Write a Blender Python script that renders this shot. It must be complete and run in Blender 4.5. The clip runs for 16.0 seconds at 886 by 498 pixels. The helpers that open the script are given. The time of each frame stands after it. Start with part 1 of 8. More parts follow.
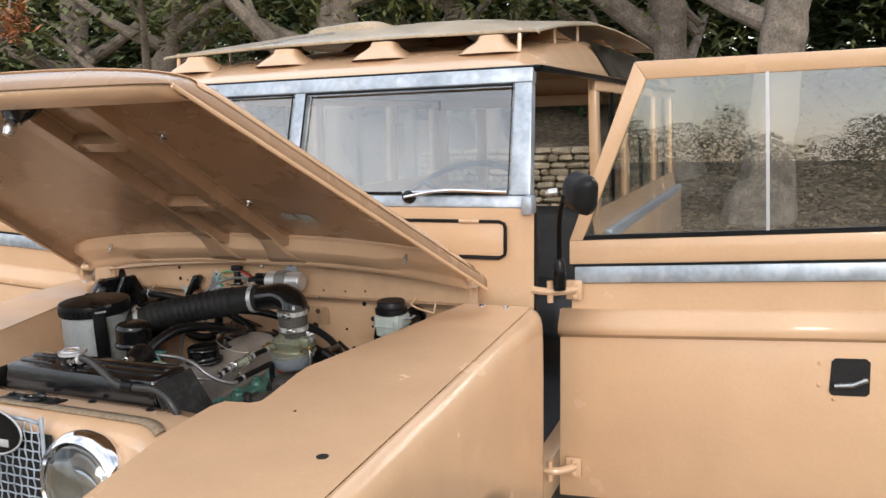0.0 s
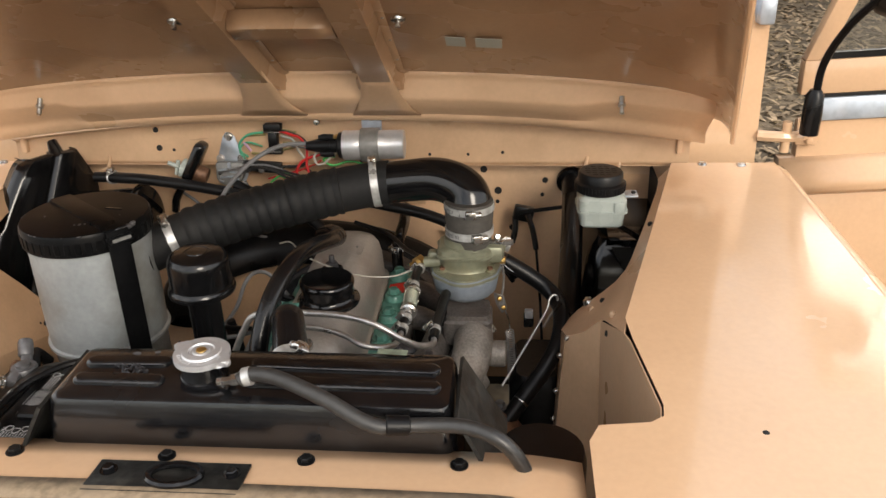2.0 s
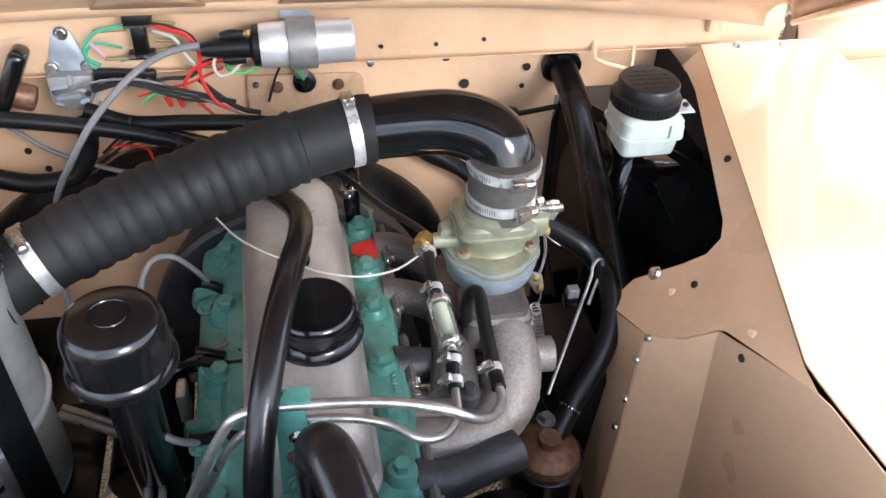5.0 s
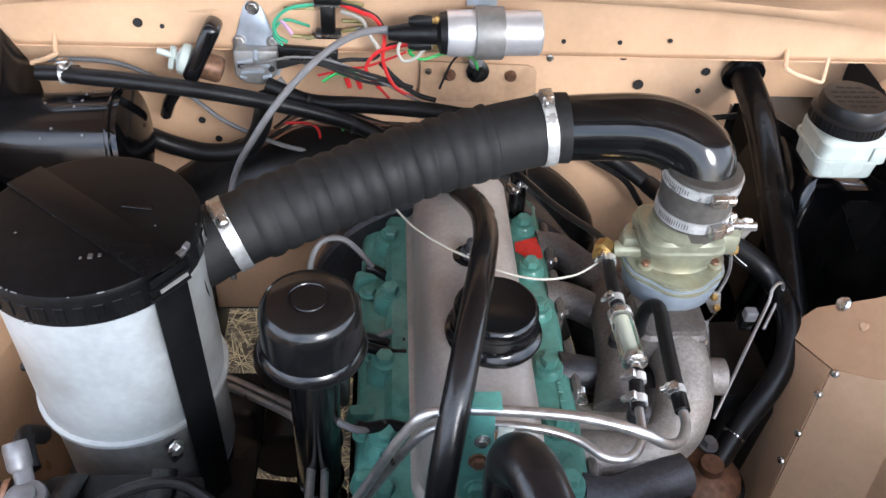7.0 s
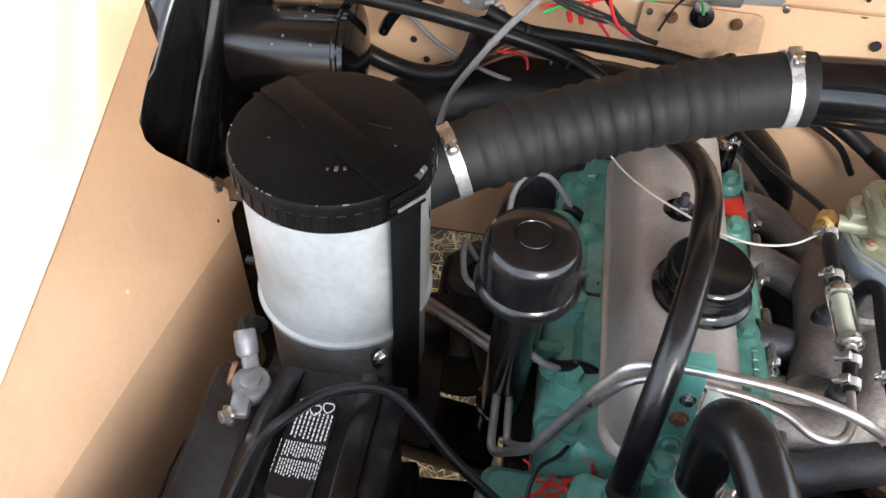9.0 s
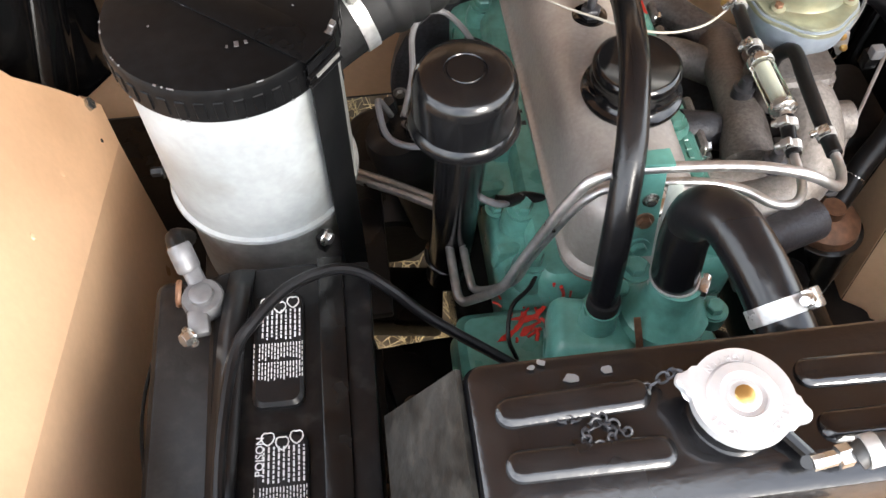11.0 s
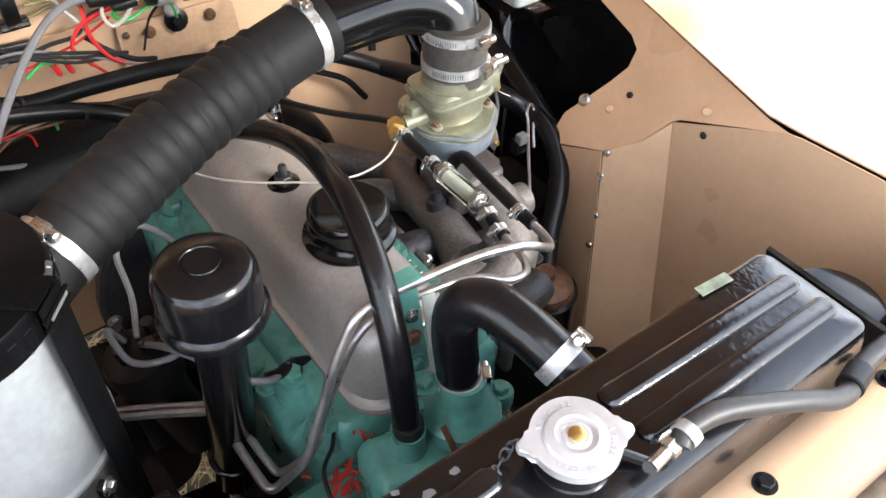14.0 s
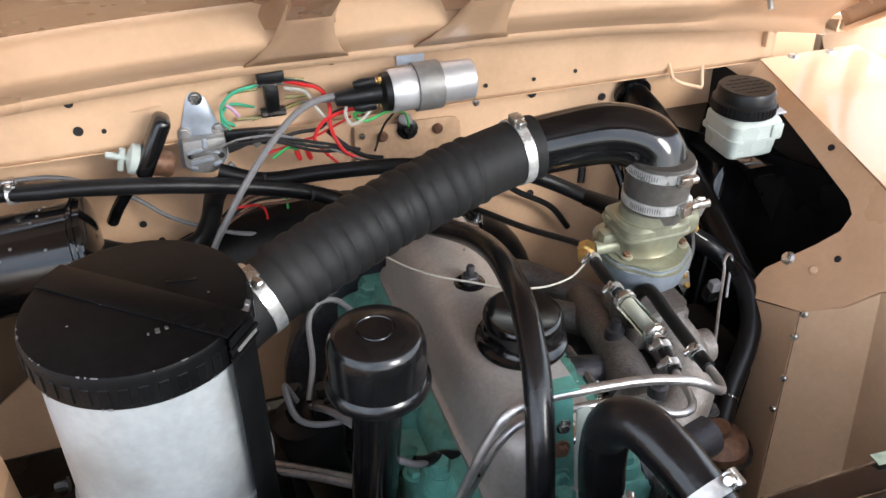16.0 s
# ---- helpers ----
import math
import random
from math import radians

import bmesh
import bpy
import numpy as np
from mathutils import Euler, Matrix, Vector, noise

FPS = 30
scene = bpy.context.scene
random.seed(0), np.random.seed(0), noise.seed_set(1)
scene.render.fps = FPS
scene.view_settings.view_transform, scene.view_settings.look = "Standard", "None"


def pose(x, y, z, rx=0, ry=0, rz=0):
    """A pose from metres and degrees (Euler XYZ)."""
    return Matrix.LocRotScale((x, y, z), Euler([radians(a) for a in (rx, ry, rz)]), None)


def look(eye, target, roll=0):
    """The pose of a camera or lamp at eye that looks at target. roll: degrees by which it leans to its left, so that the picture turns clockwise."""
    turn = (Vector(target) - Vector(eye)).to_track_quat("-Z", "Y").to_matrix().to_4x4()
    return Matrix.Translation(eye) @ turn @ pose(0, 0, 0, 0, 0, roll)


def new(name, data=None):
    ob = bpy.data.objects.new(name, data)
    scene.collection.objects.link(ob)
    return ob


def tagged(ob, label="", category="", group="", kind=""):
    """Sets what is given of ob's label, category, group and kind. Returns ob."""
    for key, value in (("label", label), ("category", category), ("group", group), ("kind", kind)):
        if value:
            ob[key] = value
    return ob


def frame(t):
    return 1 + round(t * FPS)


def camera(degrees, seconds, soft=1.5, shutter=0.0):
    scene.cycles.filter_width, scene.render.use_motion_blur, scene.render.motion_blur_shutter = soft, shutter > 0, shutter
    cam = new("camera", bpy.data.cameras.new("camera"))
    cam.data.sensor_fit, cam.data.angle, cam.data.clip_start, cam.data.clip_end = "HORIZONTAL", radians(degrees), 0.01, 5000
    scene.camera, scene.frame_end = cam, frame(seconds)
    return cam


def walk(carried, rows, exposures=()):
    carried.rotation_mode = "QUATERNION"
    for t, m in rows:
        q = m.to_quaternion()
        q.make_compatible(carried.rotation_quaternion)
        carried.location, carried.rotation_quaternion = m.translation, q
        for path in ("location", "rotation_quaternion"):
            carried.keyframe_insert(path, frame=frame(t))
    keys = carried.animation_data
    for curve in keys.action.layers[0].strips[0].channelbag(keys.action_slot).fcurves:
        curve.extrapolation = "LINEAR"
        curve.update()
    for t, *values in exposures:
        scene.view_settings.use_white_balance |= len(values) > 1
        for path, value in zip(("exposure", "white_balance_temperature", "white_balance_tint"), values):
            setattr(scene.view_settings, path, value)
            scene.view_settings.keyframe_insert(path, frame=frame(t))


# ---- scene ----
cam = camera(56.8, 16.0)
PATH = [
    (0, (1.441, -2.115, 1.671), (0.667, -0.307, 1.304), -2.6),
    (0.5, (1.096, -2.051, 1.689), (0.426, -0.218, 1.253), -3.1),
    (1, (0.821, -1.85, 1.639), (0.252, -0.013, 1.087), -3.1),
    (1.5, (0.585, -1.687, 1.632), (0.168, 0.132, 0.912), -3.0),
    (2, (0.322, -1.563, 1.622), (0.164, 0.241, 0.772), -1.5),
    (2.5, (0.202, -1.444, 1.611), (0.145, 0.317, 0.666), -0.9),
    (3, (0.163, -1.29, 1.616), (0.088, 0.393, 0.537), -2.3),
    (3.5, (0.118, -1.187, 1.626), (0.182, 0.44, 0.465), -1.2),
    (6, (0.0, -1.025, 1.633), (0.372, 0.4, 0.279), 4.8),
    (6.5, (-0.028, -1.015, 1.626), (0.226, 0.434, 0.271), 4.3),
    (7, (-0.057, -1.015, 1.625), (0.081, 0.455, 0.276), 3.9),
    (7.5, (-0.086, -1.016, 1.628), (-0.069, 0.466, 0.285), 3.9),
    (8, (-0.107, -1.019, 1.631), (-0.191, 0.448, 0.274), 4.0),
    (8.5, (-0.123, -1.018, 1.635), (-0.269, 0.393, 0.225), 3.4),
    (9, (-0.138, -1.016, 1.634), (-0.305, 0.311, 0.147), 2.5),
    (9.5, (-0.154, -1.015, 1.631), (-0.303, 0.224, 0.068), 1.8),
    (10, (-0.167, -1.013, 1.621), (-0.255, 0.139, -0.011), 1.3),
    (12.5, (-0.227, -0.982, 1.574), (0.318, -0.038, -0.103), -0.0),
    (13, (-0.232, -0.98, 1.582), (0.464, -0.019, -0.028), 1.0),
    (13.5, (-0.241, -0.994, 1.591), (0.57, 0.021, 0.071), 1.7),
    (14, (-0.248, -1.01, 1.6), (0.629, 0.108, 0.193), 2.0),
    (14.5, (-0.259, -1.034, 1.605), (0.61, 0.226, 0.318), 1.6),
    (15, (-0.264, -1.048, 1.601), (0.531, 0.333, 0.392), 1.3),
    (15.5, (-0.258, -1.064, 1.596), (0.426, 0.403, 0.421), 1.4),
    (16, (-0.248, -1.06, 1.587), (0.306, 0.485, 0.444), 0.7),
]
# The car stands level; the places below were taken in a frame that leans 4.7 degrees.
PIVOT = Vector((0, -0.075, 1.10))
LEVEL = Matrix.Translation(PIVOT) @ Matrix.Rotation(radians(-4.7), 4, "X") @ Matrix.Translation(-PIVOT)
walk(cam, [(t, look(eye, target, roll)) for t, eye, target, roll in PATH],
     exposures=[(0, 0.22, 6700, 10), (1.5, 0.36, 7300, 11), (2.0, 0.55, 7300, 11), (2.5, 0.72, 6800, 12), (3.0, 0.95, 6200, 11), (3.6, 1.5, 6100, 11), (6, 1.8, 5900, 11), (8, 1.78, 5900, 11), (10, 2.06, 6800, 10), (12.5, 2.38, 6500, 10), (13.5, 2.17, 6500, 10), (14.5, 1.75, 6300, 10), (16, 1.55, 6250, 10)])

# ---- world and light ----
world = bpy.data.worlds.new("sky")
scene.world = world
world.use_nodes = True
wn = world.node_tree
sky = wn.nodes.new("ShaderNodeTexSky")
sky.sky_type = "NISHITA"
sky.sun_disc = False
sky.sun_elevation, sky.sun_rotation = radians(26), radians(153)
sky.air_density, sky.dust_density, sky.ozone_density = 1.0, 1.0, 1.0
# broken white cloud all over the sky
where = wn.nodes.new("ShaderNodeTexCoord")
cloud = wn.nodes.new("ShaderNodeTexNoise")
cloud.inputs["Scale"].default_value, cloud.inputs["Detail"].default_value, cloud.inputs["Roughness"].default_value = 2.2, 7.0, 0.6
wn.links.new(where.outputs["Generated"], cloud.inputs["Vector"])
cover = wn.nodes.new("ShaderNodeMapRange")
cover.inputs[1].default_value, cover.inputs[2].default_value, cover.inputs[3].default_value, cover.inputs[4].default_value = 0.38, 0.62, 0.15, 0.95
wn.links.new(cloud.outputs["Fac"], cover.inputs[0])
blend = wn.nodes.new("ShaderNodeMix")
blend.data_type = "RGBA"
wn.links.new(cover.outputs[0], blend.inputs[0])
wn.links.new(sky.outputs[0], blend.inputs[6])
blend.inputs[7].default_value = (10.7, 11.2, 12.1, 1)
wn.links.new(blend.outputs[2], wn.nodes["Background"].inputs[0])
wn.nodes["Background"].inputs[1].default_value = 0.15
sun = new("sun", bpy.data.lights.new("sun", "SUN"))
sun.data.energy, sun.data.angle, sun.data.color = 1.25, radians(20), (1.0, 0.96, 0.90)
sun.matrix_world = look((0.42 * 5, -0.82 * 5, 0.45 * 5), (0, 0, 0))


# ---- materials ----
def material(name, color, rough=0.5, metal=0.0, coat=0.0, mottle=0.15, mottle_scale=6.0, grain=0.06, grain_scale=120.0,
             bump=0.0, bump_scale=200.0, dirt=None, dirt_amount=0.0, dirt_scale=9.0, rough_var=0.1, alpha=1.0, transmission=0.0, ior=1.45, spec=0.5, vary=0.0):
    """A procedural surface: base colour with broad and fine variation, optional dirt patches and fine relief."""
    m = bpy.data.materials.new(name)
    m.use_nodes = True
    nt = m.node_tree
    b = nt.nodes["Principled BSDF"]
    co = nt.nodes.new("ShaderNodeTexCoord")

    def noise_node(scale, detail=4.0):
        n = nt.nodes.new("ShaderNodeTexNoise")
        n.inputs["Scale"].default_value, n.inputs["Detail"].default_value = scale, detail
        nt.links.new(co.outputs["Object"], n.inputs["Vector"])
        return n

    def ramp(src, lo, hi, a, z):
        r = nt.nodes.new("ShaderNodeMapRange")
        for i, v in enumerate((lo, hi, a, z)):
            r.inputs[i + 1].default_value = v
        nt.links.new(src, r.inputs[0])
        return r.outputs[0]

    broad, fine = noise_node(mottle_scale), noise_node(grain_scale, 2.0)
    k1 = ramp(broad.outputs["Fac"], 0.3, 0.7, 1 - mottle, 1 + mottle)
    k2 = ramp(fine.outputs["Fac"], 0.3, 0.7, 1 - grain, 1 + grain)
    mul = nt.nodes.new("ShaderNodeMath")
    mul.operation = "MULTIPLY"
    nt.links.new(k1, mul.inputs[0])
    nt.links.new(k2, mul.inputs[1])
    factor = mul.outputs[0]
    if vary:
        info = nt.nodes.new("ShaderNodeObjectInfo")
        k3 = ramp(info.outputs["Random"], 0, 1, 1 - vary, 1 + vary)
        mul2 = nt.nodes.new("ShaderNodeMath")
        mul2.operation = "MULTIPLY"
        nt.links.new(factor, mul2.inputs[0])
        nt.links.new(k3, mul2.inputs[1])
        factor = mul2.outputs[0]
    scale = nt.nodes.new("ShaderNodeVectorMath")
    scale.operation = "SCALE"
    scale.inputs[0].default_value = color
    nt.links.new(factor, scale.inputs["Scale"])
    out = scale.outputs[0]
    if dirt:
        patches = noise_node(dirt_scale, 8.0)
        f = ramp(patches.outputs["Fac"], 0.5, 0.72, 0.0, dirt_amount)
        mix = nt.nodes.new("ShaderNodeMix")
        mix.data_type = "RGBA"
        nt.links.new(f, mix.inputs[0])
        nt.links.new(out, mix.inputs[6])
        mix.inputs[7].default_value = (*dirt, 1)
        out = mix.outputs[2]
    nt.links.new(out, b.inputs["Base Color"])
    nt.links.new(ramp(broad.outputs["Fac"], 0.3, 0.7, max(0.02, rough - rough_var), min(1, rough + rough_var)), b.inputs["Roughness"])
    b.inputs["Metallic"].default_value = metal
    b.inputs["Coat Weight"].default_value, b.inputs["Coat Roughness"].default_value = coat, 0.08
    b.inputs["Transmission Weight"].default_value, b.inputs["IOR"].default_value = transmission, ior
    b.inputs["Specular IOR Level"].default_value = spec
    if bump:
        bn = noise_node(bump_scale, 3.0)
        bp = nt.nodes.new("ShaderNodeBump")
        bp.inputs["Strength"].default_value, bp.inputs["Distance"].default_value = bump, 0.002
        nt.links.new(bn.outputs["Fac"], bp.inputs["Height"])
        nt.links.new(bp.outputs[0], b.inputs["Normal"])
    return m


PAINT = material("tan_paint", (0.65, 0.415, 0.25), 0.22, coat=0.5, mottle=0.04, grain=0.02, bump=0.02, bump_scale=60, rough_var=0.06)
# the bonnet's tan darkened to paint its underside shade, with some dirt patches
UNDER = material("tan_paint_shaded_underside", (0.37, 0.225, 0.132), 0.27, coat=0.3, mottle=0.07, grain=0.04, dirt=(0.26, 0.15, 0.085), dirt_amount=0.4, dirt_scale=5, bump=0.03, bump_scale=60)
STICKER = material("faded_paper_sticker", (0.19, 0.22, 0.16), 0.6, mottle=0.35, mottle_scale=60, grain=0.2, dirt=(0.15, 0.18, 0.10), dirt_amount=0.6, dirt_scale=60)
PAINT_BAY = material("tan_paint_bay", (0.62, 0.408, 0.255), 0.36, coat=0.15, mottle=0.06, grain=0.03, dirt=(0.33, 0.20, 0.11), dirt_amount=0.25, bump=0.03, bump_scale=90)
PAINT_DIRTY = material("oil_stained_tan_paint", (0.50, 0.325, 0.20), 0.42, mottle=0.12, grain=0.08, dirt=(0.22, 0.14, 0.08), dirt_amount=0.55, dirt_scale=14)
GALV = material("galvanised_steel", (0.42, 0.47, 0.53), 0.42, metal=0.55, mottle=0.22, mottle_scale=14, grain=0.1, grain_scale=60, dirt=(0.7, 0.72, 0.75), dirt_amount=0.5, dirt_scale=20)
BLACK = material("gloss_black_paint", (0.004, 0.004, 0.0045), 0.13, coat=0.0, mottle=0.3, grain=0.2, dirt=(0.04, 0.037, 0.034), dirt_amount=0.08, dirt_scale=30, bump=0.03, bump_scale=70)
TANK = material("thick_brushed_black_paint", (0.004, 0.004, 0.0047), 0.15, coat=0.35, spec=0.60, mottle=0.3, grain=0.2, dirt=(0.05, 0.05, 0.05), dirt_amount=0.12, dirt_scale=40, bump=0.22, bump_scale=150, rough_var=0.16)
BLACK_WORN = material("worn_black_paint", (0.0045, 0.0045, 0.0048), 0.30, coat=0.0, mottle=0.4, grain=0.3, spec=0.28, dirt=(0.024, 0.022, 0.02), dirt_amount=0.3, dirt_scale=24, bump=0.2, bump_scale=120)
SCUFFED = material("scuffed_dusty_black", (0.012, 0.012, 0.011), 0.5, spec=0.4, mottle=0.5, mottle_scale=30, grain=0.4, dirt=(0.085, 0.078, 0.066), dirt_amount=0.3, dirt_scale=70, bump=0.3, bump_scale=160)
BLACK_SATIN = material("satin_black_cap", (0.0042, 0.0043, 0.0047), 0.36, spec=0.11, mottle=0.3, grain=0.25, dirt=(0.02, 0.019, 0.018), dirt_amount=0.15, dirt_scale=12)
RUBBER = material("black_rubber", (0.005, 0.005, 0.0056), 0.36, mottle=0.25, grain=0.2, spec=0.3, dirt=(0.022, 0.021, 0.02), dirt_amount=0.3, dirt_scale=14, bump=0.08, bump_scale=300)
RUBBER_GLOSS = material("shiny_black_rubber_hose", (0.0055, 0.0055, 0.0064), 0.25, mottle=0.25, grain=0.2, spec=0.45, dirt=(0.022, 0.021, 0.02), dirt_amount=0.3, dirt_scale=22, bump=0.12, bump_scale=120)
RUBBER_GREYISH = material("faded_rubber_sleeve", (0.055, 0.050, 0.044), 0.55, mottle=0.2, grain=0.2, bump=0.1, bump_scale=260)
HOSE_GREY = material("weathered_rubber_hose", (0.028, 0.027, 0.026), 0.40, spec=0.6, mottle=0.25, grain=0.2, bump=0.1, bump_scale=200)
RUBBER_DUST = material("dusty_grey_rubber", (0.0105, 0.0105, 0.0108), 0.62, spec=0.25, mottle=0.25, grain=0.2, dirt=(0.027, 0.026, 0.025), dirt_amount=0.4, bump=0.1, bump_scale=260)
RUBBER_GREY = material("grey_cable_sheath", (0.15, 0.15, 0.155), 0.5, mottle=0.12, grain=0.08)
SILVER = material("silver_drum_paint", (0.32, 0.34, 0.345), 0.4, metal=0.25, mottle=0.14, mottle_scale=9, grain=0.06, dirt=(0.14, 0.125, 0.09), dirt_amount=0.6, dirt_scale=11)
SILVER_OLD = material("dull_grey_metal", (0.23, 0.225, 0.215), 0.5, metal=0.5, mottle=0.25, grain=0.12, dirt=(0.06, 0.05, 0.045), dirt_amount=0.5)
CAST = material("cast_aluminium_paint", (0.36, 0.335, 0.31), 0.42, metal=0.35, mottle=0.12, mottle_scale=14, grain=0.08, grain_scale=220, dirt=(0.16, 0.13, 0.11), dirt_amount=0.45, dirt_scale=10, bump=0.1, bump_scale=260)
EXHAUST = material("scorched_brown_casting", (0.115, 0.105, 0.10), 0.55, metal=0.3, mottle=0.35, mottle_scale=22, grain=0.25, grain_scale=260, dirt=(0.10, 0.065, 0.045), dirt_amount=0.35, dirt_scale=18, bump=0.4, bump_scale=400)
# oily dark iron; on runners and bell housing its darkness also paints shade
DARK_IRON = material("oily_and_shaded_iron", (0.035, 0.036, 0.042), 0.42, metal=0.2, mottle=0.4, mottle_scale=22, grain=0.3, grain_scale=200, dirt=(0.05, 0.035, 0.025), dirt_amount=0.4, dirt_scale=18, bump=0.35, bump_scale=400)
CAST_ROUGH = material("raw_cast_manifold", (0.25, 0.23, 0.212), 0.55, metal=0.4, mottle=0.3, mottle_scale=22, grain=0.2, grain_scale=260, dirt=(0.13, 0.08, 0.05), dirt_amount=0.5, dirt_scale=18, bump=0.4, bump_scale=400)
GREEN = material("duck_egg_green_enamel", (0.088, 0.245, 0.205), 0.34, coat=0.2, mottle=0.16, mottle_scale=16, grain=0.1, dirt=(0.03, 0.07, 0.06), dirt_amount=0.55, dirt_scale=26, bump=0.25, bump_scale=150)
RED = material("red_overspray", (0.55, 0.03, 0.02), 0.45, mottle=0.2, grain=0.15)
STEEL = material("bright_zinc_steel", (0.54, 0.53, 0.51), 0.26, metal=0.95, mottle=0.12, mottle_scale=40, grain=0.1, rough_var=0.1)
PIPE = material("dull_steel_pipe", (0.42, 0.41, 0.40), 0.36, metal=0.85, mottle=0.15, mottle_scale=30, grain=0.1)
BAND = material("zinc_plated_band", (0.50, 0.50, 0.49), 0.34, metal=0.55, mottle=0.15, mottle_scale=60, grain=0.12)
CHROME = material("chrome", (0.86, 0.86, 0.87), 0.08, metal=1.0, mottle=0.03, grain=0.02, rough_var=0.04)
ALLOY = material("aluminium_can", (0.60, 0.60, 0.61), 0.38, metal=0.6, mottle=0.06, grain=0.05)
BRASS = material("brass", (0.55, 0.36, 0.13), 0.35, metal=0.95, mottle=0.2, grain=0.1)
RUST = material("rusty_copper_brown", (0.15, 0.078, 0.046), 0.5, metal=0.4, mottle=0.35, mottle_scale=30, grain=0.25)
CARB = material("yellow_zinc_casting", (0.225, 0.23, 0.165), 0.36, metal=0.45, mottle=0.12, mottle_scale=24, grain=0.1, dirt=(0.25, 0.2, 0.11), dirt_amount=0.45, dirt_scale=40)
CARB_BOWL = material("blue_grey_casting", (0.25, 0.29, 0.335), 0.40, metal=0.35, mottle=0.1, grain=0.08)
PLASTIC_WHITE = material("milky_plastic", (0.37, 0.41, 0.38), 0.3, mottle=0.05, grain=0.02, dirt=(0.5, 0.47, 0.36), dirt_amount=0.25)
PLASTIC_BLACK = material("black_plastic", (0.007, 0.007, 0.0076), 0.42, spec=0.28, mottle=0.2, grain=0.1, bump=0.05)
BATTERY = material("battery_plastic", (0.006, 0.006, 0.0065), 0.40, spec=0.22, mottle=0.3, grain=0.2, dirt=(0.06, 0.057, 0.053), dirt_amount=0.2, dirt_scale=55, bump=0.1)
LEAD = material("lead_terminal", (0.14, 0.14, 0.145), 0.45, metal=0.6, mottle=0.2, grain=0.15)
PRINT = material("white_print", (0.52, 0.52, 0.51), 0.5, mottle=0.05, grain=0.05)
WIRE_RED = material("red_wire", (0.52, 0.02, 0.02), 0.4, mottle=0.05)
WIRE_GREEN = material("green_wire", (0.05, 0.42, 0.10), 0.4, mottle=0.05)
WIRE_TEAL = material("faded_green_wire", (0.05, 0.30, 0.17), 0.45, mottle=0.1)
WIRE_PINK = material("lilac_wire", (0.50, 0.30, 0.45), 0.45, mottle=0.1)
AMBER_STRIP = material("yellowed_clear_plastic", (0.36, 0.31, 0.12), 0.2, mottle=0.2, transmission=0.4)
WIRE_WHITE = material("white_wire", (0.42, 0.40, 0.35), 0.4, mottle=0.05)
WIRE_BROWN = material("brown_wire", (0.13, 0.06, 0.035), 0.45, mottle=0.1)
# near-black of wires and plugs; also paints the shade in holes and recesses
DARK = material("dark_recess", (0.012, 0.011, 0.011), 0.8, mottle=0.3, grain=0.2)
STRIP = material("worn_webbing_strip", (0.27, 0.20, 0.13), 0.8, mottle=0.25, mottle_scale=30, grain=0.2, dirt=(0.12, 0.10, 0.08), dirt_amount=0.5, dirt_scale=30)
TYRE = material("tyre_rubber", (0.02, 0.02, 0.02), 0.75, mottle=0.2, grain=0.2)
INTERIOR = material("dark_trim", (0.03, 0.032, 0.036), 0.6, mottle=0.2, grain=0.1)
BARK = material("grey_bark", (0.23, 0.19, 0.155), 0.9, mottle=0.35, mottle_scale=5, grain=0.3, grain_scale=40, bump=1.0, bump_scale=22, dirt=(0.10, 0.08, 0.06), dirt_amount=0.6, dirt_scale=7)
# leaf green with shade put into the colour, for far woods and scrub
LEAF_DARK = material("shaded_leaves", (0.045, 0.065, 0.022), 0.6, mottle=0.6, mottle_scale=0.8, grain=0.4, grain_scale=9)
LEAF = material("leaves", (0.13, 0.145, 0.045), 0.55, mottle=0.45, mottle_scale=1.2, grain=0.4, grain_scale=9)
GROUND = material("leaf_littered_soil", (0.14, 0.105, 0.068), 0.95, mottle=0.5, mottle_scale=1.6, grain=0.65, grain_scale=11, dirt=(0.10, 0.075, 0.05), dirt_amount=0.7, dirt_scale=5, bump=0.9, bump_scale=40)
STRAW = material("dry_straw", (0.45, 0.33, 0.17), 0.8, mottle=0.35, mottle_scale=14, grain=0.2)
LITTER = material("fallen_leaves", (0.30, 0.22, 0.14), 0.85, mottle=0.5, mottle_scale=5, grain=0.3, grain_scale=30)
STONE = material("sandstone_block", (0.21, 0.17, 0.115), 0.9, mottle=0.25, mottle_scale=6, grain=0.2, grain_scale=50, bump=0.6, bump_scale=30, vary=0.25)
FLOWER = material("orange_bracts", (0.38, 0.15, 0.06), 0.7, mottle=0.4, grain=0.2)


def glass_material(name, tint, rough=0.0, ior=1.45):
    m = bpy.data.materials.new(name)
    m.use_nodes = True
    b = m.node_tree.nodes["Principled BSDF"]
    b.inputs["Base Color"].default_value = (*tint, 1)
    b.inputs["Transmission Weight"].default_value, b.inputs["Roughness"].default_value, b.inputs["IOR"].default_value = 1.0, rough, ior
    return m


GLASS = glass_material("window_glass", (0.84, 0.88, 0.87), 0.0, 1.62)
SCREEN_GLASS = glass_material("windscreen_glass", (0.84, 0.88, 0.88), 0.0, 2.15)
DOOR_GLASS = glass_material("door_window_glass", (0.70, 0.73, 0.73), 0.0, 2.1)
AMBER = glass_material("amber_filter_glass", (0.95, 0.92, 0.80), 0.03)


# ---- builders ----
def L(x, y, z):
    """A place of the leaning frame, levelled."""
    return LEVEL @ Vector((x, y, z))


def Ls(*pts):
    return [L(*p) for p in pts]


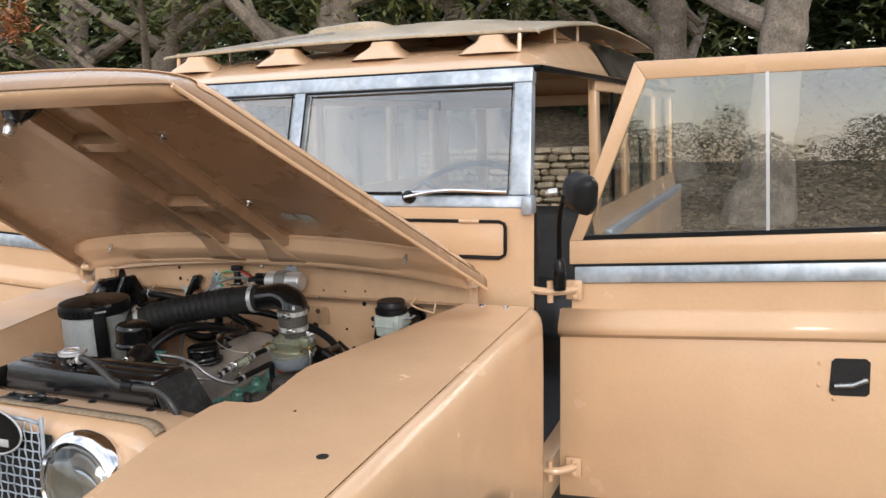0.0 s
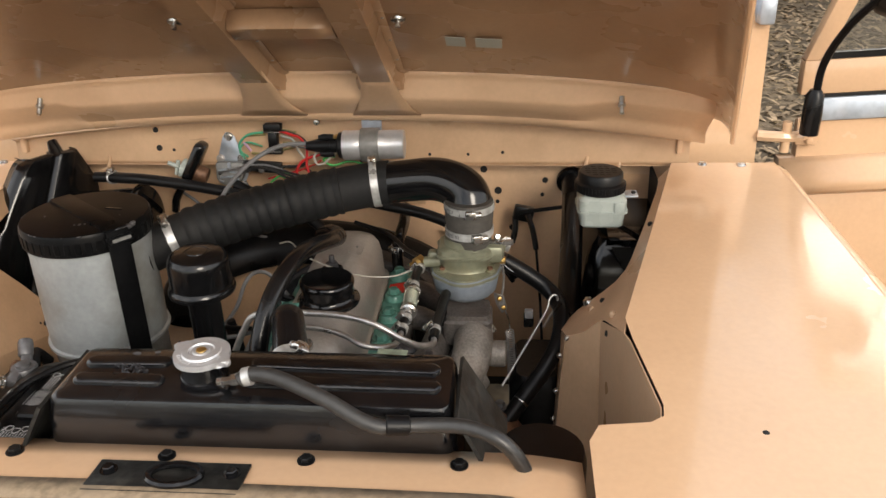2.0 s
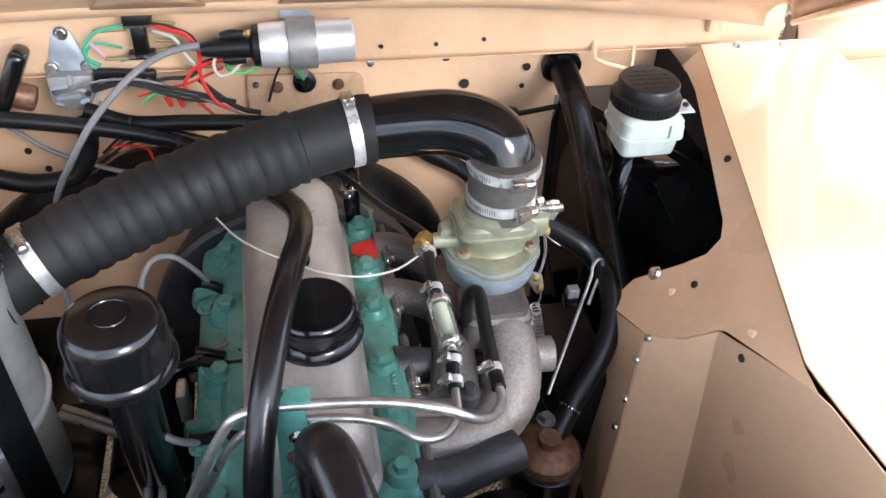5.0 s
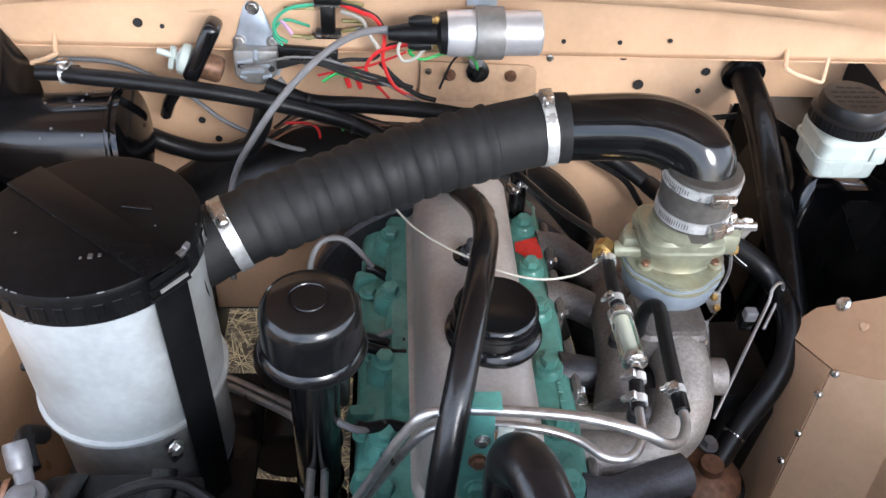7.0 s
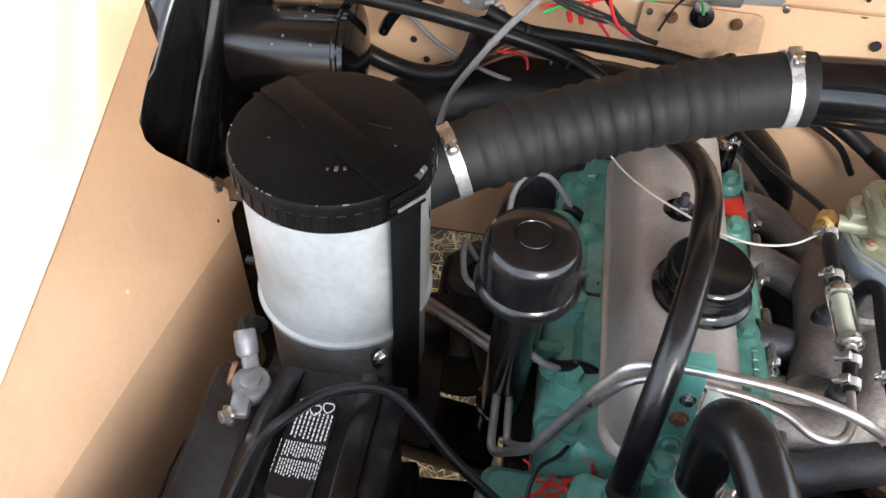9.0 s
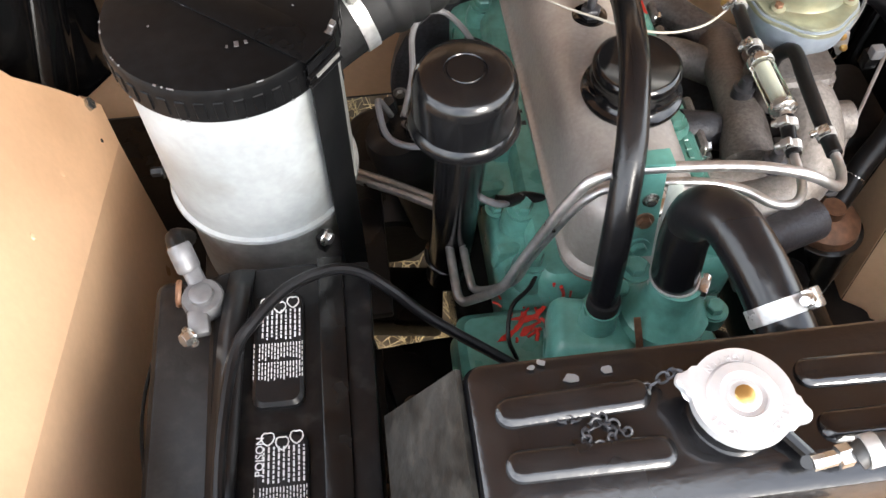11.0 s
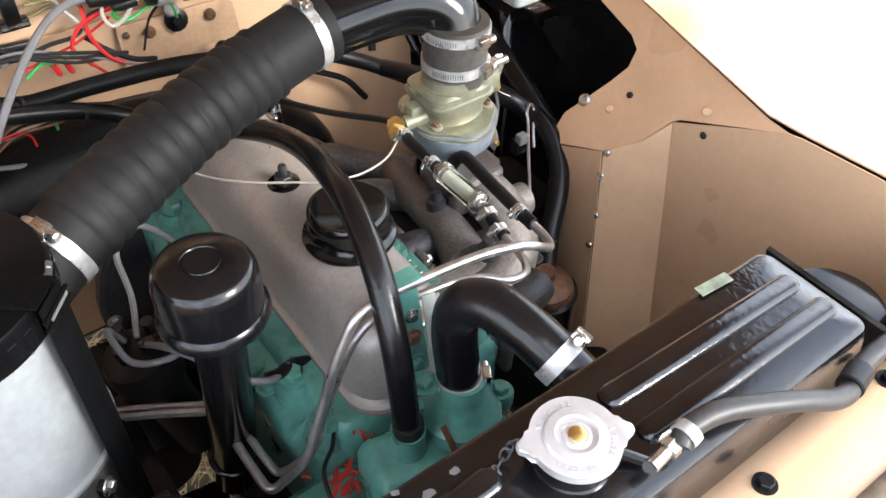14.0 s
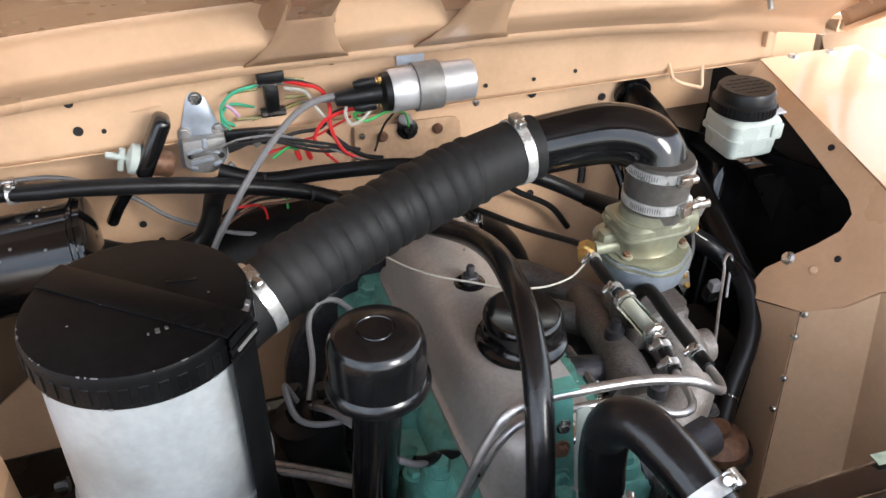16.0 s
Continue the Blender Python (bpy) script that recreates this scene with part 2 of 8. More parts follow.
def finish(bm, angle=35):
    bmesh.ops.recalc_face_normals(bm, faces=bm.faces)
    lim = radians(angle)
    for f in bm.faces:
        f.smooth = True
    for e in bm.edges:
        if len(e.link_faces) == 2 and e.calc_face_angle(0) > lim:
            e.smooth = False
    return bm


def part(name, bm, mat, parent=None, label="", angle=35):
    finish(bm, angle)
    me = bpy.data.meshes.new(name)
    bm.to_mesh(me)
    bm.free()
    for one in (mat if isinstance(mat, (list, tuple)) else [mat]):
        me.materials.append(one)
    ob = new(name, me)
    if parent:
        ob.parent = parent
    if label:
        tagged(ob, label)
    return ob


def thing(name, at, label, category, group="", kind=""):
    """An Empty at the base of a thing."""
    e = new(name)
    e.empty_display_size = 0.05
    e.matrix_world = Matrix.Translation(at) if not isinstance(at, Matrix) else at
    return tagged(e, label, category, group, kind)


def under(name, bm, mat, parent, label="", angle=35):
    """A part given in world places, put under a thing that stands anywhere."""
    ob = part(name, bm, mat, parent, label, angle)
    top = parent
    m = Matrix.Identity(4)
    while top:
        m = top.matrix_basis @ m if top.parent is None else top.matrix_parent_inverse @ top.matrix_basis @ m
        top = top.parent
    ob.matrix_parent_inverse = m.inverted()
    return ob


def spline(pts, n=6):
    """Points of a smooth line through pts."""
    p = [Vector(q) for q in pts]
    if len(p) < 3:
        return p
    p = [p[0] * 2 - p[1]] + p + [p[-1] * 2 - p[-2]]
    out = []
    for i in range(1, len(p) - 2):
        a, b, c, d = p[i - 1:i + 3]
        for k in range(n):
            t = k / n
            out.append(0.5 * (2 * b + (c - a) * t + (2 * a - 5 * b + 4 * c - d) * t * t + (3 * b - a - 3 * c + d) * t ** 3))
    out.append(p[-2])
    return out


def sweep(bm, pts, radius, seg=12, caps=True):
    """A round bar along pts; radius a number or a function of 0..1."""
    pts = [Vector(p) for p in pts]
    n = len(pts)
    tan = [(pts[min(i + 1, n - 1)] - pts[max(i - 1, 0)]).normalized() for i in range(n)]
    side = tan[0].orthogonal().normalized()
    rings = []
    for i, p in enumerate(pts):
        side = (side - tan[i] * side.dot(tan[i])).normalized()
        up = tan[i].cross(side)
        r = radius(i / (n - 1)) if callable(radius) else radius
        rings.append([bm.verts.new(p + (side * math.cos(a) + up * math.sin(a)) * r) for a in (2 * math.pi * k / seg for k in range(seg))])
    for a, b in zip(rings, rings[1:]):
        for k in range(seg):
            bm.faces.new((a[k], a[(k + 1) % seg], b[(k + 1) % seg], b[k]))
    if caps:
        bm.faces.new(rings[0][::-1])
        bm.faces.new(rings[-1])
    return bm


def tube(pts, radius, seg=12, smooth=6):
    return sweep(bmesh.new(), spline(pts, smooth) if smooth else pts, radius, seg)


def lathe(profile, at, axis=(0, 0, 1), seg=32, bm=None):
    """A turned shape: profile of (radius, height) along axis from at."""
    bm = bm or bmesh.new()
    q = Vector((0, 0, 1)).rotation_difference(Vector(axis).normalized()).to_matrix()
    rings = []
    for r, h in profile:
        if r < 1e-6:
            rings.append([bm.verts.new(Vector(at) + q @ Vector((0, 0, h)))])
        else:
            rings.append([bm.verts.new(Vector(at) + q @ Vector((r * math.cos(2 * math.pi * k / seg), r * math.sin(2 * math.pi * k / seg), h))) for k in range(seg)])
    for a, b in zip(rings, rings[1:]):
        for k in range(seg):
            j = (k + 1) % seg
            if len(a) == 1 and len(b) == 1:
                continue
            if len(a) == 1:
                bm.faces.new((a[0], b[j], b[k]))
            elif len(b) == 1:
                bm.faces.new((a[k], a[j], b[0]))
            else:
                bm.faces.new((a[k], a[j], b[j], b[k]))
    for ring, flip in ((rings[0], True), (rings[-1], False)):
        if len(ring) > 2:
            bm.faces.new(ring[::-1] if flip else ring)
    return bm


def block(size, m, bevel=0.0, seg=2, bm=None):
    """A box of that size about the pose m, with rounded edges."""
    own = bmesh.new()
    bmesh.ops.create_cube(own, size=1, matrix=Matrix.Diagonal((*size, 1)))
    if bevel:
        bmesh.ops.bevel(own, geom=own.edges[:], offset=bevel, segments=seg, affect="EDGES", profile=0.5)
    own.transform(m if isinstance(m, Matrix) else Matrix.Translation(m))
    if bm is None:
        return own
    me = bpy.data.meshes.new("tmp")
    own.to_mesh(me)
    own.free()
    bm.from_mesh(me)
    bpy.data.meshes.remove(me)
    return bm


def prism(poly, depth, m=Matrix.Identity(4), bevel=0.0, seg=2):
    """A polygon in x, y of the pose m, thickened along its z by depth."""
    bm = bmesh.new()
    lo = [bm.verts.new((x, y, 0)) for x, y in poly]
    hi = [bm.verts.new((x, y, depth)) for x, y in poly]
    n = len(poly)
    bm.faces.new(lo[::-1])
    bm.faces.new(hi)
    for i in range(n):
        bm.faces.new((lo[i], lo[(i + 1) % n], hi[(i + 1) % n], hi[i]))
    if bevel:
        bmesh.ops.bevel(bm, geom=bm.edges[:], offset=bevel, segments=seg, affect="EDGES", profile=0.5)
    bm.transform(m)
    return bm


def plate(pts, thick, bevel=0.0):
    """A flat plate through world points (in order), thickened behind its face."""
    pts = [Vector(p) for p in pts]
    n = Vector((0, 0, 0))
    for i in range(len(pts)):
        n += pts[i].cross(pts[(i + 1) % len(pts)])
    n.normalize()
    bm = bmesh.new()
    a = [bm.verts.new(p) for p in pts]
    b = [bm.verts.new(p - n * thick) for p in pts]
    k = len(pts)
    bm.faces.new(a)
    bm.faces.new(b[::-1])
    for i in range(k):
        bm.faces.new((a[(i + 1) % k], a[i], b[i], b[(i + 1) % k]))
    if bevel:
        bmesh.ops.bevel(bm, geom=bm.edges[:], offset=bevel, segments=2, affect="EDGES", profile=0.5)
    return bm


def grid(rows):
    """A skin through rows of places."""
    bm = bmesh.new()
    v = [[bm.verts.new(p) for p in r] for r in rows]
    for a, b in zip(v, v[1:]):
        for i in range(len(a) - 1):
            bm.faces.new((a[i], a[i + 1], b[i + 1], b[i]))
    return bm


def skin(name, rows, mat, parent, thick=0.002, label="", offset=-1):
    """A sheet-metal skin with real thickness."""
    ob = under(name, grid(rows), mat, parent, label, 40)
    s = ob.modifiers.new("sheet", "SOLIDIFY")
    s.thickness, s.offset = thick, offset
    return ob


def hexbolt(at, axis, r, h, mat, parent, washer=True, name="bolt"):
    bm = lathe([(r, 0), (r, h * 0.85), (r * 0.86, h), (0, h)], at, axis, 6)
    if washer:
        lathe([(r * 1.45, -0.0005), (r * 1.45, r * 0.22), (0, r * 0.22)], at, axis, 18, bm)
    return under(name, bm, mat, parent)


def screw(at, axis, r, mat, parent, name="screw"):
    return under(name, lathe([(r, -0.001), (r, r * 0.35), (r * 0.7, r * 0.75), (0, r * 0.85)], at, axis, 14), mat, parent)


def band(at, axis, r, width, mat, parent, screw_dir=(0, 0, 1), screw_size=1.0):
    """A worm-drive hose clip: strip, slotted housing and screw."""
    axis, d = Vector(axis).normalized(), Vector(screw_dir)
    clip = under("hose_clip", lathe([(r, -width / 2), (r + 0.0012, -width / 2), (r + 0.0012, width / 2), (r, width / 2)], at, axis, 40), BAND if mat is STEEL else mat, parent, "bright steel hose clip")
    d = (d - axis * d.dot(axis)).normalized()
    cross = axis.cross(d)
    if r > 0.03:
        slots = bmesh.new()
        for k in range(14):
            a = -0.75 - 0.07 * k
            out = d * math.cos(a) + cross * math.sin(a)
            side = axis.cross(out)
            turn = Matrix((side.to_4d(), axis.to_4d(), out.to_4d(), (0, 0, 0, 1))).transposed()
            turn[3][0] = turn[3][1] = turn[3][2] = 0
            turn.translation = Vector(at) + out * (r + 0.0012)
            block((0.0009, width * 0.55, 0.0004), turn, 0.0, 1, slots)
        under("slots", slots, LEAD, clip, "dark slots in the band")
    m = Matrix((cross.to_4d(), axis.to_4d(), d.to_4d(), (0, 0, 0, 1))).transposed()
    m[0][3], m[1][3], m[2][3] = Vector(at) + d * (r + 0.004 * screw_size)
    m[3][0] = m[3][1] = m[3][2] = 0
    under("housing", block((0.013 * screw_size, width * 1.1, 0.008 * screw_size), m, 0.0015), mat, clip)
    under("screw", lathe([(0.0042 * screw_size, 0), (0.0042 * screw_size, 0.006 * screw_size), (0.003 * screw_size, 0.0075 * screw_size), (0, 0.0075 * screw_size)],
                         m @ Vector((0.006 * screw_size, 0, 0)), m.to_3x3() @ Vector((1, 0, 0)), 14), mat, clip)
    return clip


def cable(name, pts, r, mat, label, category="cable", seg=8, smooth=6):
    """A free-hanging wire, pipe or hose that is a thing of its own."""
    ob = part(name, tube(pts, r, seg, smooth), mat)
    return tagged(ob, label, category)


V = Vector


def nudged(build, by):
    """Builds some things and moves them together a little."""
    had = set(bpy.data.objects)
    build()
    for ob in set(bpy.data.objects) - had:
        if ob.parent is None:
            ob.matrix_basis = Matrix.Translation(by) @ ob.matrix_basis


def stack(layers, half, corner, m, seg=6):
    """A soft-cornered box: plan half-sizes and corner radius, layers of (inset, height), in the pose m."""
    bm = bmesh.new()
    rings = []
    for inset, h in layers:
        hx, hy = max(half[0] - inset, 0.001), max(half[1] - inset, 0.001)
        r = min(max(corner - inset * 0.5, 0.0008), hx * 0.98, hy * 0.98)
        ring = []
        for cx, cy, a0 in ((hx - r, hy - r, 0), (-hx + r, hy - r, 90), (-hx + r, -hy + r, 180), (hx - r, -hy + r, 270)):
            for k in range(seg + 1):
                a = radians(a0 + 90 * k / seg)
                ring.append(bm.verts.new((cx + r * math.cos(a), cy + r * math.sin(a), h)))
        rings.append(ring)
    n = len(rings[0])
    for a, b in zip(rings, rings[1:]):
        for k in range(n):
            bm.faces.new((a[k], a[(k + 1) % n], b[(k + 1) % n], b[k]))
    bm.faces.new(rings[0][::-1])
    bm.faces.new(rings[-1])
    bm.transform(m)
    return bm

# ---- ground and surroundings ----
def ground_height(x, y):
    """Level round the car, rising gently behind it."""
    k = min(1.0, max(0.0, (y - 3.0) / 22.0))
    far = max(0.0, y - 25) * 0.03
    return 2.3 * k * k * (3 - 2 * k) * min(1.0, max(0.0, (60 - abs(x)) / 30)) + far + 0.05 * noise.noise((x * 0.25, y * 0.25, 0)) * min(1, max(0, math.hypot(x, y) - 3) / 4)


def ground():
    xs = sorted({round(s * v, 3) for v in [0, 0.5, 1, 1.5, 2, 2.5, 3, 4, 5, 6, 7, 8, 10, 12, 14, 17, 20, 25, 30, 40, 60, 90, 150, 300, 700, 2000] for s in (-1, 1)})
    rows = [[(x, y, ground_height(x, y)) for x in xs] for y in xs]
    return tagged(part("ground", grid(rows), GROUND), "brown soil strewn with dry leaves and straw", "ground", kind="structure")


ground()


def straw_bed():
    """Dry stems lying about under and round the car."""
    rnd = random.Random(3)
    bm = bmesh.new()
    for i in range(9000):
        if i < 6400:
            x, y = rnd.uniform(-0.75, 0.6), rnd.uniform(-0.9, 0.5)
        else:
            x, y = rnd.uniform(0.8, 4.5), rnd.uniform(-0.4, 6.5)
        a, ln, w = rnd.uniform(0, math.pi), rnd.uniform(0.03, 0.11), rnd.uniform(0.0006, 0.0015)
        z = ground_height(x, y) + rnd.uniform(0.002, 0.035)
        d, s = V((math.cos(a), math.sin(a), rnd.uniform(-0.12, 0.12))) * ln / 2, V((-math.sin(a), math.cos(a), 0)) * w
        up = V((0, 0, w * 1.3))
        p = V((x, y, z))
        q = [bm.verts.new(v) for v in (p - d - s, p - d + s, p - d + up, p + d - s, p + d + s, p + d + up)]
        for f in ((0, 1, 4, 3), (1, 2, 5, 4), (2, 0, 3, 5)):
            bm.faces.new([q[k] for k in f])
    return tagged(part("straw", bm, STRAW), "dry yellow straw lying on the soil", "straw", kind="stuff")


def leaf_litter():
    rnd = random.Random(4)
    bm = bmesh.new()
    for i in range(30000):
        x, y = rnd.uniform(0, 8), 2 + 13 * rnd.random() ** 1.3
        if -0.9 < x < 0.9 and y < 3.6:
            continue
        r, a = rnd.uniform(0.018, 0.06), rnd.uniform(0, 6.28)
        z = ground_height(x, y) + 0.012
        pts = [(-1, 0), (-0.3, 0.35), (0.5, 0.3), (1, 0), (0.4, -0.32), (-0.4, -0.3)]
        tilt = rnd.uniform(-0.5, 0.5)
        vs = [bm.verts.new((x + r * (u * math.cos(a) - v * math.sin(a)), y + r * (u * math.sin(a) + v * math.cos(a)), z + r * (u * tilt + abs(v) * 0.5))) for u, v in pts]
        bm.faces.new(vs)
    return tagged(part("leaf_litter", bm, LITTER), "curled brown fallen leaves on the ground", "leaves", kind="stuff")


straw_bed()
leaf_litter()


def leaf_cloud(bm, centre, size, count, rnd, leaf=0.09, droop=0.4):
    for _ in range(count):
        while True:
            u = V((rnd.uniform(-1, 1), rnd.uniform(-1, 1), rnd.uniform(-1, 1)))
            if 0.15 < u.length < 1:
                break
        p = V(centre) + V((u.x * size[0], u.y * size[1], u.z * size[2]))
        a, t, s = rnd.uniform(0, 6.28), rnd.uniform(-droop, droop) - 0.3, leaf * rnd.uniform(0.6, 1.5)
        d = V((math.cos(a), math.sin(a), t)) * s
        w = V((-math.sin(a), math.cos(a), rnd.uniform(-0.6, 0.6))) * s * 0.32
        bm.faces.new([bm.verts.new(q) for q in (p - d, p - d * 0.1 + w, p + d, p - d * 0.1 - w)])


def tree(at, height, r, lean, seed, limbs=5, crown=(2.6, 2.6, 1.6), leaves=2600, low=1.5):
    """A gnarled grey trunk that forks low, with spreading limbs and an open crown."""
    rnd = random.Random(seed)
    base = V((at[0], at[1], ground_height(at[0], at[1]) - 0.15))
    t = thing("tree", base, "old grey-barked tree with forking limbs and open green crown", "tree", "trees behind the car")
    top = base + V((lean[0], lean[1], height))
    path = [base, base + V((lean[0] * 0.2 + rnd.uniform(-.1, .1), lean[1] * 0.3, height * 0.25)), base + V((lean[0] * 0.45, lean[1] * 0.5 + rnd.uniform(-.15, .15), height * 0.55)), top]
    bm = tube(path, lambda k: r * (1.45 - 0.45 * min(1, k * 6)) * (1 - 0.45 * k) * (1 + 0.06 * math.sin(k * 23 + seed)), 14, 8)
    for v in bm.verts:
        v.co += V((1, 1, 0.3)) * noise.noise(v.co * 3.1) * r * 0.22
    ends = [top]
    for i in range(limbs):
        k = rnd.uniform(0.35, 0.95)
        s = spline(path, 8)
        p = s[int(k * (len(s) - 1))]
        a = 2 * math.pi * (i + rnd.uniform(-.3, .3)) / limbs
        out = V((math.cos(a), math.sin(a) * 0.8, rnd.uniform(0.35, 0.9)))
        ln = rnd.uniform(1.6, 3.2) * height / 4
        e = p + out * ln
        rr = r * rnd.uniform(0.38, 0.55)
        sweep(bm, spline([p, p + out * ln * 0.4 + V((0, 0, rnd.uniform(-.25, .15))), e], 6), lambda q, rr=rr: rr * (1 - 0.72 * q), 10)
        ends.append(e)
        for _ in range(2):
            b = p + out * ln * rnd.uniform(0.5, 0.9)
            e2 = b + V((rnd.uniform(-1, 1), rnd.uniform(-1, 1), rnd.uniform(-0.1, 1))) * ln * 0.5
            sweep(bm, spline([b, (b + e2) / 2 + V((0, 0, 0.12)), e2], 4), lambda q, rr=rr: rr * 0.45 * (1 - 0.75 * q), 7)
            ends.append(e2)
    under("trunk", bm, BARK, t, "furrowed grey-brown bark")
    lb = bmesh.new()
    for e in ends:
        leaf_cloud(lb, e, (crown[0] * rnd.uniform(.3, .55), crown[1] * rnd.uniform(.3, .55), crown[2] * rnd.uniform(.35, .6)), leaves // len(ends), rnd)
    under("crown", lb, LEAF, t, "small dull-green leaves in loose clumps")
    return t


tree((1.15, 7.2), 4.2, 0.30, (0.5, 0.5), 11, 5)
tree((0.0, 9.5), 4.4, 0.34, (-0.3, 0.3), 12, 5)
tree((-5.6, 9.4), 4.4, 0.42, (0.7, 0.4), 13, 6)
tree((-8.9, 9.0), 4.4, 0.26, (1.5, 0.2), 14, 6)
tree((-10.4, 9.4), 4.4, 0.30, (-0.5, 0.2), 19, 5)
tree((-3.0, 10.5), 4.4, 0.28, (-1.3, 0.2), 20, 5)
tree((3.6, 9.2), 4.4, 0.30, (1.3, 0.3), 15, 6)
tree((6.3, 10.5), 4.8, 0.32, (-1.2, 0.4), 16, 5)
tree((9.5, 12.5), 4.8, 0.30, (0.7, 0.2), 17, 5)


def far_woods():
    rnd = random.Random(9)
    bm = bmesh.new()
    for i in range(90):
        x = -30 + 60 * i / 89 + rnd.uniform(-.5, .5)
        y = rnd.uniform(13.5, 17)
        h = rnd.uniform(1.4, 2.6)
        g = ground_height(x, y)
        leaf_cloud(bm, (x, y, g + h * 0.8), (1.4, 1.2, h), 420, rnd, 0.17)
        leaf_cloud(bm, (x, y + 1.5, g + h * 1.6 + 1.4), (1.7, 1.2, h), 420, rnd, 0.20)
        leaf_cloud(bm, (x, y + 3.5, g + 3.6), (1.8, 0.8, 3.8), 420, rnd, 0.42)
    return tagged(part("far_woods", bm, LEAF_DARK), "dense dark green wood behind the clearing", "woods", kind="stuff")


far_woods()


def hanging_twigs():
    """Thin hanging sprays of leaves in front of the wood, and a bunch of orange blossom."""
    rnd = random.Random(31)
    bm = bmesh.new()
    for i in range(260):
        x, y = rnd.uniform(-9, 9), rnd.uniform(8.0, 12.5)
        z = ground_height(x, y) + rnd.uniform(3.0, 5.0)
        n = rnd.randint(6, 18)
        for k in range(n):
            leaf_cloud(bm, (x + rnd.uniform(-.1, .1), y, z - 0.13 * k), (0.16, 0.12, 0.12), 4, rnd, 0.07, 1.0)
    ob = tagged(part("hanging_twigs", bm, LEAF), "yellow-green leaf sprays hanging from the branches", "foliage", kind="stuff")
    bm = bmesh.new()
    for i in range(40):
        leaf_cloud(bm, (-5.62 + rnd.gauss(0, .13), 3.87 + rnd.gauss(0, .1), 2.60 + rnd.gauss(0, .10)), (0.08, 0.08, 0.08), 10, rnd, 0.035, 0.9)
    stem = thing("flowering_branch", V((-5.65, 3.9, 2.7)), "hanging twig with orange blossom", "branch")
    under("blossom", bm, FLOWER, stem, "orange papery blossom")
    under("twig", tube([(-5.62, 3.87, 2.6), (-5.75, 4.4, 3.3), (-5.7, 6.5, 4.1), (-5.6, 8.9, 4.0)], lambda k: 0.012 + 0.03 * k, 8), BARK, stem)


hanging_twigs()


def stone_wall():
    """A low wall of rough sandstone blocks behind the clearing."""
    rnd = random.Random(17)
    y0 = 7.0
    g = ground_height(-1.2, y0)
    w = thing("stone_wall", V((-1.2, y0, g)), "low dry wall of rough tan sandstone blocks", "wall")
    under("core", block((2.8, 0.30, 0.86), V((-1.2, y0 + 0.05, g + 0.39)), 0.02), STONE, w)
    for row in range(11):
        x = -2.65 + rnd.uniform(0, 0.1)
        h = rnd.uniform(0.065, 0.085)
        z = g - 0.02 + row * 0.078
        while x < 0.1:
            ln = rnd.uniform(0.09, 0.26)
            bm = block((ln - 0.015, 0.16 + rnd.uniform(0, 0.07), h - 0.010), pose(x + ln / 2, y0 - 0.13, z + h / 2, rnd.uniform(-3, 3), rnd.uniform(-2, 2), rnd.uniform(-3, 3)), 0.02, 1)
            for v in bm.verts:
                v.co += V((rnd.uniform(-.008, .008), rnd.uniform(-.012, .012), rnd.uniform(-.008, .008)))
            under("stone", bm, STONE, w)
            x += ln
    return w


stone_wall()


def hill_behind():
    """Hillside and scrub in front of the car, behind the camera, as windows mirror it."""
    rnd = random.Random(21)
    bm = bmesh.new()
    for i in range(60):
        a = math.pi + math.pi * i / 59
        r = rnd.uniform(24, 34)
        leaf_cloud(bm, (r * math.cos(a), r * math.sin(a), ground_height(r * math.cos(a), r * math.sin(a)) + rnd.uniform(1.0, 2.0)), (rnd.uniform(0.8, 1.8), 1.6, rnd.uniform(1.0, 2.0)), 3200, rnd, 0.075)
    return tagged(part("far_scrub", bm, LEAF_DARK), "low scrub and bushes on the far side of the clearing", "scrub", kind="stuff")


hill_behind()

# ---- the car ----
car = thing("off_road_car", V((0, 0.9, 0)), "tan four-wheel-drive estate car, bonnet and front doors open", "car")


def wing_z(y):
    return 1.104 + 0.0987 * (y + 0.075)


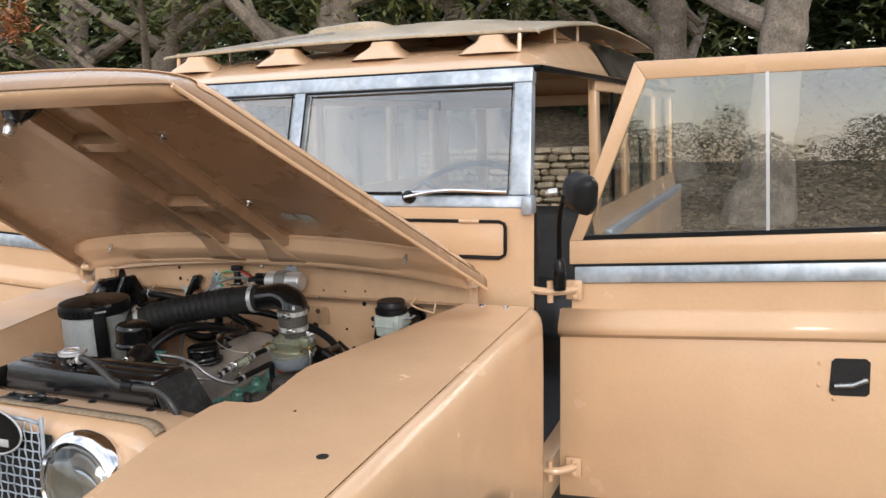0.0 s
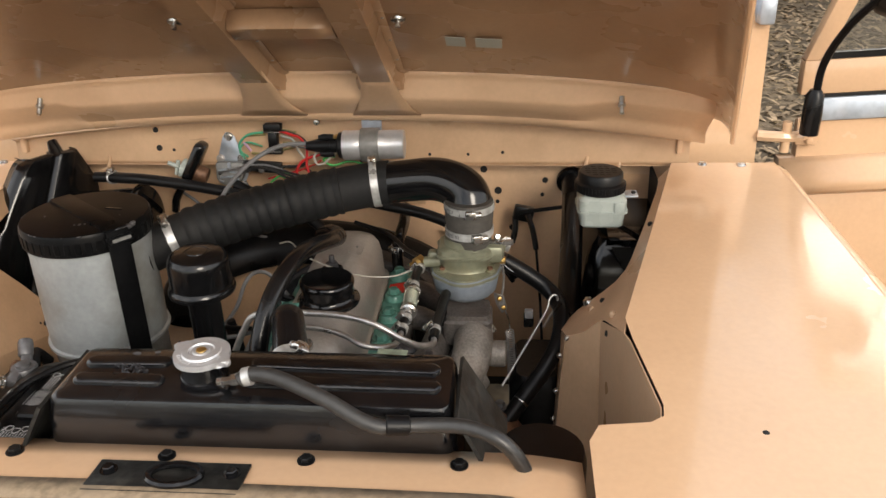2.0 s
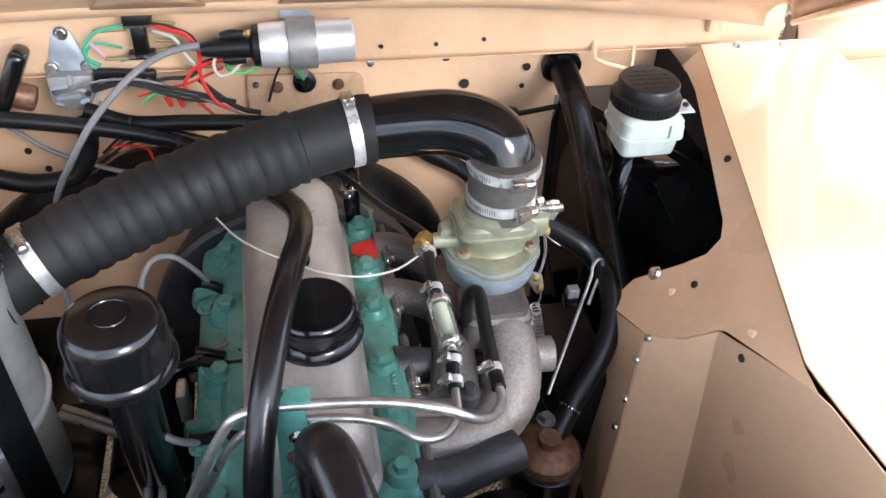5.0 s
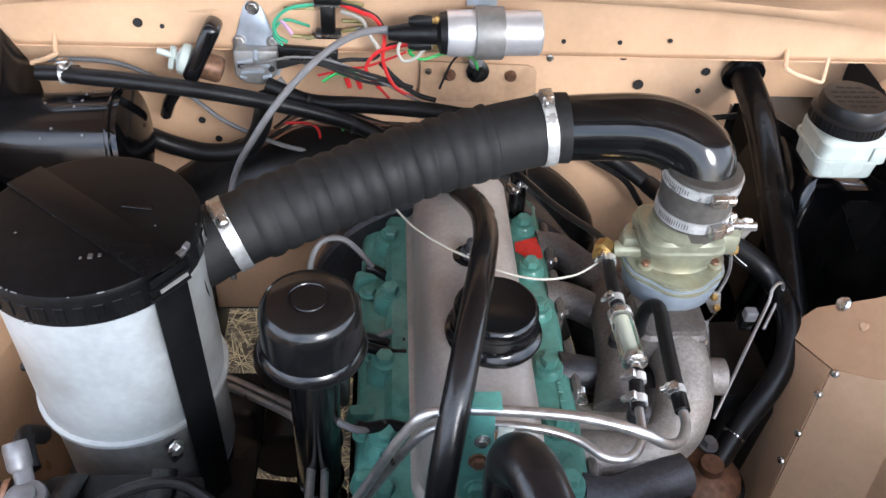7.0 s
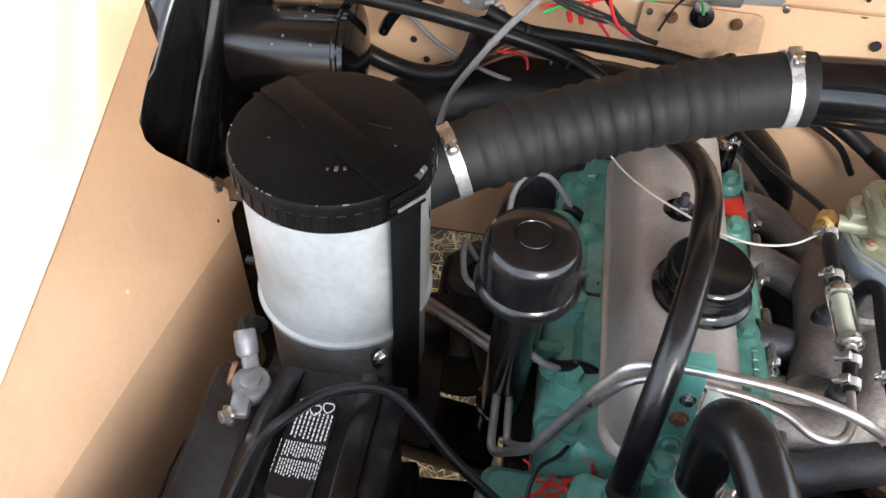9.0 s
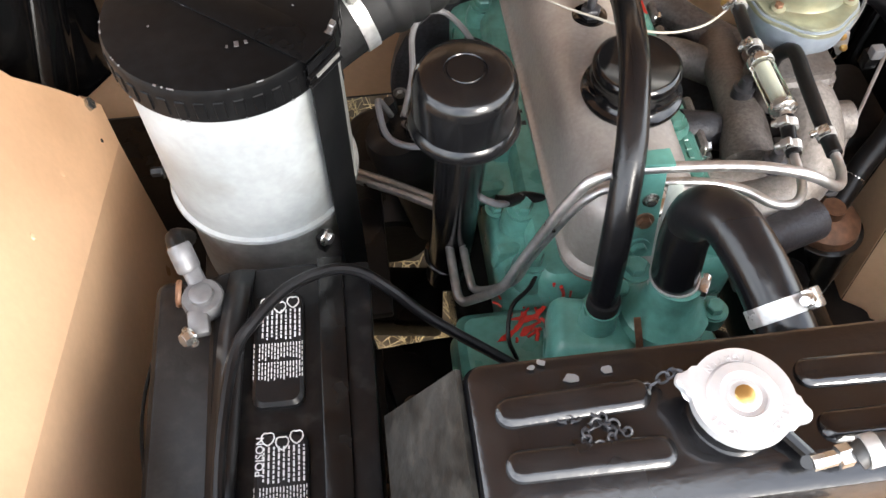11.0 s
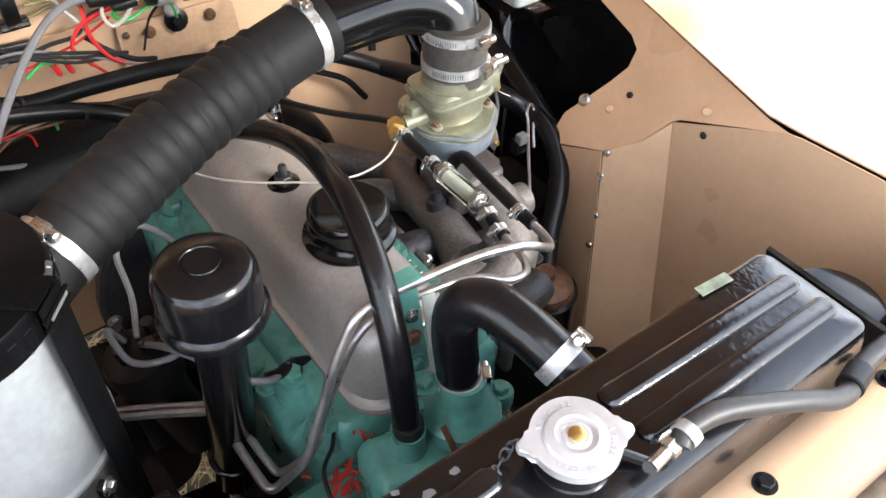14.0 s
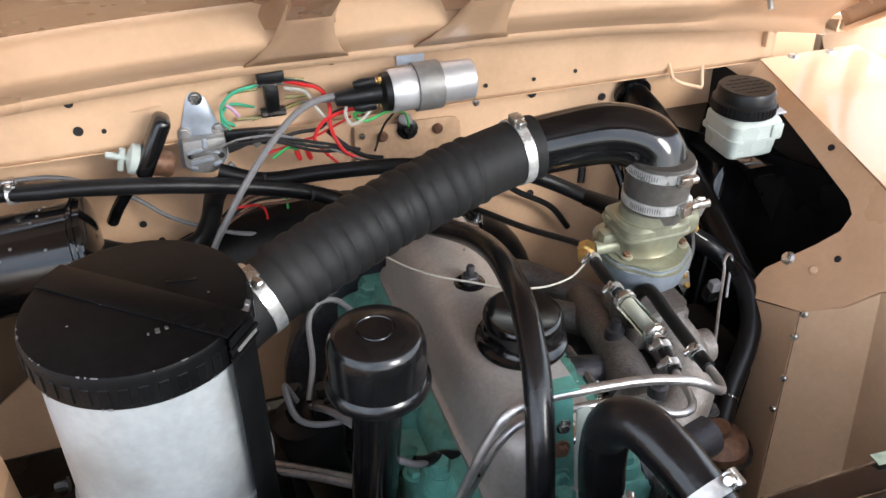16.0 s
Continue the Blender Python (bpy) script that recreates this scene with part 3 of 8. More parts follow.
def wing(side):
    s = side
    edge = [(0.625, -0.078), (0.545, -0.375), (0.471, -0.645), (0.474, -0.69), (0.490, -0.822), (0.487, -0.842), (0.472, -0.853), (0.418, -0.860), (0.406, -0.886), (0.405, -1.0), (0.43, -1.15), (0.45, -1.253), (0.8128, -1.27), (0.8138, -0.075)]
    if s < 0:
        edge = [(0.632, -0.078), (0.573, -0.374), (0.534, -0.57), (0.504, -0.74), (0.488, -0.84), (0.46, -0.90), (0.406, -0.93)] + edge[9:]
    pts = [L(s * x, y, wing_z(y)) for x, y in edge]
    top = under("front_wing", plate(pts if s < 0 else pts[::-1], 0.002), PAINT, car, "glossy tan front wing top")
    ys = [-1.27 + 0.03 * i for i in range(40)] + [-0.085, -0.076, -0.072]
    rows = []
    for y in ys:
        yc, zc, r = -0.60, 0.33, 0.425
        low = zc + math.sqrt(r * r - (y - yc) ** 2) if abs(y - yc) < r else 0.50
        low = max(low, 0.50)
        z0, tail = wing_z(y), (0.004 if y > -0.073 else 0.0015 if y > -0.08 else 0)
        prof = [(0.8146, 0), (0.822, -0.0012), (0.830, -0.005), (0.838, -0.012), (0.844, -0.022), (0.848, -0.036), (0.850, -0.055), (0.851, -0.09)]
        pr = [(x - tail, z0 + d - tail) for x, d in prof]
        pr += [(0.852 - tail, z0 - 0.09 + (low - z0 + 0.09) * k / 8) for k in range(1, 9)]
        rows.append([L(s * x, y, z) for x, z in pr])
    skin("wing_side", rows if s < 0 else [r[::-1] for r in rows], PAINT, top, 0.002, "glossy tan wing side with rounded shoulder")
    for x, y, r, m in ((0.68, -0.075 - 0.012, 0.011, STEEL), (0.75, -0.079 - 0.012, 0.011, STEEL)):
        screw(L(s * x, y, wing_z(y)), (0, 0, 1), r * 0.8, m, top, "bolt")
    screw(L(s * 0.585, -0.865, wing_z(-0.865)), (0, 0, 1), 0.004, DARK, top, "plug")
    under("plug", lathe([(0.011, 0), (0.011, 0.0025), (0.006, 0.004), (0, 0.004)], L(s * 0.739, -1.02, wing_z(-1.02)), (0, 0.03, 1), 20), DARK, top, "black rubber grommet")
    # inner wing: a sloping upper panel, then panels that drop into the bay
    def on(x, y, z):
        return L(s * x, y, z)
    if s > 0:
        upper = [on(0.627, -0.08, 1.1013), on(0.547, -0.375, 1.0722), on(0.4715, -0.645, 1.0448), on(0.4660, -0.6760, 1.0435), on(0.457, -0.545, 1.0), on(0.453, -0.537, 0.995), on(0.434, -0.514, 0.965), on(0.412, -0.475, 0.938), on(0.408, -0.40, 0.912), on(0.415, -0.378, 0.913),
                 on(0.436, -0.378, 0.938), on(0.470, -0.418, 0.988), on(0.486, -0.434, 1.012), on(0.500, -0.432, 1.031), on(0.510, -0.412, 1.040), on(0.545, -0.30, 1.055), on(0.588, -0.155, 1.074), on(0.600, -0.10, 1.076), on(0.600, -0.08, 1.073)]
    else:
        upper = [on(0.632, -0.080, 1.1025), on(0.573, -0.374, 1.0735), on(0.534, -0.57, 1.054), on(0.5045, -0.74, 1.0375), on(0.489, -0.84, 1.0275), on(0.4655, -0.84, 0.971), on(0.472, -0.703, 0.9413), on(0.478, -0.576, 0.9118), on(0.4848, -0.425, 0.877), on(0.4895, -0.33, 0.8545), on(0.502, -0.303, 0.890), on(0.519, -0.350, 0.956), on(0.537, -0.384, 1.003), on(0.545, -0.388, 1.020), on(0.553, -0.378, 1.035), on(0.5605, -0.345, 1.044), on(0.571, -0.303, 1.050), on(0.588, -0.214, 1.060), on(0.622, -0.08, 1.088)]
    under("inner_wing", plate(upper if s < 0 else upper[::-1], 0.0018), PAINT_BAY, top, "tan inner wing panel with bolts and holes")
    if s > 0:
        for pts in ([on(0.4122, -0.4745, 0.9385), on(0.4345, -0.5145, 0.9645), on(0.4545, -0.5378, 0.9940), on(0.464, -0.56, 0.60), on(0.44, -0.535, 0.60), on(0.39, -0.50, 0.60)],
                    [on(0.4555, -0.5388, 0.9945), on(0.4675, -0.672, 1.0420), on(0.4725, -0.69, 1.041), on(0.4885, -0.822, 1.028), on(0.4855, -0.842, 1.026), on(0.471, -0.8515, 1.025), on(0.470, -0.8515, 0.60), on(0.464, -0.56, 0.60)],
                    [on(0.4115, -0.474, 0.937), on(0.39, -0.499, 0.60), on(0.40, -0.38, 0.60), on(0.410, -0.39, 0.905)]):
            under("inner_panel", plate(pts, 0.0018), PAINT_BAY, top)
        # folded flange along the joint, with its fixings
        for q in ((0.414, -0.481, 0.938), (0.404, -0.484, 0.91), (0.400, -0.487, 0.85), (0.397, -0.485, 0.80)):
            screw(on(q[0] - 0.002, q[1], q[2]), (-1, -0.5, 0.2), 0.0045, STEEL, top, "rivet")
        for q, r, m in (((0.452, -0.399, 0.961), 0.009, STEEL), ((0.466, -0.5736, 1.0211), 0.0055, PAINT_BAY), ((0.5512, -0.3289, 1.0686), 0.0045, DARK), ((0.4655, -0.4605, 0.9916), 0.0042, DARK), ((0.4513, -0.4435, 0.969), 0.0055, PAINT_BAY)):
            screw(on(q[0] - 0.001, q[1], q[2]), (-0.75, -0.1, 0.6), r, m, top)
        # two holes, drawn as small domes in the colour of their shade
        for q, r in (((0.4585, -0.5805, 0.9957), 0.0045), ((0.467, -0.624, 0.832), 0.0065)):
            screw(on(*q), (-1, 0.1, 0), r, DARK, top, "hole_plug")
    else:
        under("inner_panel", plate([on(0.4655, -0.84, 0.971), on(0.472, -0.703, 0.9413), on(0.478, -0.576, 0.9118), on(0.4848, -0.425, 0.877), on(0.4895, -0.33, 0.8545), on(0.475, -0.33, 0.6), on(0.452, -0.84, 0.6)][::-1], 0.0018), PAINT_BAY, top)
        under("inner_panel", plate([on(0.488, -0.842, 1.0270), on(0.46, -0.902, 1.0205), on(0.42, -0.902, 0.60), on(0.43, -0.842, 0.60)], 0.0018), PAINT_BAY, top)
        under("panel_seam", sweep(bmesh.new(), [on(x, y, z) for x, y, z in ((0.5182, -0.3211, 0.9199), (0.5141, -0.4297, 0.9475), (0.5091, -0.5682, 0.9829), (0.5028, -0.6743, 1.0043), (0.4905, -0.7446, 0.9997), (0.472, -0.838, 0.992))], 0.0006, 5), PAINT_BAY, top, "thin dark panel joint")
        hexbolt(on(0.5115, -0.3245, 0.906), (0.86, 0.1, 0.45), 0.008, 0.011, STEEL, top)
        for q, r, m in (((0.505, -0.381, 0.910), 0.0055, PAINT_BAY), ((0.506, -0.453, 0.935), 0.0045, PAINT_BAY), ((0.497, -0.358, 0.885), 0.0035, DARK), ((0.503, -0.556, 0.965), 0.004, PAINT_BAY)):
            screw(on(*q), (0.86, 0.1, 0.45), r, m, top)
    # outer inner-wing wall that closes the wheel arch; right one coloured near-black as shade
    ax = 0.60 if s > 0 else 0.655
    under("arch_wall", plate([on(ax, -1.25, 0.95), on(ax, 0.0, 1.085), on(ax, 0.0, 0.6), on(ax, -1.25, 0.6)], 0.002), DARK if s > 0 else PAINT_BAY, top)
    return top


for side in (1, -1):
    wing(side)


def front_panel():
    """The grille panel between the wings: flat top behind, webbing strip, rounded lip and face."""
    xs = [-0.40 + 0.8 * i / 40 for i in range(41)]

    def bow(x):
        k = abs(x) / 0.40
        return 0.008 * k * k + (0.075 * ((k - 0.78) / 0.22) ** 2 if k > 0.78 else 0)
    prof = [(-0.885, 1.0085), (-0.915, 1.0105), (-0.955, 1.0115), (-0.985, 1.0095), (-1.005, 1.003), (-1.022, 0.992), (-1.034, 0.972), (-1.040, 0.94), (-1.042, 0.80), (-1.042, 0.55)]
    rows = []
    for y, z in prof:
        k = min(1, max(0, (-0.90 - y) / 0.11))
        rows.append([L(x, y - bow(x) * k * 0.6, z - bow(x) * 0.12) for x in xs])
    p = skin("front_panel", rows, PAINT, car, 0.002, "tan radiator panel with webbing strip along its top")
    strip = [[L(x, y - bow(x) * 0.6, 1.0128 - bow(x) * 0.12 - abs(y + 0.972) * 0.10) for x in [-0.385 + 0.77 * i / 40 for i in range(41)]] for y in (-0.958, -0.972, -0.988)]
    skin("webbing_strip", strip, STRIP, p, 0.0025, "frayed brown webbing strip", 1)
    for x in (-0.33, -0.187, -0.024, 0.121, 0.276):
        hexbolt(L(x, -0.913, 1.0105), (0, 0, 1), 0.0064, 0.006, BLACK_WORN, p)
    # latch plate with its oval hole and ring
    latch = under("latch_plate", block((0.155, 0.05, 0.003), LEVEL @ pose(-0.008, -0.952, 1.0135), 0.001), SCUFFED, p, "dusty black bonnet latch plate")
    ring = [L(0.0 + 0.026 * math.cos(a), -0.952 + 0.017 * math.sin(a), 1.017) for a in [2 * math.pi * i / 24 for i in range(25)]]
    under("latch_ring", sweep(bmesh.new(), ring, 0.004, 8, False), BLACK, latch)
    for x in (-0.07, 0.055):
        hexbolt(L(x, -0.945, 1.015), (0, 0, 1), 0.006, 0.006, BLACK, latch)
    # grille: wire frame and mesh in front of a plate coloured as the shaded opening
    under("grille_opening", plate([L(-0.15, -1.0445, 0.985), L(0.15, -1.0445, 0.985), L(0.15, -1.0445, 0.58), L(-0.15, -1.0445, 0.58)][::-1], 0.002), DARK, p)
    g = under("grille", sweep(bmesh.new(), spline(Ls((-0.14, -1.052, 0.60), (-0.14, -1.054, 0.98), (-0.13, -1.052, 1.004), (-0.05, -1.050, 1.010), (0.05, -1.050, 1.012), (0.125, -1.052, 1.008), (0.139, -1.054, 0.985), (0.14, -1.054, 0.60)), 5), 0.004, 8), GALV, p, "galvanised wire-mesh radiator grille")
    for i in range(-7, 8):
        x = i * 0.0185
        under("wire", sweep(bmesh.new(), Ls(*[(x, -1.055 - 0.0016 * (-1) ** (k + i), 1.008 - 0.0185 * k) for k in range(23)]), 0.0016, 5), GALV, g)
    for k in range(1, 22):
        z = 1.008 - 0.0185 * k
        under("wire", sweep(bmesh.new(), Ls(*[(i * 0.0185, -1.055 + 0.0016 * (-1) ** (k + i), z) for i in range(-7, 8)]), 0.0016, 5), GALV, g)
    oval = [(0.090 * math.cos(a), 0.046 * math.sin(a)) for a in [2 * math.pi * i / 36 for i in range(36)]]
    bm = LEVEL @ pose(0.004, -1.060, 0.984, 90, 0, 0)
    badge = under("badge", prism(oval, 0.005, bm, 0.001), BLACK, g, "black oval badge with bright rim and bars")
    under("rim", sweep(bmesh.new(), [bm @ V((1.02 * x, 1.02 * y, 0.005)) for x, y in oval + oval[:2]], 0.0022, 8, False), ALLOY, badge)
    for cx, cy, w in ((-0.034, 0.017, 0.060), (0.020, -0.020, 0.072)):
        under("bar", block((w, 0.015, 0.003), bm @ pose(cx, cy, 0.006), 0.001), ALLOY, badge)
    under("slash", block((0.060, 0.006, 0.003), bm @ pose(-0.004, -0.001, 0.0065, 0, 0, 38), 0.001), ALLOY, badge)
    for sx in (-1, 1):
        at, ax = L(sx * 0.243, -1.045, 0.905), LEVEL.to_3x3() @ V((0, -1, 0))
        rim = under("headlamp", lathe([(0.098, -0.01), (0.103, 0.0), (0.103, 0.014), (0.097, 0.028), (0.088, 0.034), (0.084, 0.03), (0.084, 0.02)], at, ax, 48), CHROME, p, "round headlamp with chrome rim")
        under("lens", lathe([(0.085, 0.026), (0.07, 0.042), (0.045, 0.053), (0.02, 0.058), (0, 0.059)], at, ax, 40), GLASS, rim)
        under("reflector", lathe([(0.084, 0.024), (0.06, -0.01), (0.03, -0.035), (0, -0.04)], at, ax, 40), CHROME, rim)
    return p


front_panel()


def bulkhead():
    def ztop(x):
        return 1.188 - 0.1 * x * x
    xs = [-0.66 + 1.32 * i / 44 for i in range(45)]
    rows = [[L(x, -0.062, 1.097) for x in xs], [L(x, -0.064, 1.105) for x in xs], [L(x, -0.064, ztop(x) - 0.008) for x in xs], [L(x, -0.066, ztop(x) - 0.002) for x in xs], [L(x, -0.072, ztop(x) + 0.001) for x in xs], [L(x, -0.078, ztop(x) + 0.004) for x in xs],
            [L(x, -0.074, ztop(x) + 0.008) for x in xs], [L(x, -0.055, ztop(x) + 0.010) for x in xs], [L(x, -0.02, ztop(x) + 0.014) for x in xs], [L(x, 0.02, ztop(x) + 0.02) for x in xs]]
    b = skin("bulkhead", rows, PAINT_BAY, car, 0.002, "tan bulkhead with drilled holes and bolts")
    lower = [(-0.66, 1.0975), (0.43, 1.0975), (0.43, 1.075), (0.445, 1.06), (0.445, 0.60), (-0.66, 0.60)]
    under("lower_panel", plate([L(x, 0.0, z) for x, z in lower][::-1], 0.002), PAINT_BAY, b, "tan firewall panel with drilled holes")
    under("ledge", plate(Ls((-0.66, 0.0, 1.0975), (-0.66, -0.064, 1.097), (0.66, -0.064, 1.097), (0.66, 0.0, 1.0975)), 0.0015), PAINT_BAY, b)
    under("side_plate", plate(Ls((0.43, 0.0, 1.096), (0.66, 0.0, 1.096), (0.66, 0.0, 1.065), (0.60, 0.0, 1.062), (0.46, 0.0, 1.066), (0.44, 0.0, 1.06), (0.43, 0.0, 1.04))[::-1], 0.002), PAINT_BAY, b)
    # pressed gearbox dome low in the middle; its black paints the engine's shadow
    rows = []
    for i in range(9):
        a = math.pi / 2 * i / 8
        rows.append([L(-0.08 + (0.36 - 0.10 * (1 - math.cos(a))) * math.cos(t), -0.0 - 0.07 * math.sin(a), 0.74 + (0.22 - 0.07 * (1 - math.cos(a))) * math.sin(t)) for t in [math.pi * k / 24 for k in range(25)]])
    skin("gearbox_dome", rows, BLACK_WORN, b, 0.002, "", 1)
    under("patch_plate", plate([L(x, -0.010, z) for x, z in ((-0.01, 1.060), (0.138, 1.057), (0.146, 1.054), (0.151, 1.047), (0.154, 1.0), (-0.012, 1.0))][::-1], 0.003), PAINT_DIRTY, b, "oil-stained patch plate with rounded corner")
    # drilled holes are thin discs with their inner shade as colour
    holes = [(-0.368, 1.166, 0.0055), (-0.365, 1.130, 0.006), (-0.336, 1.126, 0.003), (0.244, 1.118, 0.003), (0.17, 1.118, 0.003), (0.31, 1.122, 0.003)]
    for x, z, r in holes:
        under("hole", lathe([(r, 0), (r, 0.0012), (0, 0.0012)], L(x, -0.0655, z), LEVEL.to_3x3() @ V((0, -1, 0)), 16), DARK, b)
    for x, z, r in [(0.272, 1.072, 0.007), (0.301, 1.028, 0.0075), (0.395, 1.05, 0.006), (-0.145, 0.923, 0.009), (0.235, 0.93, 0.009), (0.262, 0.932, 0.009), (0.275, 0.90, 0.007), (0.30, 1.005, 0.004), (-0.30, 0.93, 0.005), (0.39, 1.02, 0.004), (-0.05, 0.88, 0.008), (0.21, 0.99, 0.004), (0.33, 0.95, 0.006), (-0.32, 0.96, 0.005)]:
        under("hole", lathe([(r, 0), (r, 0.0012), (0, 0.0012)], L(x, -0.0025, z), LEVEL.to_3x3() @ V((0, -1, 0)), 16), DARK, b)
    screw(L(-0.047, -0.066, 1.181), (0, -1, 0.1), 0.0065, STEEL, b, "bolt")
    screw(L(0.155, -0.066, 1.095), (0, -1, 0.1), 0.005, STEEL, b, "bolt")
    for x in (0.03, 0.115):
        screw(L(x, -0.012, 1.042), (0, -1, 0.1), 0.008, RUST, b, "bolt")
    screw(L(0.0, -0.010, 1.046), (0, -1, 0.1), 0.005, STEEL, b, "bolt")
    # rust stain where an old bracket sat
    under("rust_stain", plate([L(x, -0.0672, z) for x, z in ((-0.303, 1.146), (-0.270, 1.151), (-0.262, 1.149), (-0.28, 1.145))][::-1], 0.0004), PAINT_DIRTY, b, "small rust-brown stain")
    for sx in (1, -1):
        line = Ls((sx * 0.471, -0.060, 1.114), (sx * 0.467, -0.078, 1.0985), (sx * 0.4645, -0.0868, 1.0965), (sx * 0.4665, -0.0868, 1.0945), (sx * 0.4825, -0.083, 1.086), (sx * 0.525, -0.074, 1.071), (sx * 0.5285, -0.0715, 1.0715), (sx * 0.530, -0.068, 1.080), (sx * 0.532, -0.058, 1.111))
        under("check_strap", sweep(bmesh.new(), line, 0.0031, 8), PAINT_BAY, b, "bent tan strap bracket")
    return b


bulkhead()


def hood():
    """The raised bonnet: dished skin, ribs, cross-bars, rear flange and striker pin."""
    def hp(x, u, d=0.0):
        """Place on the hood: across x, up the slope u from its rear, d below the skin plane."""
        c, s = math.cos(radians(27.7)), math.sin(radians(27.7))
        return L(x, -0.10 - u * c - d * s, 1.243 + u * s - d * c)

    def half(u):
        return 0.715 - 0.235 * u / 1.02
    us = [0.0, 0.02, 0.05, 0.1, 0.2, 0.3, 0.4, 0.5, 0.6, 0.7, 0.8, 0.88, 0.93, 0.965, 0.99, 1.005, 1.015]
    front = {0.88: 0.0, 0.93: 0.004, 0.965: 0.014, 0.99: 0.034, 1.005: 0.058, 1.015: 0.085}
    rows, top_rows = [], []
    for u in us:
        w, f = half(u), front.get(u, 0.0)
        prof = [(0, 0), (0.25, 0.002), (0.5, 0.008), (0.72, 0.020), (0.84, 0.031), (0.90, 0.039), (0.945, 0.047), (0.975, 0.056), (0.992, 0.070), (1.0, 0.094)]
        line = [(w * k, max(d, 0.0) + f * max(0.0, 1 - d / 0.094)) for k, d in prof]
        arch = 0.028 * (1 - min(1, u / 0.1)) ** 2
        row = [hp(-x, u, d + arch * (x / w) ** 2 * (d < 0.035)) for x, d in line[:0:-1]] + [hp(x, u, d + arch * (x / w) ** 2 * (d < 0.035)) for x, d in line]
        rows.append(row)
        top_rows.append([hp(-x, u, d - 0.007) for x, d in line[-2:0:-1]] + [hp(x, u, d - 0.007) for x, d in line[:-1]])
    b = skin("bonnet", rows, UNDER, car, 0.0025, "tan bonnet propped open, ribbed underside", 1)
    skin("outer_skin", top_rows[2:-3], PAINT, b, 0.0015, "glossy tan outer skin", 1)
    # turned lip round the edge
    edge = [rows[i][-1] for i in range(len(rows))]
    under("edge_bead", sweep(bmesh.new(), edge, 0.0045, 8), PAINT, b)
    under("edge_bead", sweep(bmesh.new(), [r[0] for r in rows], 0.0045, 8), PAINT, b)
    # front lip: an inward flange below the nose
    fl = [[hp(x, u, d) for x in [-0.47 + 0.94 * i / 16 for i in range(17)]] for u, d in ((1.013, 0.084), (1.0, 0.092), (0.975, 0.092), (0.955, 0.088), (0.952, 0.07))]
    skin("front_flange", fl, PAINT_BAY, b, 0.002)
    fl = [[hp(x, u, d + 0.012 * (x / 0.5) ** 2) for x in [-0.46 + 0.92 * i / 16 for i in range(17)]] for u, d in ((0.955, 0.03), (0.90, 0.028), (0.885, 0.010))]
    skin("front_brace", fl, PAINT_BAY, b, 0.002)
    # long ribs: hat sections that spread at the rear into gussets
    for sx in (-1, 1):
        rib = []
        for u in (0.06, 0.09, 0.13, 0.3, 0.5, 0.7, 0.86, 0.90):
            c = sx * 0.103
            w = 0.030 + (0.045 * max(0, (0.13 - u) / 0.07))
            h = 0.034 if u > 0.1 else 0.026
            rib.append([hp(c - w - 0.012, u, 0.003), hp(c - w, u, 0.005), hp(c - w * 0.8, u, h), hp(c + w * 0.8, u, h), hp(c + w, u, 0.005), hp(c + w + 0.012, u, 0.003)])
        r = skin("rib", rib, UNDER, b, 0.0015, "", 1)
        for k in range(9):
            u = 0.16 + k * 0.083
            for e in (-1, 1):
                screw(hp(sx * 0.103 + e * 0.037, u + 0.02 * (e > 0), 0.002), (hp(0, 0, 1) - hp(0, 0, 0)), 0.0032, CAST, r, "rivet")
    for u in (0.355, 0.69):
        rib = [[hp(x, u - 0.024, 0.002), hp(x, u - 0.019, 0.030), hp(x, u + 0.019, 0.030), hp(x, u + 0.024, 0.002)] for x in (-0.075, -0.04, 0, 0.04, 0.075)]
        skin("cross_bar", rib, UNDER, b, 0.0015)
    # rear flange, arched like the bulkhead
    xs = [-0.665 + 1.33 * i / 44 for i in range(45)]

    def fa(x):
        return 0.037 * (abs(x) / 0.64) ** 2.5
    def step(x):
        k = min(1.0, max(0.0, (abs(x) - 0.44) / 0.035))
        return k * k * (3 - 2 * k)
    fl = []
    for u, d, w in ((0.120, 0.002, 0), (0.112, 0.006, 0), (0.106, 0.012, 0.2), (0.098, 0.038, 1), (0.092, 0.043, 1), (0.045, 0.046, 0.8), (0.028, 0.048, 0.4), (0.020, 0.058, 0)):
        fl.append([hp(x, u - 0.25 * fa(x), d - 0.012 * w * step(x) + fa(x)) for x in xs])
    skin("rear_flange", fl, PAINT_BAY, b, 0.002, "", 1)
    for c in (-0.103, 0.103):
        f0 = fa(c)
        gus = [[hp(c - w, u, d + f0) for w in (-1, -0.5, 0, 0.5, 1) for w in (w * width,)] for u, d, width in ((0.20, 0.030, 0.026), (0.14, 0.035, 0.029), (0.105, 0.042, 0.035), (0.06, 0.0495, 0.049), (0.03, 0.052, 0.062))]
        skin("gusset", gus, PAINT_BAY, b, 0.002, "", 1)
    for x in (-0.51, 0.51):
        pin = hp(x, 0.095, 0.04)
        under("buffer_pin", lathe([(0.005, 0), (0.005, 0.010), (0.0065, 0.011), (0.0065, 0.017), (0.004, 0.018), (0.004, 0.03), (0, 0.03)], pin, hp(0, 0, 1) - hp(0, 0, 0), 12), STEEL, b)
    for x, u in ((0.163, 0.345), (0.163, 0.69), (-0.163, 0.345)):
        n = hp(0, 0, 1) - hp(0, 0, 0)
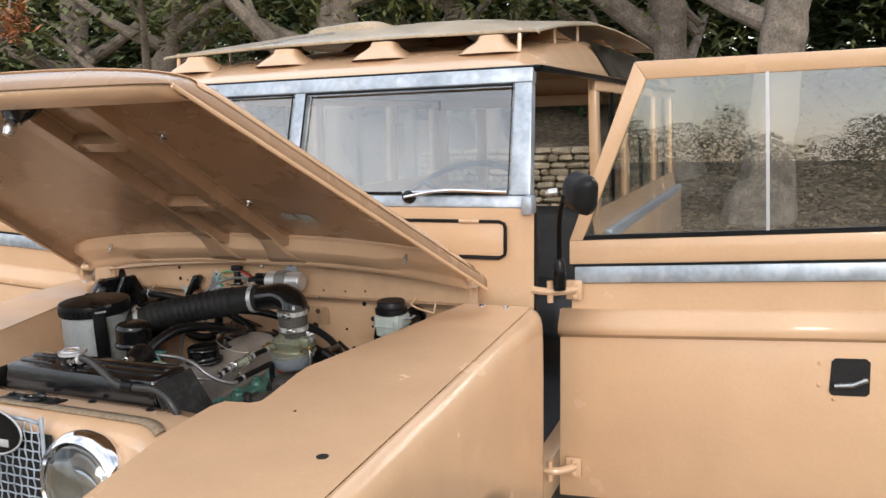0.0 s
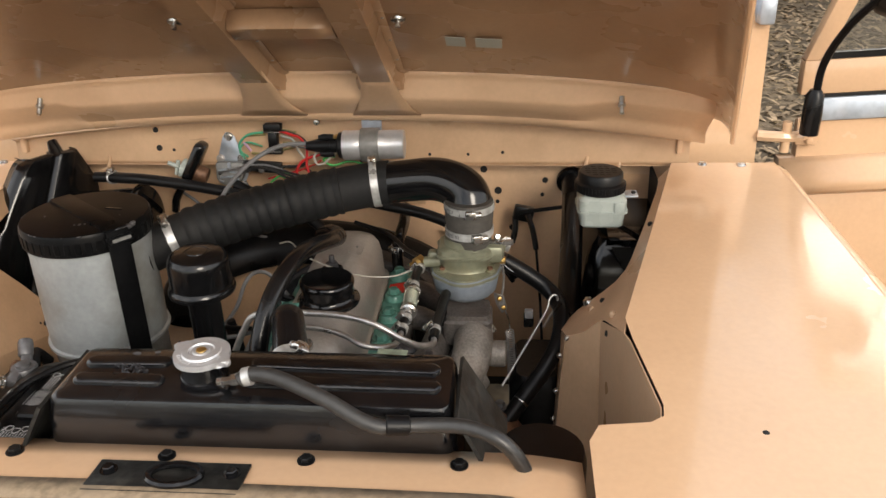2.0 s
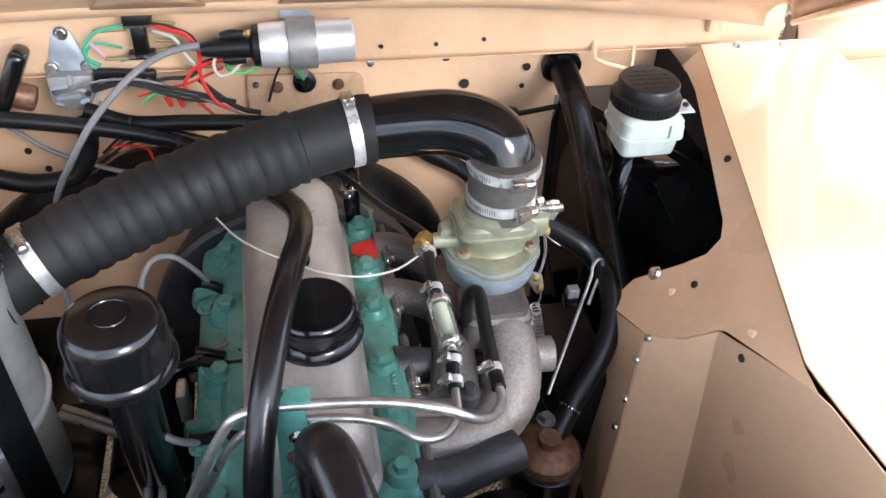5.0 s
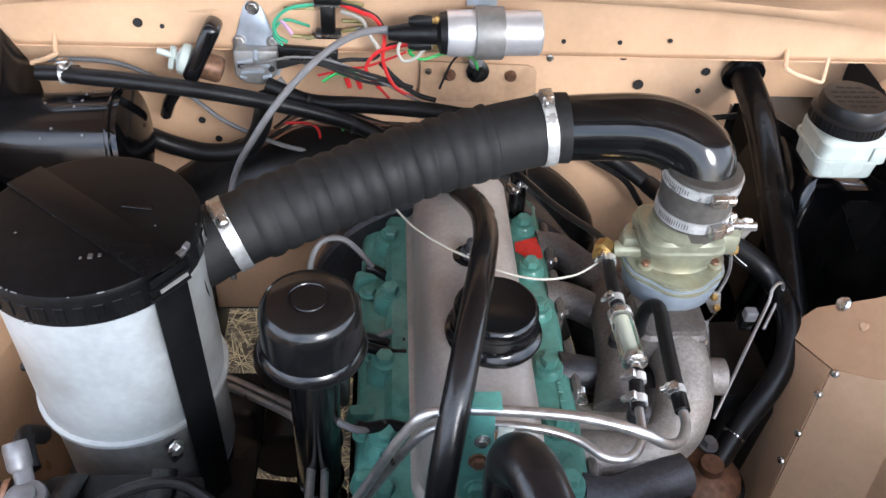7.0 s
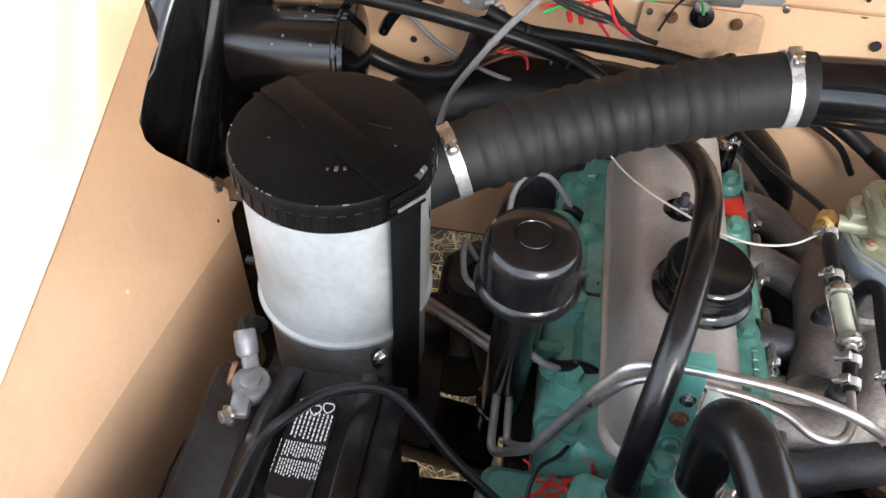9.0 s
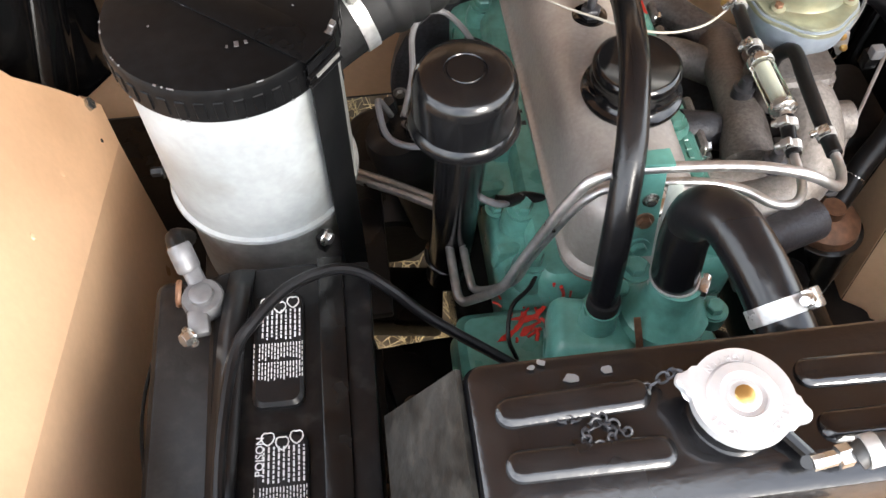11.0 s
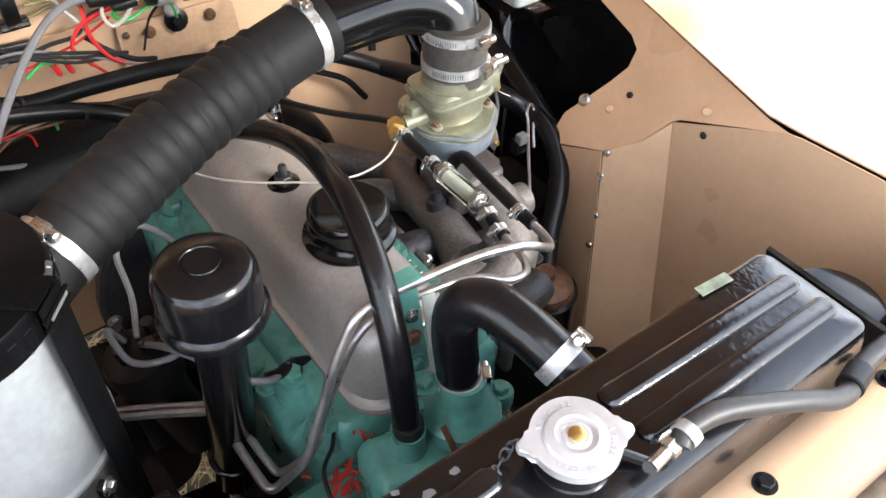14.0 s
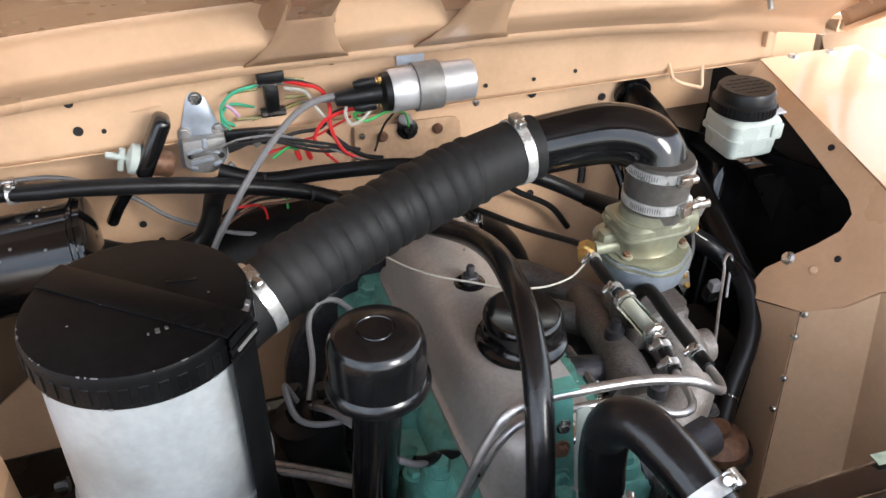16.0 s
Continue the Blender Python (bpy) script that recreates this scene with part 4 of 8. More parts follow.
        under("stud", lathe([(0.011, 0), (0.010, 0.003), (0.004, 0.004), (0.004, 0.012), (0, 0.012)], hp(x, u, 0.005), n, 14), STEEL, b)
    st = under("striker", lathe([(0.046, -0.01), (0.045, 0.012), (0.038, 0.03), (0.028, 0.045), (0.020, 0.056), (0.018, 0.064), (0, 0.064)], hp(0, 0.92, 0.03), hp(0, 0, 1) - hp(0, 0, 0), 20), BLACK, b, "black bonnet striker with steel pin")
    under("pin", lathe([(0.008, 0.062), (0.012, 0.070), (0.013, 0.082), (0.009, 0.094), (0, 0.098)], hp(0, 0.92, 0.03), hp(0, 0, 1) - hp(0, 0, 0), 16), STEEL, st)
    for x, w in ((0.225, 0.03), (0.27, 0.04)):
        under("foil_label", plate([hp(x, 0.25, 0.0082 + (x > 0.25) * 0.003), hp(x + w, 0.25, 0.0105 + (x > 0.25) * 0.003), hp(x + w, 0.285, 0.0105 + (x > 0.25) * 0.003), hp(x, 0.285, 0.0082 + (x > 0.25) * 0.003)], 0.0006), PLASTIC_WHITE, b, "small silver-white sticker")
    # hinge brackets at the rear corners
    for sx in (-1, 1):
        under("hinge", block((0.012, 0.05, 0.06), LEVEL @ pose(sx * 0.64, -0.05, 1.15), 0.004), PAINT_BAY, b)
    return b


hood()


def scuttle_and_screen():
    z0 = 1.365
    under("scuttle", plate(Ls((-0.80, 0.0, 1.0), (0.80, 0.0, 1.0), (0.80, 0.004, z0), (-0.80, 0.004, z0)), 0.004), PAINT, car, "tan scuttle panel below the windscreen")
    for sx in (-1, 1):
        x0, x1 = (0.10, 0.715) if sx > 0 else (-0.715, -0.10)
        flap = under("vent_flap", plate(Ls((x0, -0.007, 1.232), (x1, -0.007, 1.232), (x1, -0.004, 1.322), (x0, -0.004, 1.322)), 0.005, 0.002), PAINT, car, "hinged tan ventilator flap with black seal")
        c = 0.012
        loop = [(x0 + c, 1.226), (x1 - c, 1.226), (x1 + 0.004, 1.236), (x1 + 0.006, 1.25), (x1 + 0.006, 1.31), (x1 + 0.002, 1.322), (x1 - c, 1.328), (x0 + c, 1.328), (x0 - 0.004, 1.322), (x0 - 0.006, 1.31), (x0 - 0.006, 1.24), (x0 + c, 1.226)]
        under("seal", sweep(bmesh.new(), [L(x, -0.006, z) for x, z in loop], 0.005, 8, False), RUBBER, flap)
        under("hinge_bar", sweep(bmesh.new(), Ls((x1 - 0.13, -0.008, 1.328), (x1 - 0.07, -0.008, 1.328)), 0.006, 8), PAINT, flap)
    # screen frame, raked back
    def sp(x, h, d=0.0):
        return L(x, 0.012 + 0.27 * h * 1.0 - d, z0 + h)
    sw = under("windscreen", plate([sp(-0.79, 0), sp(0.79, 0), sp(0.79, 0.035), sp(-0.79, 0.035)], 0.045, 0.006), GALV, car, "galvanised two-pane windscreen frame")
    bars = [((-0.765, 0.352), (0.765, 0.352), (0.765, 0.395), (-0.765, 0.395))]
    for sx in (-1, 1):
        bars.append(((sx * 0.725, 0.036), (sx * 0.785, 0.036), (sx * 0.765, 0.352), (sx * 0.712, 0.352)))
    bars.append(((-0.02, 0.036), (0.02, 0.036), (0.02, 0.352), (-0.02, 0.352)))
    for q in bars:
        pts = [sp(x, h, 0.001) for x, h in q]
        under("frame_bar", plate(pts, 0.04, 0.005), GALV, sw)
    for sx in (-1, 1):
        pane = under("pane", plate([sp(sx * 0.02, 0.036, -0.015), sp(sx * 0.725, 0.036, -0.015), sp(sx * 0.712, 0.352, -0.015), sp(sx * 0.02, 0.352, -0.015)], 0.005), SCREEN_GLASS, sw)
        pane.visible_shadow = False
        loop = [sp(sx * 0.025, 0.04, 0.002), sp(sx * 0.72, 0.04, 0.002), sp(sx * 0.708, 0.347, 0.002), sp(sx * 0.025, 0.347, 0.002), sp(sx * 0.025, 0.04, 0.002)]
        under("seal", sweep(bmesh.new(), loop, 0.004, 6, False), RUBBER, sw)
        w = under("wiper", tube([sp(sx * 0.42, 0.03, 0.04), sp(sx * 0.5, 0.045, 0.045), sp(sx * 0.56, 0.05, 0.03)], 0.005, 8), CHROME, sw, "chrome wiper arm with black blade")
        under("blade", sweep(bmesh.new(), [sp(sx * 0.40, 0.04, 0.012), sp(sx * 0.56, 0.048, 0.014), sp(sx * 0.72, 0.043, 0.012)], 0.005, 6), CHROME, w)
        under("spindle", lathe([(0.02, 0), (0.018, 0.02), (0.008, 0.035), (0, 0.036)], sp(sx * 0.42, 0.028, 0.0), (0, -1, 0.2), 16), BLACK, w)
    under("clamp", block((0.03, 0.05, 0.05), Matrix.Translation(L(0.787, 0.0, 1.375)), 0.006), GALV, sw)
    under("clamp", block((0.03, 0.05, 0.05), Matrix.Translation(L(-0.787, 0.0, 1.375)), 0.006), GALV, sw)


scuttle_and_screen()


def cab():
    """Roof with its raised sun skin, gutters, door posts, side windows, body tub and cabin."""
    # inner roof: rounded edges
    tops = ((0.185, 1.741), (0.20, 1.752), (0.24, 1.770), (0.30, 1.793), (0.40, 1.818), (0.6, 1.855), (1.0, 1.902), (1.5, 1.918), (2.4, 1.918), (2.9, 1.895), (3.05, 1.84), (3.10, 1.741))

    def roof_top(y):
        for (a, p), (b, q) in zip(tops, tops[1:]):
            if y <= b:
                return p + (q - p) * (y - a) / (b - a)
        return 1.741
    rows = []
    for y, top in tops:
        line = [(x, 1.737 + (top - 1.737) * (1 - k)) for x, k in ((0, 0), (0.35, 0.01), (0.60, 0.03), (0.66, 0.08), (0.70, 0.20), (0.727, 0.40), (0.752, 0.70), (0.776, 1.0))]
        rows.append([V((-x, y + 0.10 * (x / 0.776) ** 6 * (y < 0.35), z)) for x, z in line[:0:-1]] + [V((x, y + 0.03 * (x / 0.776) ** 6 * (y < 0.35), z)) for x, z in line])
    roof = skin("roof", rows, PAINT, car, 0.004, "tan roof with raised sun skin and rain gutter")
    rows = []
    for y, e, top in ((0.372, 1.829, 0.012), (0.376, 1.838, 0.012), (0.40, 1.842, 0.016), (0.6, 1.872, 0.036), (0.85, 1.900, 0.048), (1.2, 1.932, 0.052), (1.6, 1.942, 0.055), (2.1, 1.942, 0.055), (2.5, 1.930, 0.050), (2.75, 1.912, 0.04)):
        line = ((0.692, 0.0), (0.684, 0.010), (0.66, 0.16), (0.50, 0.45), (0.34, 0.72), (0.32, 0.84), (0.12, 0.96), (0.10, 0.90), (0.0, 0.90))
        rows.append([V((-x * 1.05, y, 0.028 + e + top * k - (0.008 if k == 0 else 0))) for x, k in line] + [V((x * 1.05, y, 0.028 + e + top * k - (0.008 if k == 0 else 0))) for x, k in line[-2::-1]])
    s = skin("sun_skin", rows, material("weathered_roof_skin", (0.40, 0.31, 0.21), 0.35, coat=0.3, mottle=0.25, mottle_scale=5, grain=0.15, dirt=(0.6, 0.55, 0.47), dirt_amount=0.4, dirt_scale=4), roof, 0.003, "weathered raised sun skin of the roof")
    for x, y, z in ((-0.16, 0.80, 1.971), (0.28, 1.55, 2.014)):
        under("vent_pad", stack([(0, -0.02), (0.01, 0.004), (0.03, 0.012), (0.06, 0.014)], (0.17, 0.12), 0.09, pose(x, y, z - 0.010, 0, 5 if x > 0 else -3, 0), 8), s.data.materials[0], s, "raised tan vent on the sun skin")
    for x in (-0.57, -0.19, 0.19, 0.57):
        for y in (0.395, 1.0, 1.9, 2.5):
            under("spacer", stack([(-0.055, -0.012), (-0.035, 0.006), (-0.012, 0.022), (0.0, 0.032), (0.006, 0.046)], (0.045, 0.05), 0.03, pose(x, y, roof_top(y) - 0.003 - 0.004 * (abs(x) > 0.4)), 5), PAINT, s)
    for x in (-0.66, 0.66):
        under("stay", tube([(x, 0.385, 1.872), (x, 0.375, 1.80)], 0.007, 8, 0), PAINT, s)
        for y in (0.72, 1.05):
            under("stay", tube([(x * 1.03, y, 1.916 + 0.032 * (y > 1)), (x * 1.03, y, 1.850 + 0.032 * (y > 1))], 0.006, 8, 0), PAINT, s)
    for sx in (-1, 1):
        under("gutter", sweep(bmesh.new(), [V((sx * 0.782, 0.195, 1.737)), V((sx * 0.782, 3.1, 1.737))], 0.010, 8), BLACK_SATIN, roof)
        # rounded light in the roof corner
        under("alpine_light", plate([V((sx * 0.775, 1.20, 1.755)), V((sx * 0.775, 2.6, 1.755)), V((sx * 0.714, 2.5, 1.885)), V((sx * 0.714, 1.10, 1.885))], 0.004), BLACK, roof)
    under("gutter", sweep(bmesh.new(), [V((-0.775, 0.187, 1.737)), V((0.778, 0.187, 1.737))], 0.010, 8), BLACK_SATIN, roof)
    under("header", block((1.52, 0.03, 0.03), (0, 0.21, 1.735), 0.006), PAINT, roof)
    # posts and upper sides
    for sx in (-1, 1):
        side = under("body_side", plate([V((sx * 0.80, 0.95, 1.15)), V((sx * 0.80, 3.1, 1.15)), V((sx * 0.78, 3.1, 1.25)), V((sx * 0.78, 0.95, 1.25))], 0.03), PAINT, car, "tan rear body side with galvanised waist rail")
        for y0, y1 in ((0.93, 1.0), (1.52, 1.60), (2.35, 2.45), (3.0, 3.1)):
            under("post", plate([V((sx * 0.785, y0, 1.25)), V((sx * 0.785, y1, 1.25)), V((sx * 0.775, y1, 1.737)), V((sx * 0.775, y0, 1.737))], 0.03, 0.004), PAINT, side)
        under("top_rail", plate([V((sx * 0.78, 0.93, 1.69)), V((sx * 0.78, 3.1, 1.69)), V((sx * 0.775, 3.1, 1.737)), V((sx * 0.775, 0.93, 1.737))], 0.03, 0.004), PAINT, side)
        for y0, y1 in ((1.0, 1.52), (1.60, 2.35), (2.45, 3.0)):
            pane = under("side_pane", plate([V((sx * 0.772, y0, 1.25)), V((sx * 0.772, y1, 1.25)), V((sx * 0.767, y1, 1.69)), V((sx * 0.767, y0, 1.69))], 0.004), GLASS, side)
            pane.visible_shadow = False
            ym = (y0 + y1) / 2
            under("channel", plate([V((sx * 0.782, ym - 0.01, 1.25)), V((sx * 0.782, ym + 0.01, 1.25)), V((sx * 0.777, ym + 0.01, 1.69)), V((sx * 0.777, ym - 0.01, 1.69))], 0.015), BLACK_SATIN, side)
        under("waist_rail", block((0.03, 2.15, 0.045), (sx * 0.815, 2.03, 1.15), 0.008), GALV, side)
        under("lower_side", plate([V((sx * 0.83, 0.95, 0.55)), V((sx * 0.83, 3.1, 0.55)), V((sx * 0.83, 3.1, 1.14)), V((sx * 0.83, 0.95, 1.14))], 0.03, 0.006), PAINT, side)
        under("sill", block((0.06, 1.0, 0.12), (sx * 0.79, 0.45, 0.54), 0.01), PAINT, side)
        # door pillar, coloured near-black to paint the shade inside the gap
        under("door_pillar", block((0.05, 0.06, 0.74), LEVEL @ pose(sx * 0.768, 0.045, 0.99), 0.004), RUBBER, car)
    rear = under("rear_panel", block((0.36, 0.03, 0.62), (-0.62, 3.1, 0.86), 0.01), PAINT, car, "tan rear quarter panels, rear door open")
    under("quarter", block((0.36, 0.03, 0.62), (0.62, 3.1, 0.86), 0.01), PAINT, rear)
    under("rear_header", block((1.5, 0.03, 0.07), (0, 3.09, 1.705), 0.006), PAINT, rear)
    for x in (-0.74, -0.46, 0.46, 0.74):
        under("rear_post", block((0.07, 0.03, 0.50), (x, 3.09, 1.42), 0.006), PAINT, rear)
    for x in (-0.60, 0.60):
        pane = under("rear_pane", block((0.24, 0.004, 0.50), (x, 3.09, 1.42)), GLASS, rear)
        pane.visible_shadow = False
    under("floor_pan", block((1.6, 3.1, 0.03), (0, 1.55, 0.56), 0.005), INTERIOR, car)
    # cabin: dash, seats, steering wheel
    under("dashboard", block((1.5, 0.22, 0.16), (0, 0.17, 1.24), 0.04, 3), INTERIOR, car)
    seats = []
    for x in (-0.5, 0.0, 0.5):
        seat = under("seat_cushion", block((0.44, 0.45, 0.14), (x, 0.85, 0.86), 0.04, 3), INTERIOR, car)
        under("seat_back", block((0.44, 0.12, 0.38), pose(x, 1.10, 1.02, -8), 0.05, 3), INTERIOR, seat)
    c, n = L(0.44, 0.40, 1.36), LEVEL.to_3x3() @ V((0, -0.62, 0.78))
    q = V((0, 0, 1)).rotation_difference(n).to_matrix()
    wheel = under("steering_wheel", sweep(bmesh.new(), [c + q @ V((0.205 * math.cos(a), 0.205 * math.sin(a), 0)) for a in [2 * math.pi * i / 48 for i in range(49)]], 0.011, 10, False), BLACK_SATIN, car, "thin black steering wheel")
    for a in (0.5, 2.64, 4.71):
        under("spoke", sweep(bmesh.new(), [c, c + q @ V((0.2 * math.cos(a), 0.2 * math.sin(a), 0))], 0.008, 8), BLACK_SATIN, wheel)
    under("hub", lathe([(0.035, -0.02), (0.035, 0.01), (0.02, 0.02), (0, 0.02)], c, n, 20), BLACK_SATIN, wheel)
    under("column", sweep(bmesh.new(), [c, c - n * 0.5], 0.02, 10), BLACK_SATIN, wheel)


before = set(bpy.data.objects)
cab()
# the body behind the screen sits nose-up against the sloping front wings
rake = Matrix.Translation((0, 0.19, 1.737)) @ Matrix.Rotation(radians(-1.9), 4, "X") @ Matrix.Translation((0, -0.19, -1.737))
for ob in set(bpy.data.objects) - before:
    if ob.type == "MESH" and ob.name.split(".")[0] not in ("door_pillar", "dashboard", "seat_cushion", "seat_back", "steering_wheel", "spoke", "hub", "column", "floor_pan", "sill"):
        ob.data.transform(rake)


def open_door(side):
    """A front door, swung out square to the body, with its sliding window."""
    Y = 0.05
    R = 1.76

    def d(x, z, o=0.0):
        return L(side * x, Y + o + (-0.038) * max(0.0, z - 1.21), z + (x - 0.9) * 0.055 + (0.02 if side < 0 else 0))
    def sheet(pts, thick, bevel=0.0):
        return plate(pts if side > 0 else pts[::-1], thick, bevel)
    body = [(0.862, 0.545), (R, 0.545), (R, 1.085), (0.862, 1.085)]
    door = under("open_door", sheet([d(x, z) for x, z in body], 0.035, 0.004), PAINT, car, "open tan front door with sliding window")
    rows = [[d(x, z, o) for x in (0.862, 1.1, 1.4, R)] for z, o in ((1.085, 0.0), (1.074, -0.004), (1.046, -0.021), (1.032, -0.025), (1.018, -0.022), (1.005, -0.001))]
    skin("waist_swage", (rows[::-1] if side > 0 else rows), PAINT, door, 0.002)
    under("belt_panel", sheet([d(x, z, 0.004) for x, z in ((0.895, 1.085), (R, 1.085), (R, 1.155), (0.895, 1.155))], 0.03), PAINT, door)
    under("waist_rail", sheet([d(x, z, -0.010) for x, z in ((0.905, 1.158), (R, 1.158), (R, 1.203), (0.905, 1.203))], 0.012, 0.004), GALV, door, "galvanised waist rail")
    under("rail_seal", sheet([d(x, z, -0.004) for x, z in ((0.90, 1.203), (R, 1.203), (R, 1.209), (0.90, 1.209))], 0.02), RUBBER, door)
    top = under("window_frame", sheet([d(x, z) for x, z in ((0.888, 1.209), (R, 1.209), (R, 1.275), (0.888, 1.275))], 0.03, 0.003), PAINT, door, "tan upper door frame")
    under("frame_bar", sheet([d(x, z) for x, z in ((0.888, 1.275), (0.925, 1.275), (1.092, 1.69), (1.062, 1.738))], 0.03, 0.003), PAINT, top)
    under("frame_bar", sheet([d(x, z) for x, z in ((1.0925, 1.69), (R - 0.04, 1.66), (R, 1.70), (1.0625, 1.738))], 0.03, 0.003), PAINT, top)
    under("frame_bar", sheet([d(x, z) for x, z in ((R - 0.04, 1.275), (R, 1.275), (R, 1.70), (R - 0.04, 1.66))], 0.03, 0.003), PAINT, top)
    under("sill_channel", sheet([d(x, z, 0.002) for x, z in ((0.925, 1.276), (R - 0.04, 1.276), (R - 0.04, 1.288), (0.93, 1.288))], 0.02), RUBBER, top)
    for i, q in enumerate((((0.928, 1.287), (1.393, 1.287), (1.381, 1.682), (1.088, 1.69)), ((1.40, 1.287), (R - 0.04, 1.287), (R - 0.04, 1.662), (1.388, 1.682)))):
        pane = under("pane", sheet([d(x, z, 0.008) for x, z in q], 0.004), DOOR_GLASS, top)
        pane.visible_shadow = False
    under("pane_edge", sheet([d(x, z, 0.0) for x, z in ((1.392, 1.287), (1.400, 1.287), (1.388, 1.682), (1.380, 1.682))], 0.014), ALLOY, top, "bright aluminium sliding-window edge")
    # handle recess: a flat plate, its depth painted as near-black shade
    rec = under("handle_recess", sheet([d(x, z, -0.0025) for x, z in ((1.555, 0.87), (1.63, 0.87), (1.638, 0.877), (1.638, 0.955), (1.628, 0.964), (1.56, 0.964), (1.552, 0.956), (1.548, 0.88))], 0.004), DARK, door, "recessed door handle opening")
    under("latch_lever", sweep(bmesh.new(), [d(1.56, 0.895, -0.005), d(1.60, 0.90, -0.012), d(1.632, 0.915, -0.012)], 0.007, 8), STEEL, rec)
    for x, z in ((1.525, 0.95), (1.525, 0.895), (1.56, 0.86)):
        screw(d(x, z, -0.001), (0, -1, 0), 0.005, PAINT, door, "rivet")
    # two strap hinges
    for z in (1.14, 0.635):
        h = under("hinge", tube([L(side * 0.80, 0.0, z), L(side * 0.84, -0.012, z), L(side * 0.875, -0.004, z), L(side * 0.91, 0.035, z + 0.003)], 0.011, 8, 4), PAINT, door, "tan forged door hinge")
        under("plate", block((0.045, 0.016, 0.055), LEVEL @ pose(side * 0.905, 0.04, z), 0.005), PAINT, h)
        under("pin", lathe([(0.009, -0.03), (0.009, 0.03), (0, 0.03)], L(side * 0.85, -0.010, z), (0, 0, 1), 12), PAINT, h)
        for dz in (-0.017, 0.017):
            screw(L(side * 0.908, 0.030, z + dz), (0, -1, 0), 0.008, PAINT, h, "bolt")
    if side < 0:
        return
    # mirror on its arm
    arm = under("mirror_arm", tube(Ls((0.882, -0.035, 1.16), (0.884, -0.04, 1.205), (0.886, -0.05, 1.28), (0.90, -0.10, 1.35), (0.925, -0.155, 1.405)), 0.007, 10), BLACK_SATIN, door, "black door mirror on a bent arm")
    under("boot", lathe([(0.017, -0.04), (0.018, 0.0), (0.016, 0.035), (0.010, 0.045), (0, 0.045)], L(0.883, -0.037, 1.19), (0, 0, 1), 18), RUBBER, arm)
    under("mirror", stack([(0.016, -0.012), (0.004, 0.0), (0.0, 0.012), (0.004, 0.028), (0.014, 0.042), (0.026, 0.05)], (0.060, 0.050), 0.026, LEVEL @ pose(0.980, -0.150, 1.415, 90, 0, -54) @ pose(0, 0, 0, 0, 0, -8), 6), PLASTIC_BLACK, arm, "black square mirror shell")
    under("ball", lathe([(0.004, -0.03), (0.011, -0.022), (0.011, 0.0), (0.005, 0.004), (0, 0.004)], L(0.915, -0.178, 1.418), (1, 0.2, 0.1), 12), STEEL, arm)


for side in (1, -1):
    open_door(side)


def road_wheel(x, y):
    s = 1 if x > 0 else -1
    w = under("wheel", lathe([(0.19, -0.08), (0.195, -0.07), (0.12, -0.02), (0, -0.02)], V((x, y, 0.37)), (s, 0, 0), 40), PAINT, car, "tan pressed-steel wheel")
    prof = [(0.20, -0.085), (0.27, -0.10), (0.34, -0.095), (0.37, -0.075), (0.37, 0.075), (0.34, 0.095), (0.27, 0.10), (0.20, 0.085)]
    under("tyre", lathe(prof, V((x, y, 0.37)), (s, 0, 0), 48), TYRE, w, "black off-road tyre")


for x in (-0.70, 0.70):
    for y in (-0.56, 2.21):
        road_wheel(x, y)
for x in (-0.38, 0.38):
    under("chassis_rail", block((0.08, 4.0, 0.14), (x, 0.85, 0.58), 0.01), BLACK_WORN, car)
under("axle", tube([(-0.62, -0.56, 0.37), (0.62, -0.56, 0.37)], 0.05, 14, 0), BLACK_WORN, car)
under("axle", tube([(-0.62, 2.21, 0.37), (0.62, 2.21, 0.37)], 0.05, 14, 0), BLACK_WORN, car)
under("gearbox", stack([(0.02, -0.25), (0, -0.22), (0, 0.0), (0.03, 0.04)], (0.16, 0.55), 0.05, Matrix.Translation((0.02, 0.5, 0.62)), 5), BLACK_WORN, car)
under("diff_housing", lathe([(0.05, -0.12), (0.12, -0.08), (0.14, 0.0), (0.12, 0.08), (0.05, 0.12)], V((0.22, -0.56, 0.38)), (0, 1, 0), 24), BLACK_WORN, car)
under("track_rod", tube([(-0.6, -0.72, 0.42), (0.6, -0.72, 0.42)], 0.018, 10, 0), BLACK_WORN, car)
under("sump", stack([(0.02, -0.16), (0, -0.14), (0, 0.0)], (0.13, 0.26), 0.03, Matrix.Translation((0.02, -0.36, 0.56)), 5), BLACK_WORN, car)
for x in (-0.38, 0.38):
    for k in range(4):
        under("leaf_spring", tube([(x, -1.0 + 0.09 * k, 0.52 - 0.016 * k), (x, -0.56, 0.44 - 0.016 * k), (x, -0.12 - 0.09 * k, 0.52 - 0.016 * k)], 0.009, 8, 5), BLACK_WORN, car)
# unseen plates added to block ground light rising through the wheel arches
for x in (-0.52, 0.52):
    under("splash_plate", block((0.22, 0.9, 0.004), (x, -0.5, 0.60), 0.001), BLACK_WORN, car)
# dark bars and tray added to block bright straw and light from below
under("cross_member", block((0.09, 0.30, 0.05), pose(-0.245, -0.60, 0.50, 0, 0, 12), 0.01), BLACK_WORN, car)
under("cross_member", block((0.16, 0.10, 0.06), pose(-0.20, -0.36, 0.46, 0, 0, -8), 0.01), BLACK_WORN, car)
under("undertray", block((0.25, 0.34, 0.012), pose(-0.195, -0.615, 0.47, 0, 0, 4), 0.004), BLACK_WORN, car)
under("bumper", block((1.5, 0.06, 0.13), (0, -1.33, 0.62), 0.01), GALV, car)


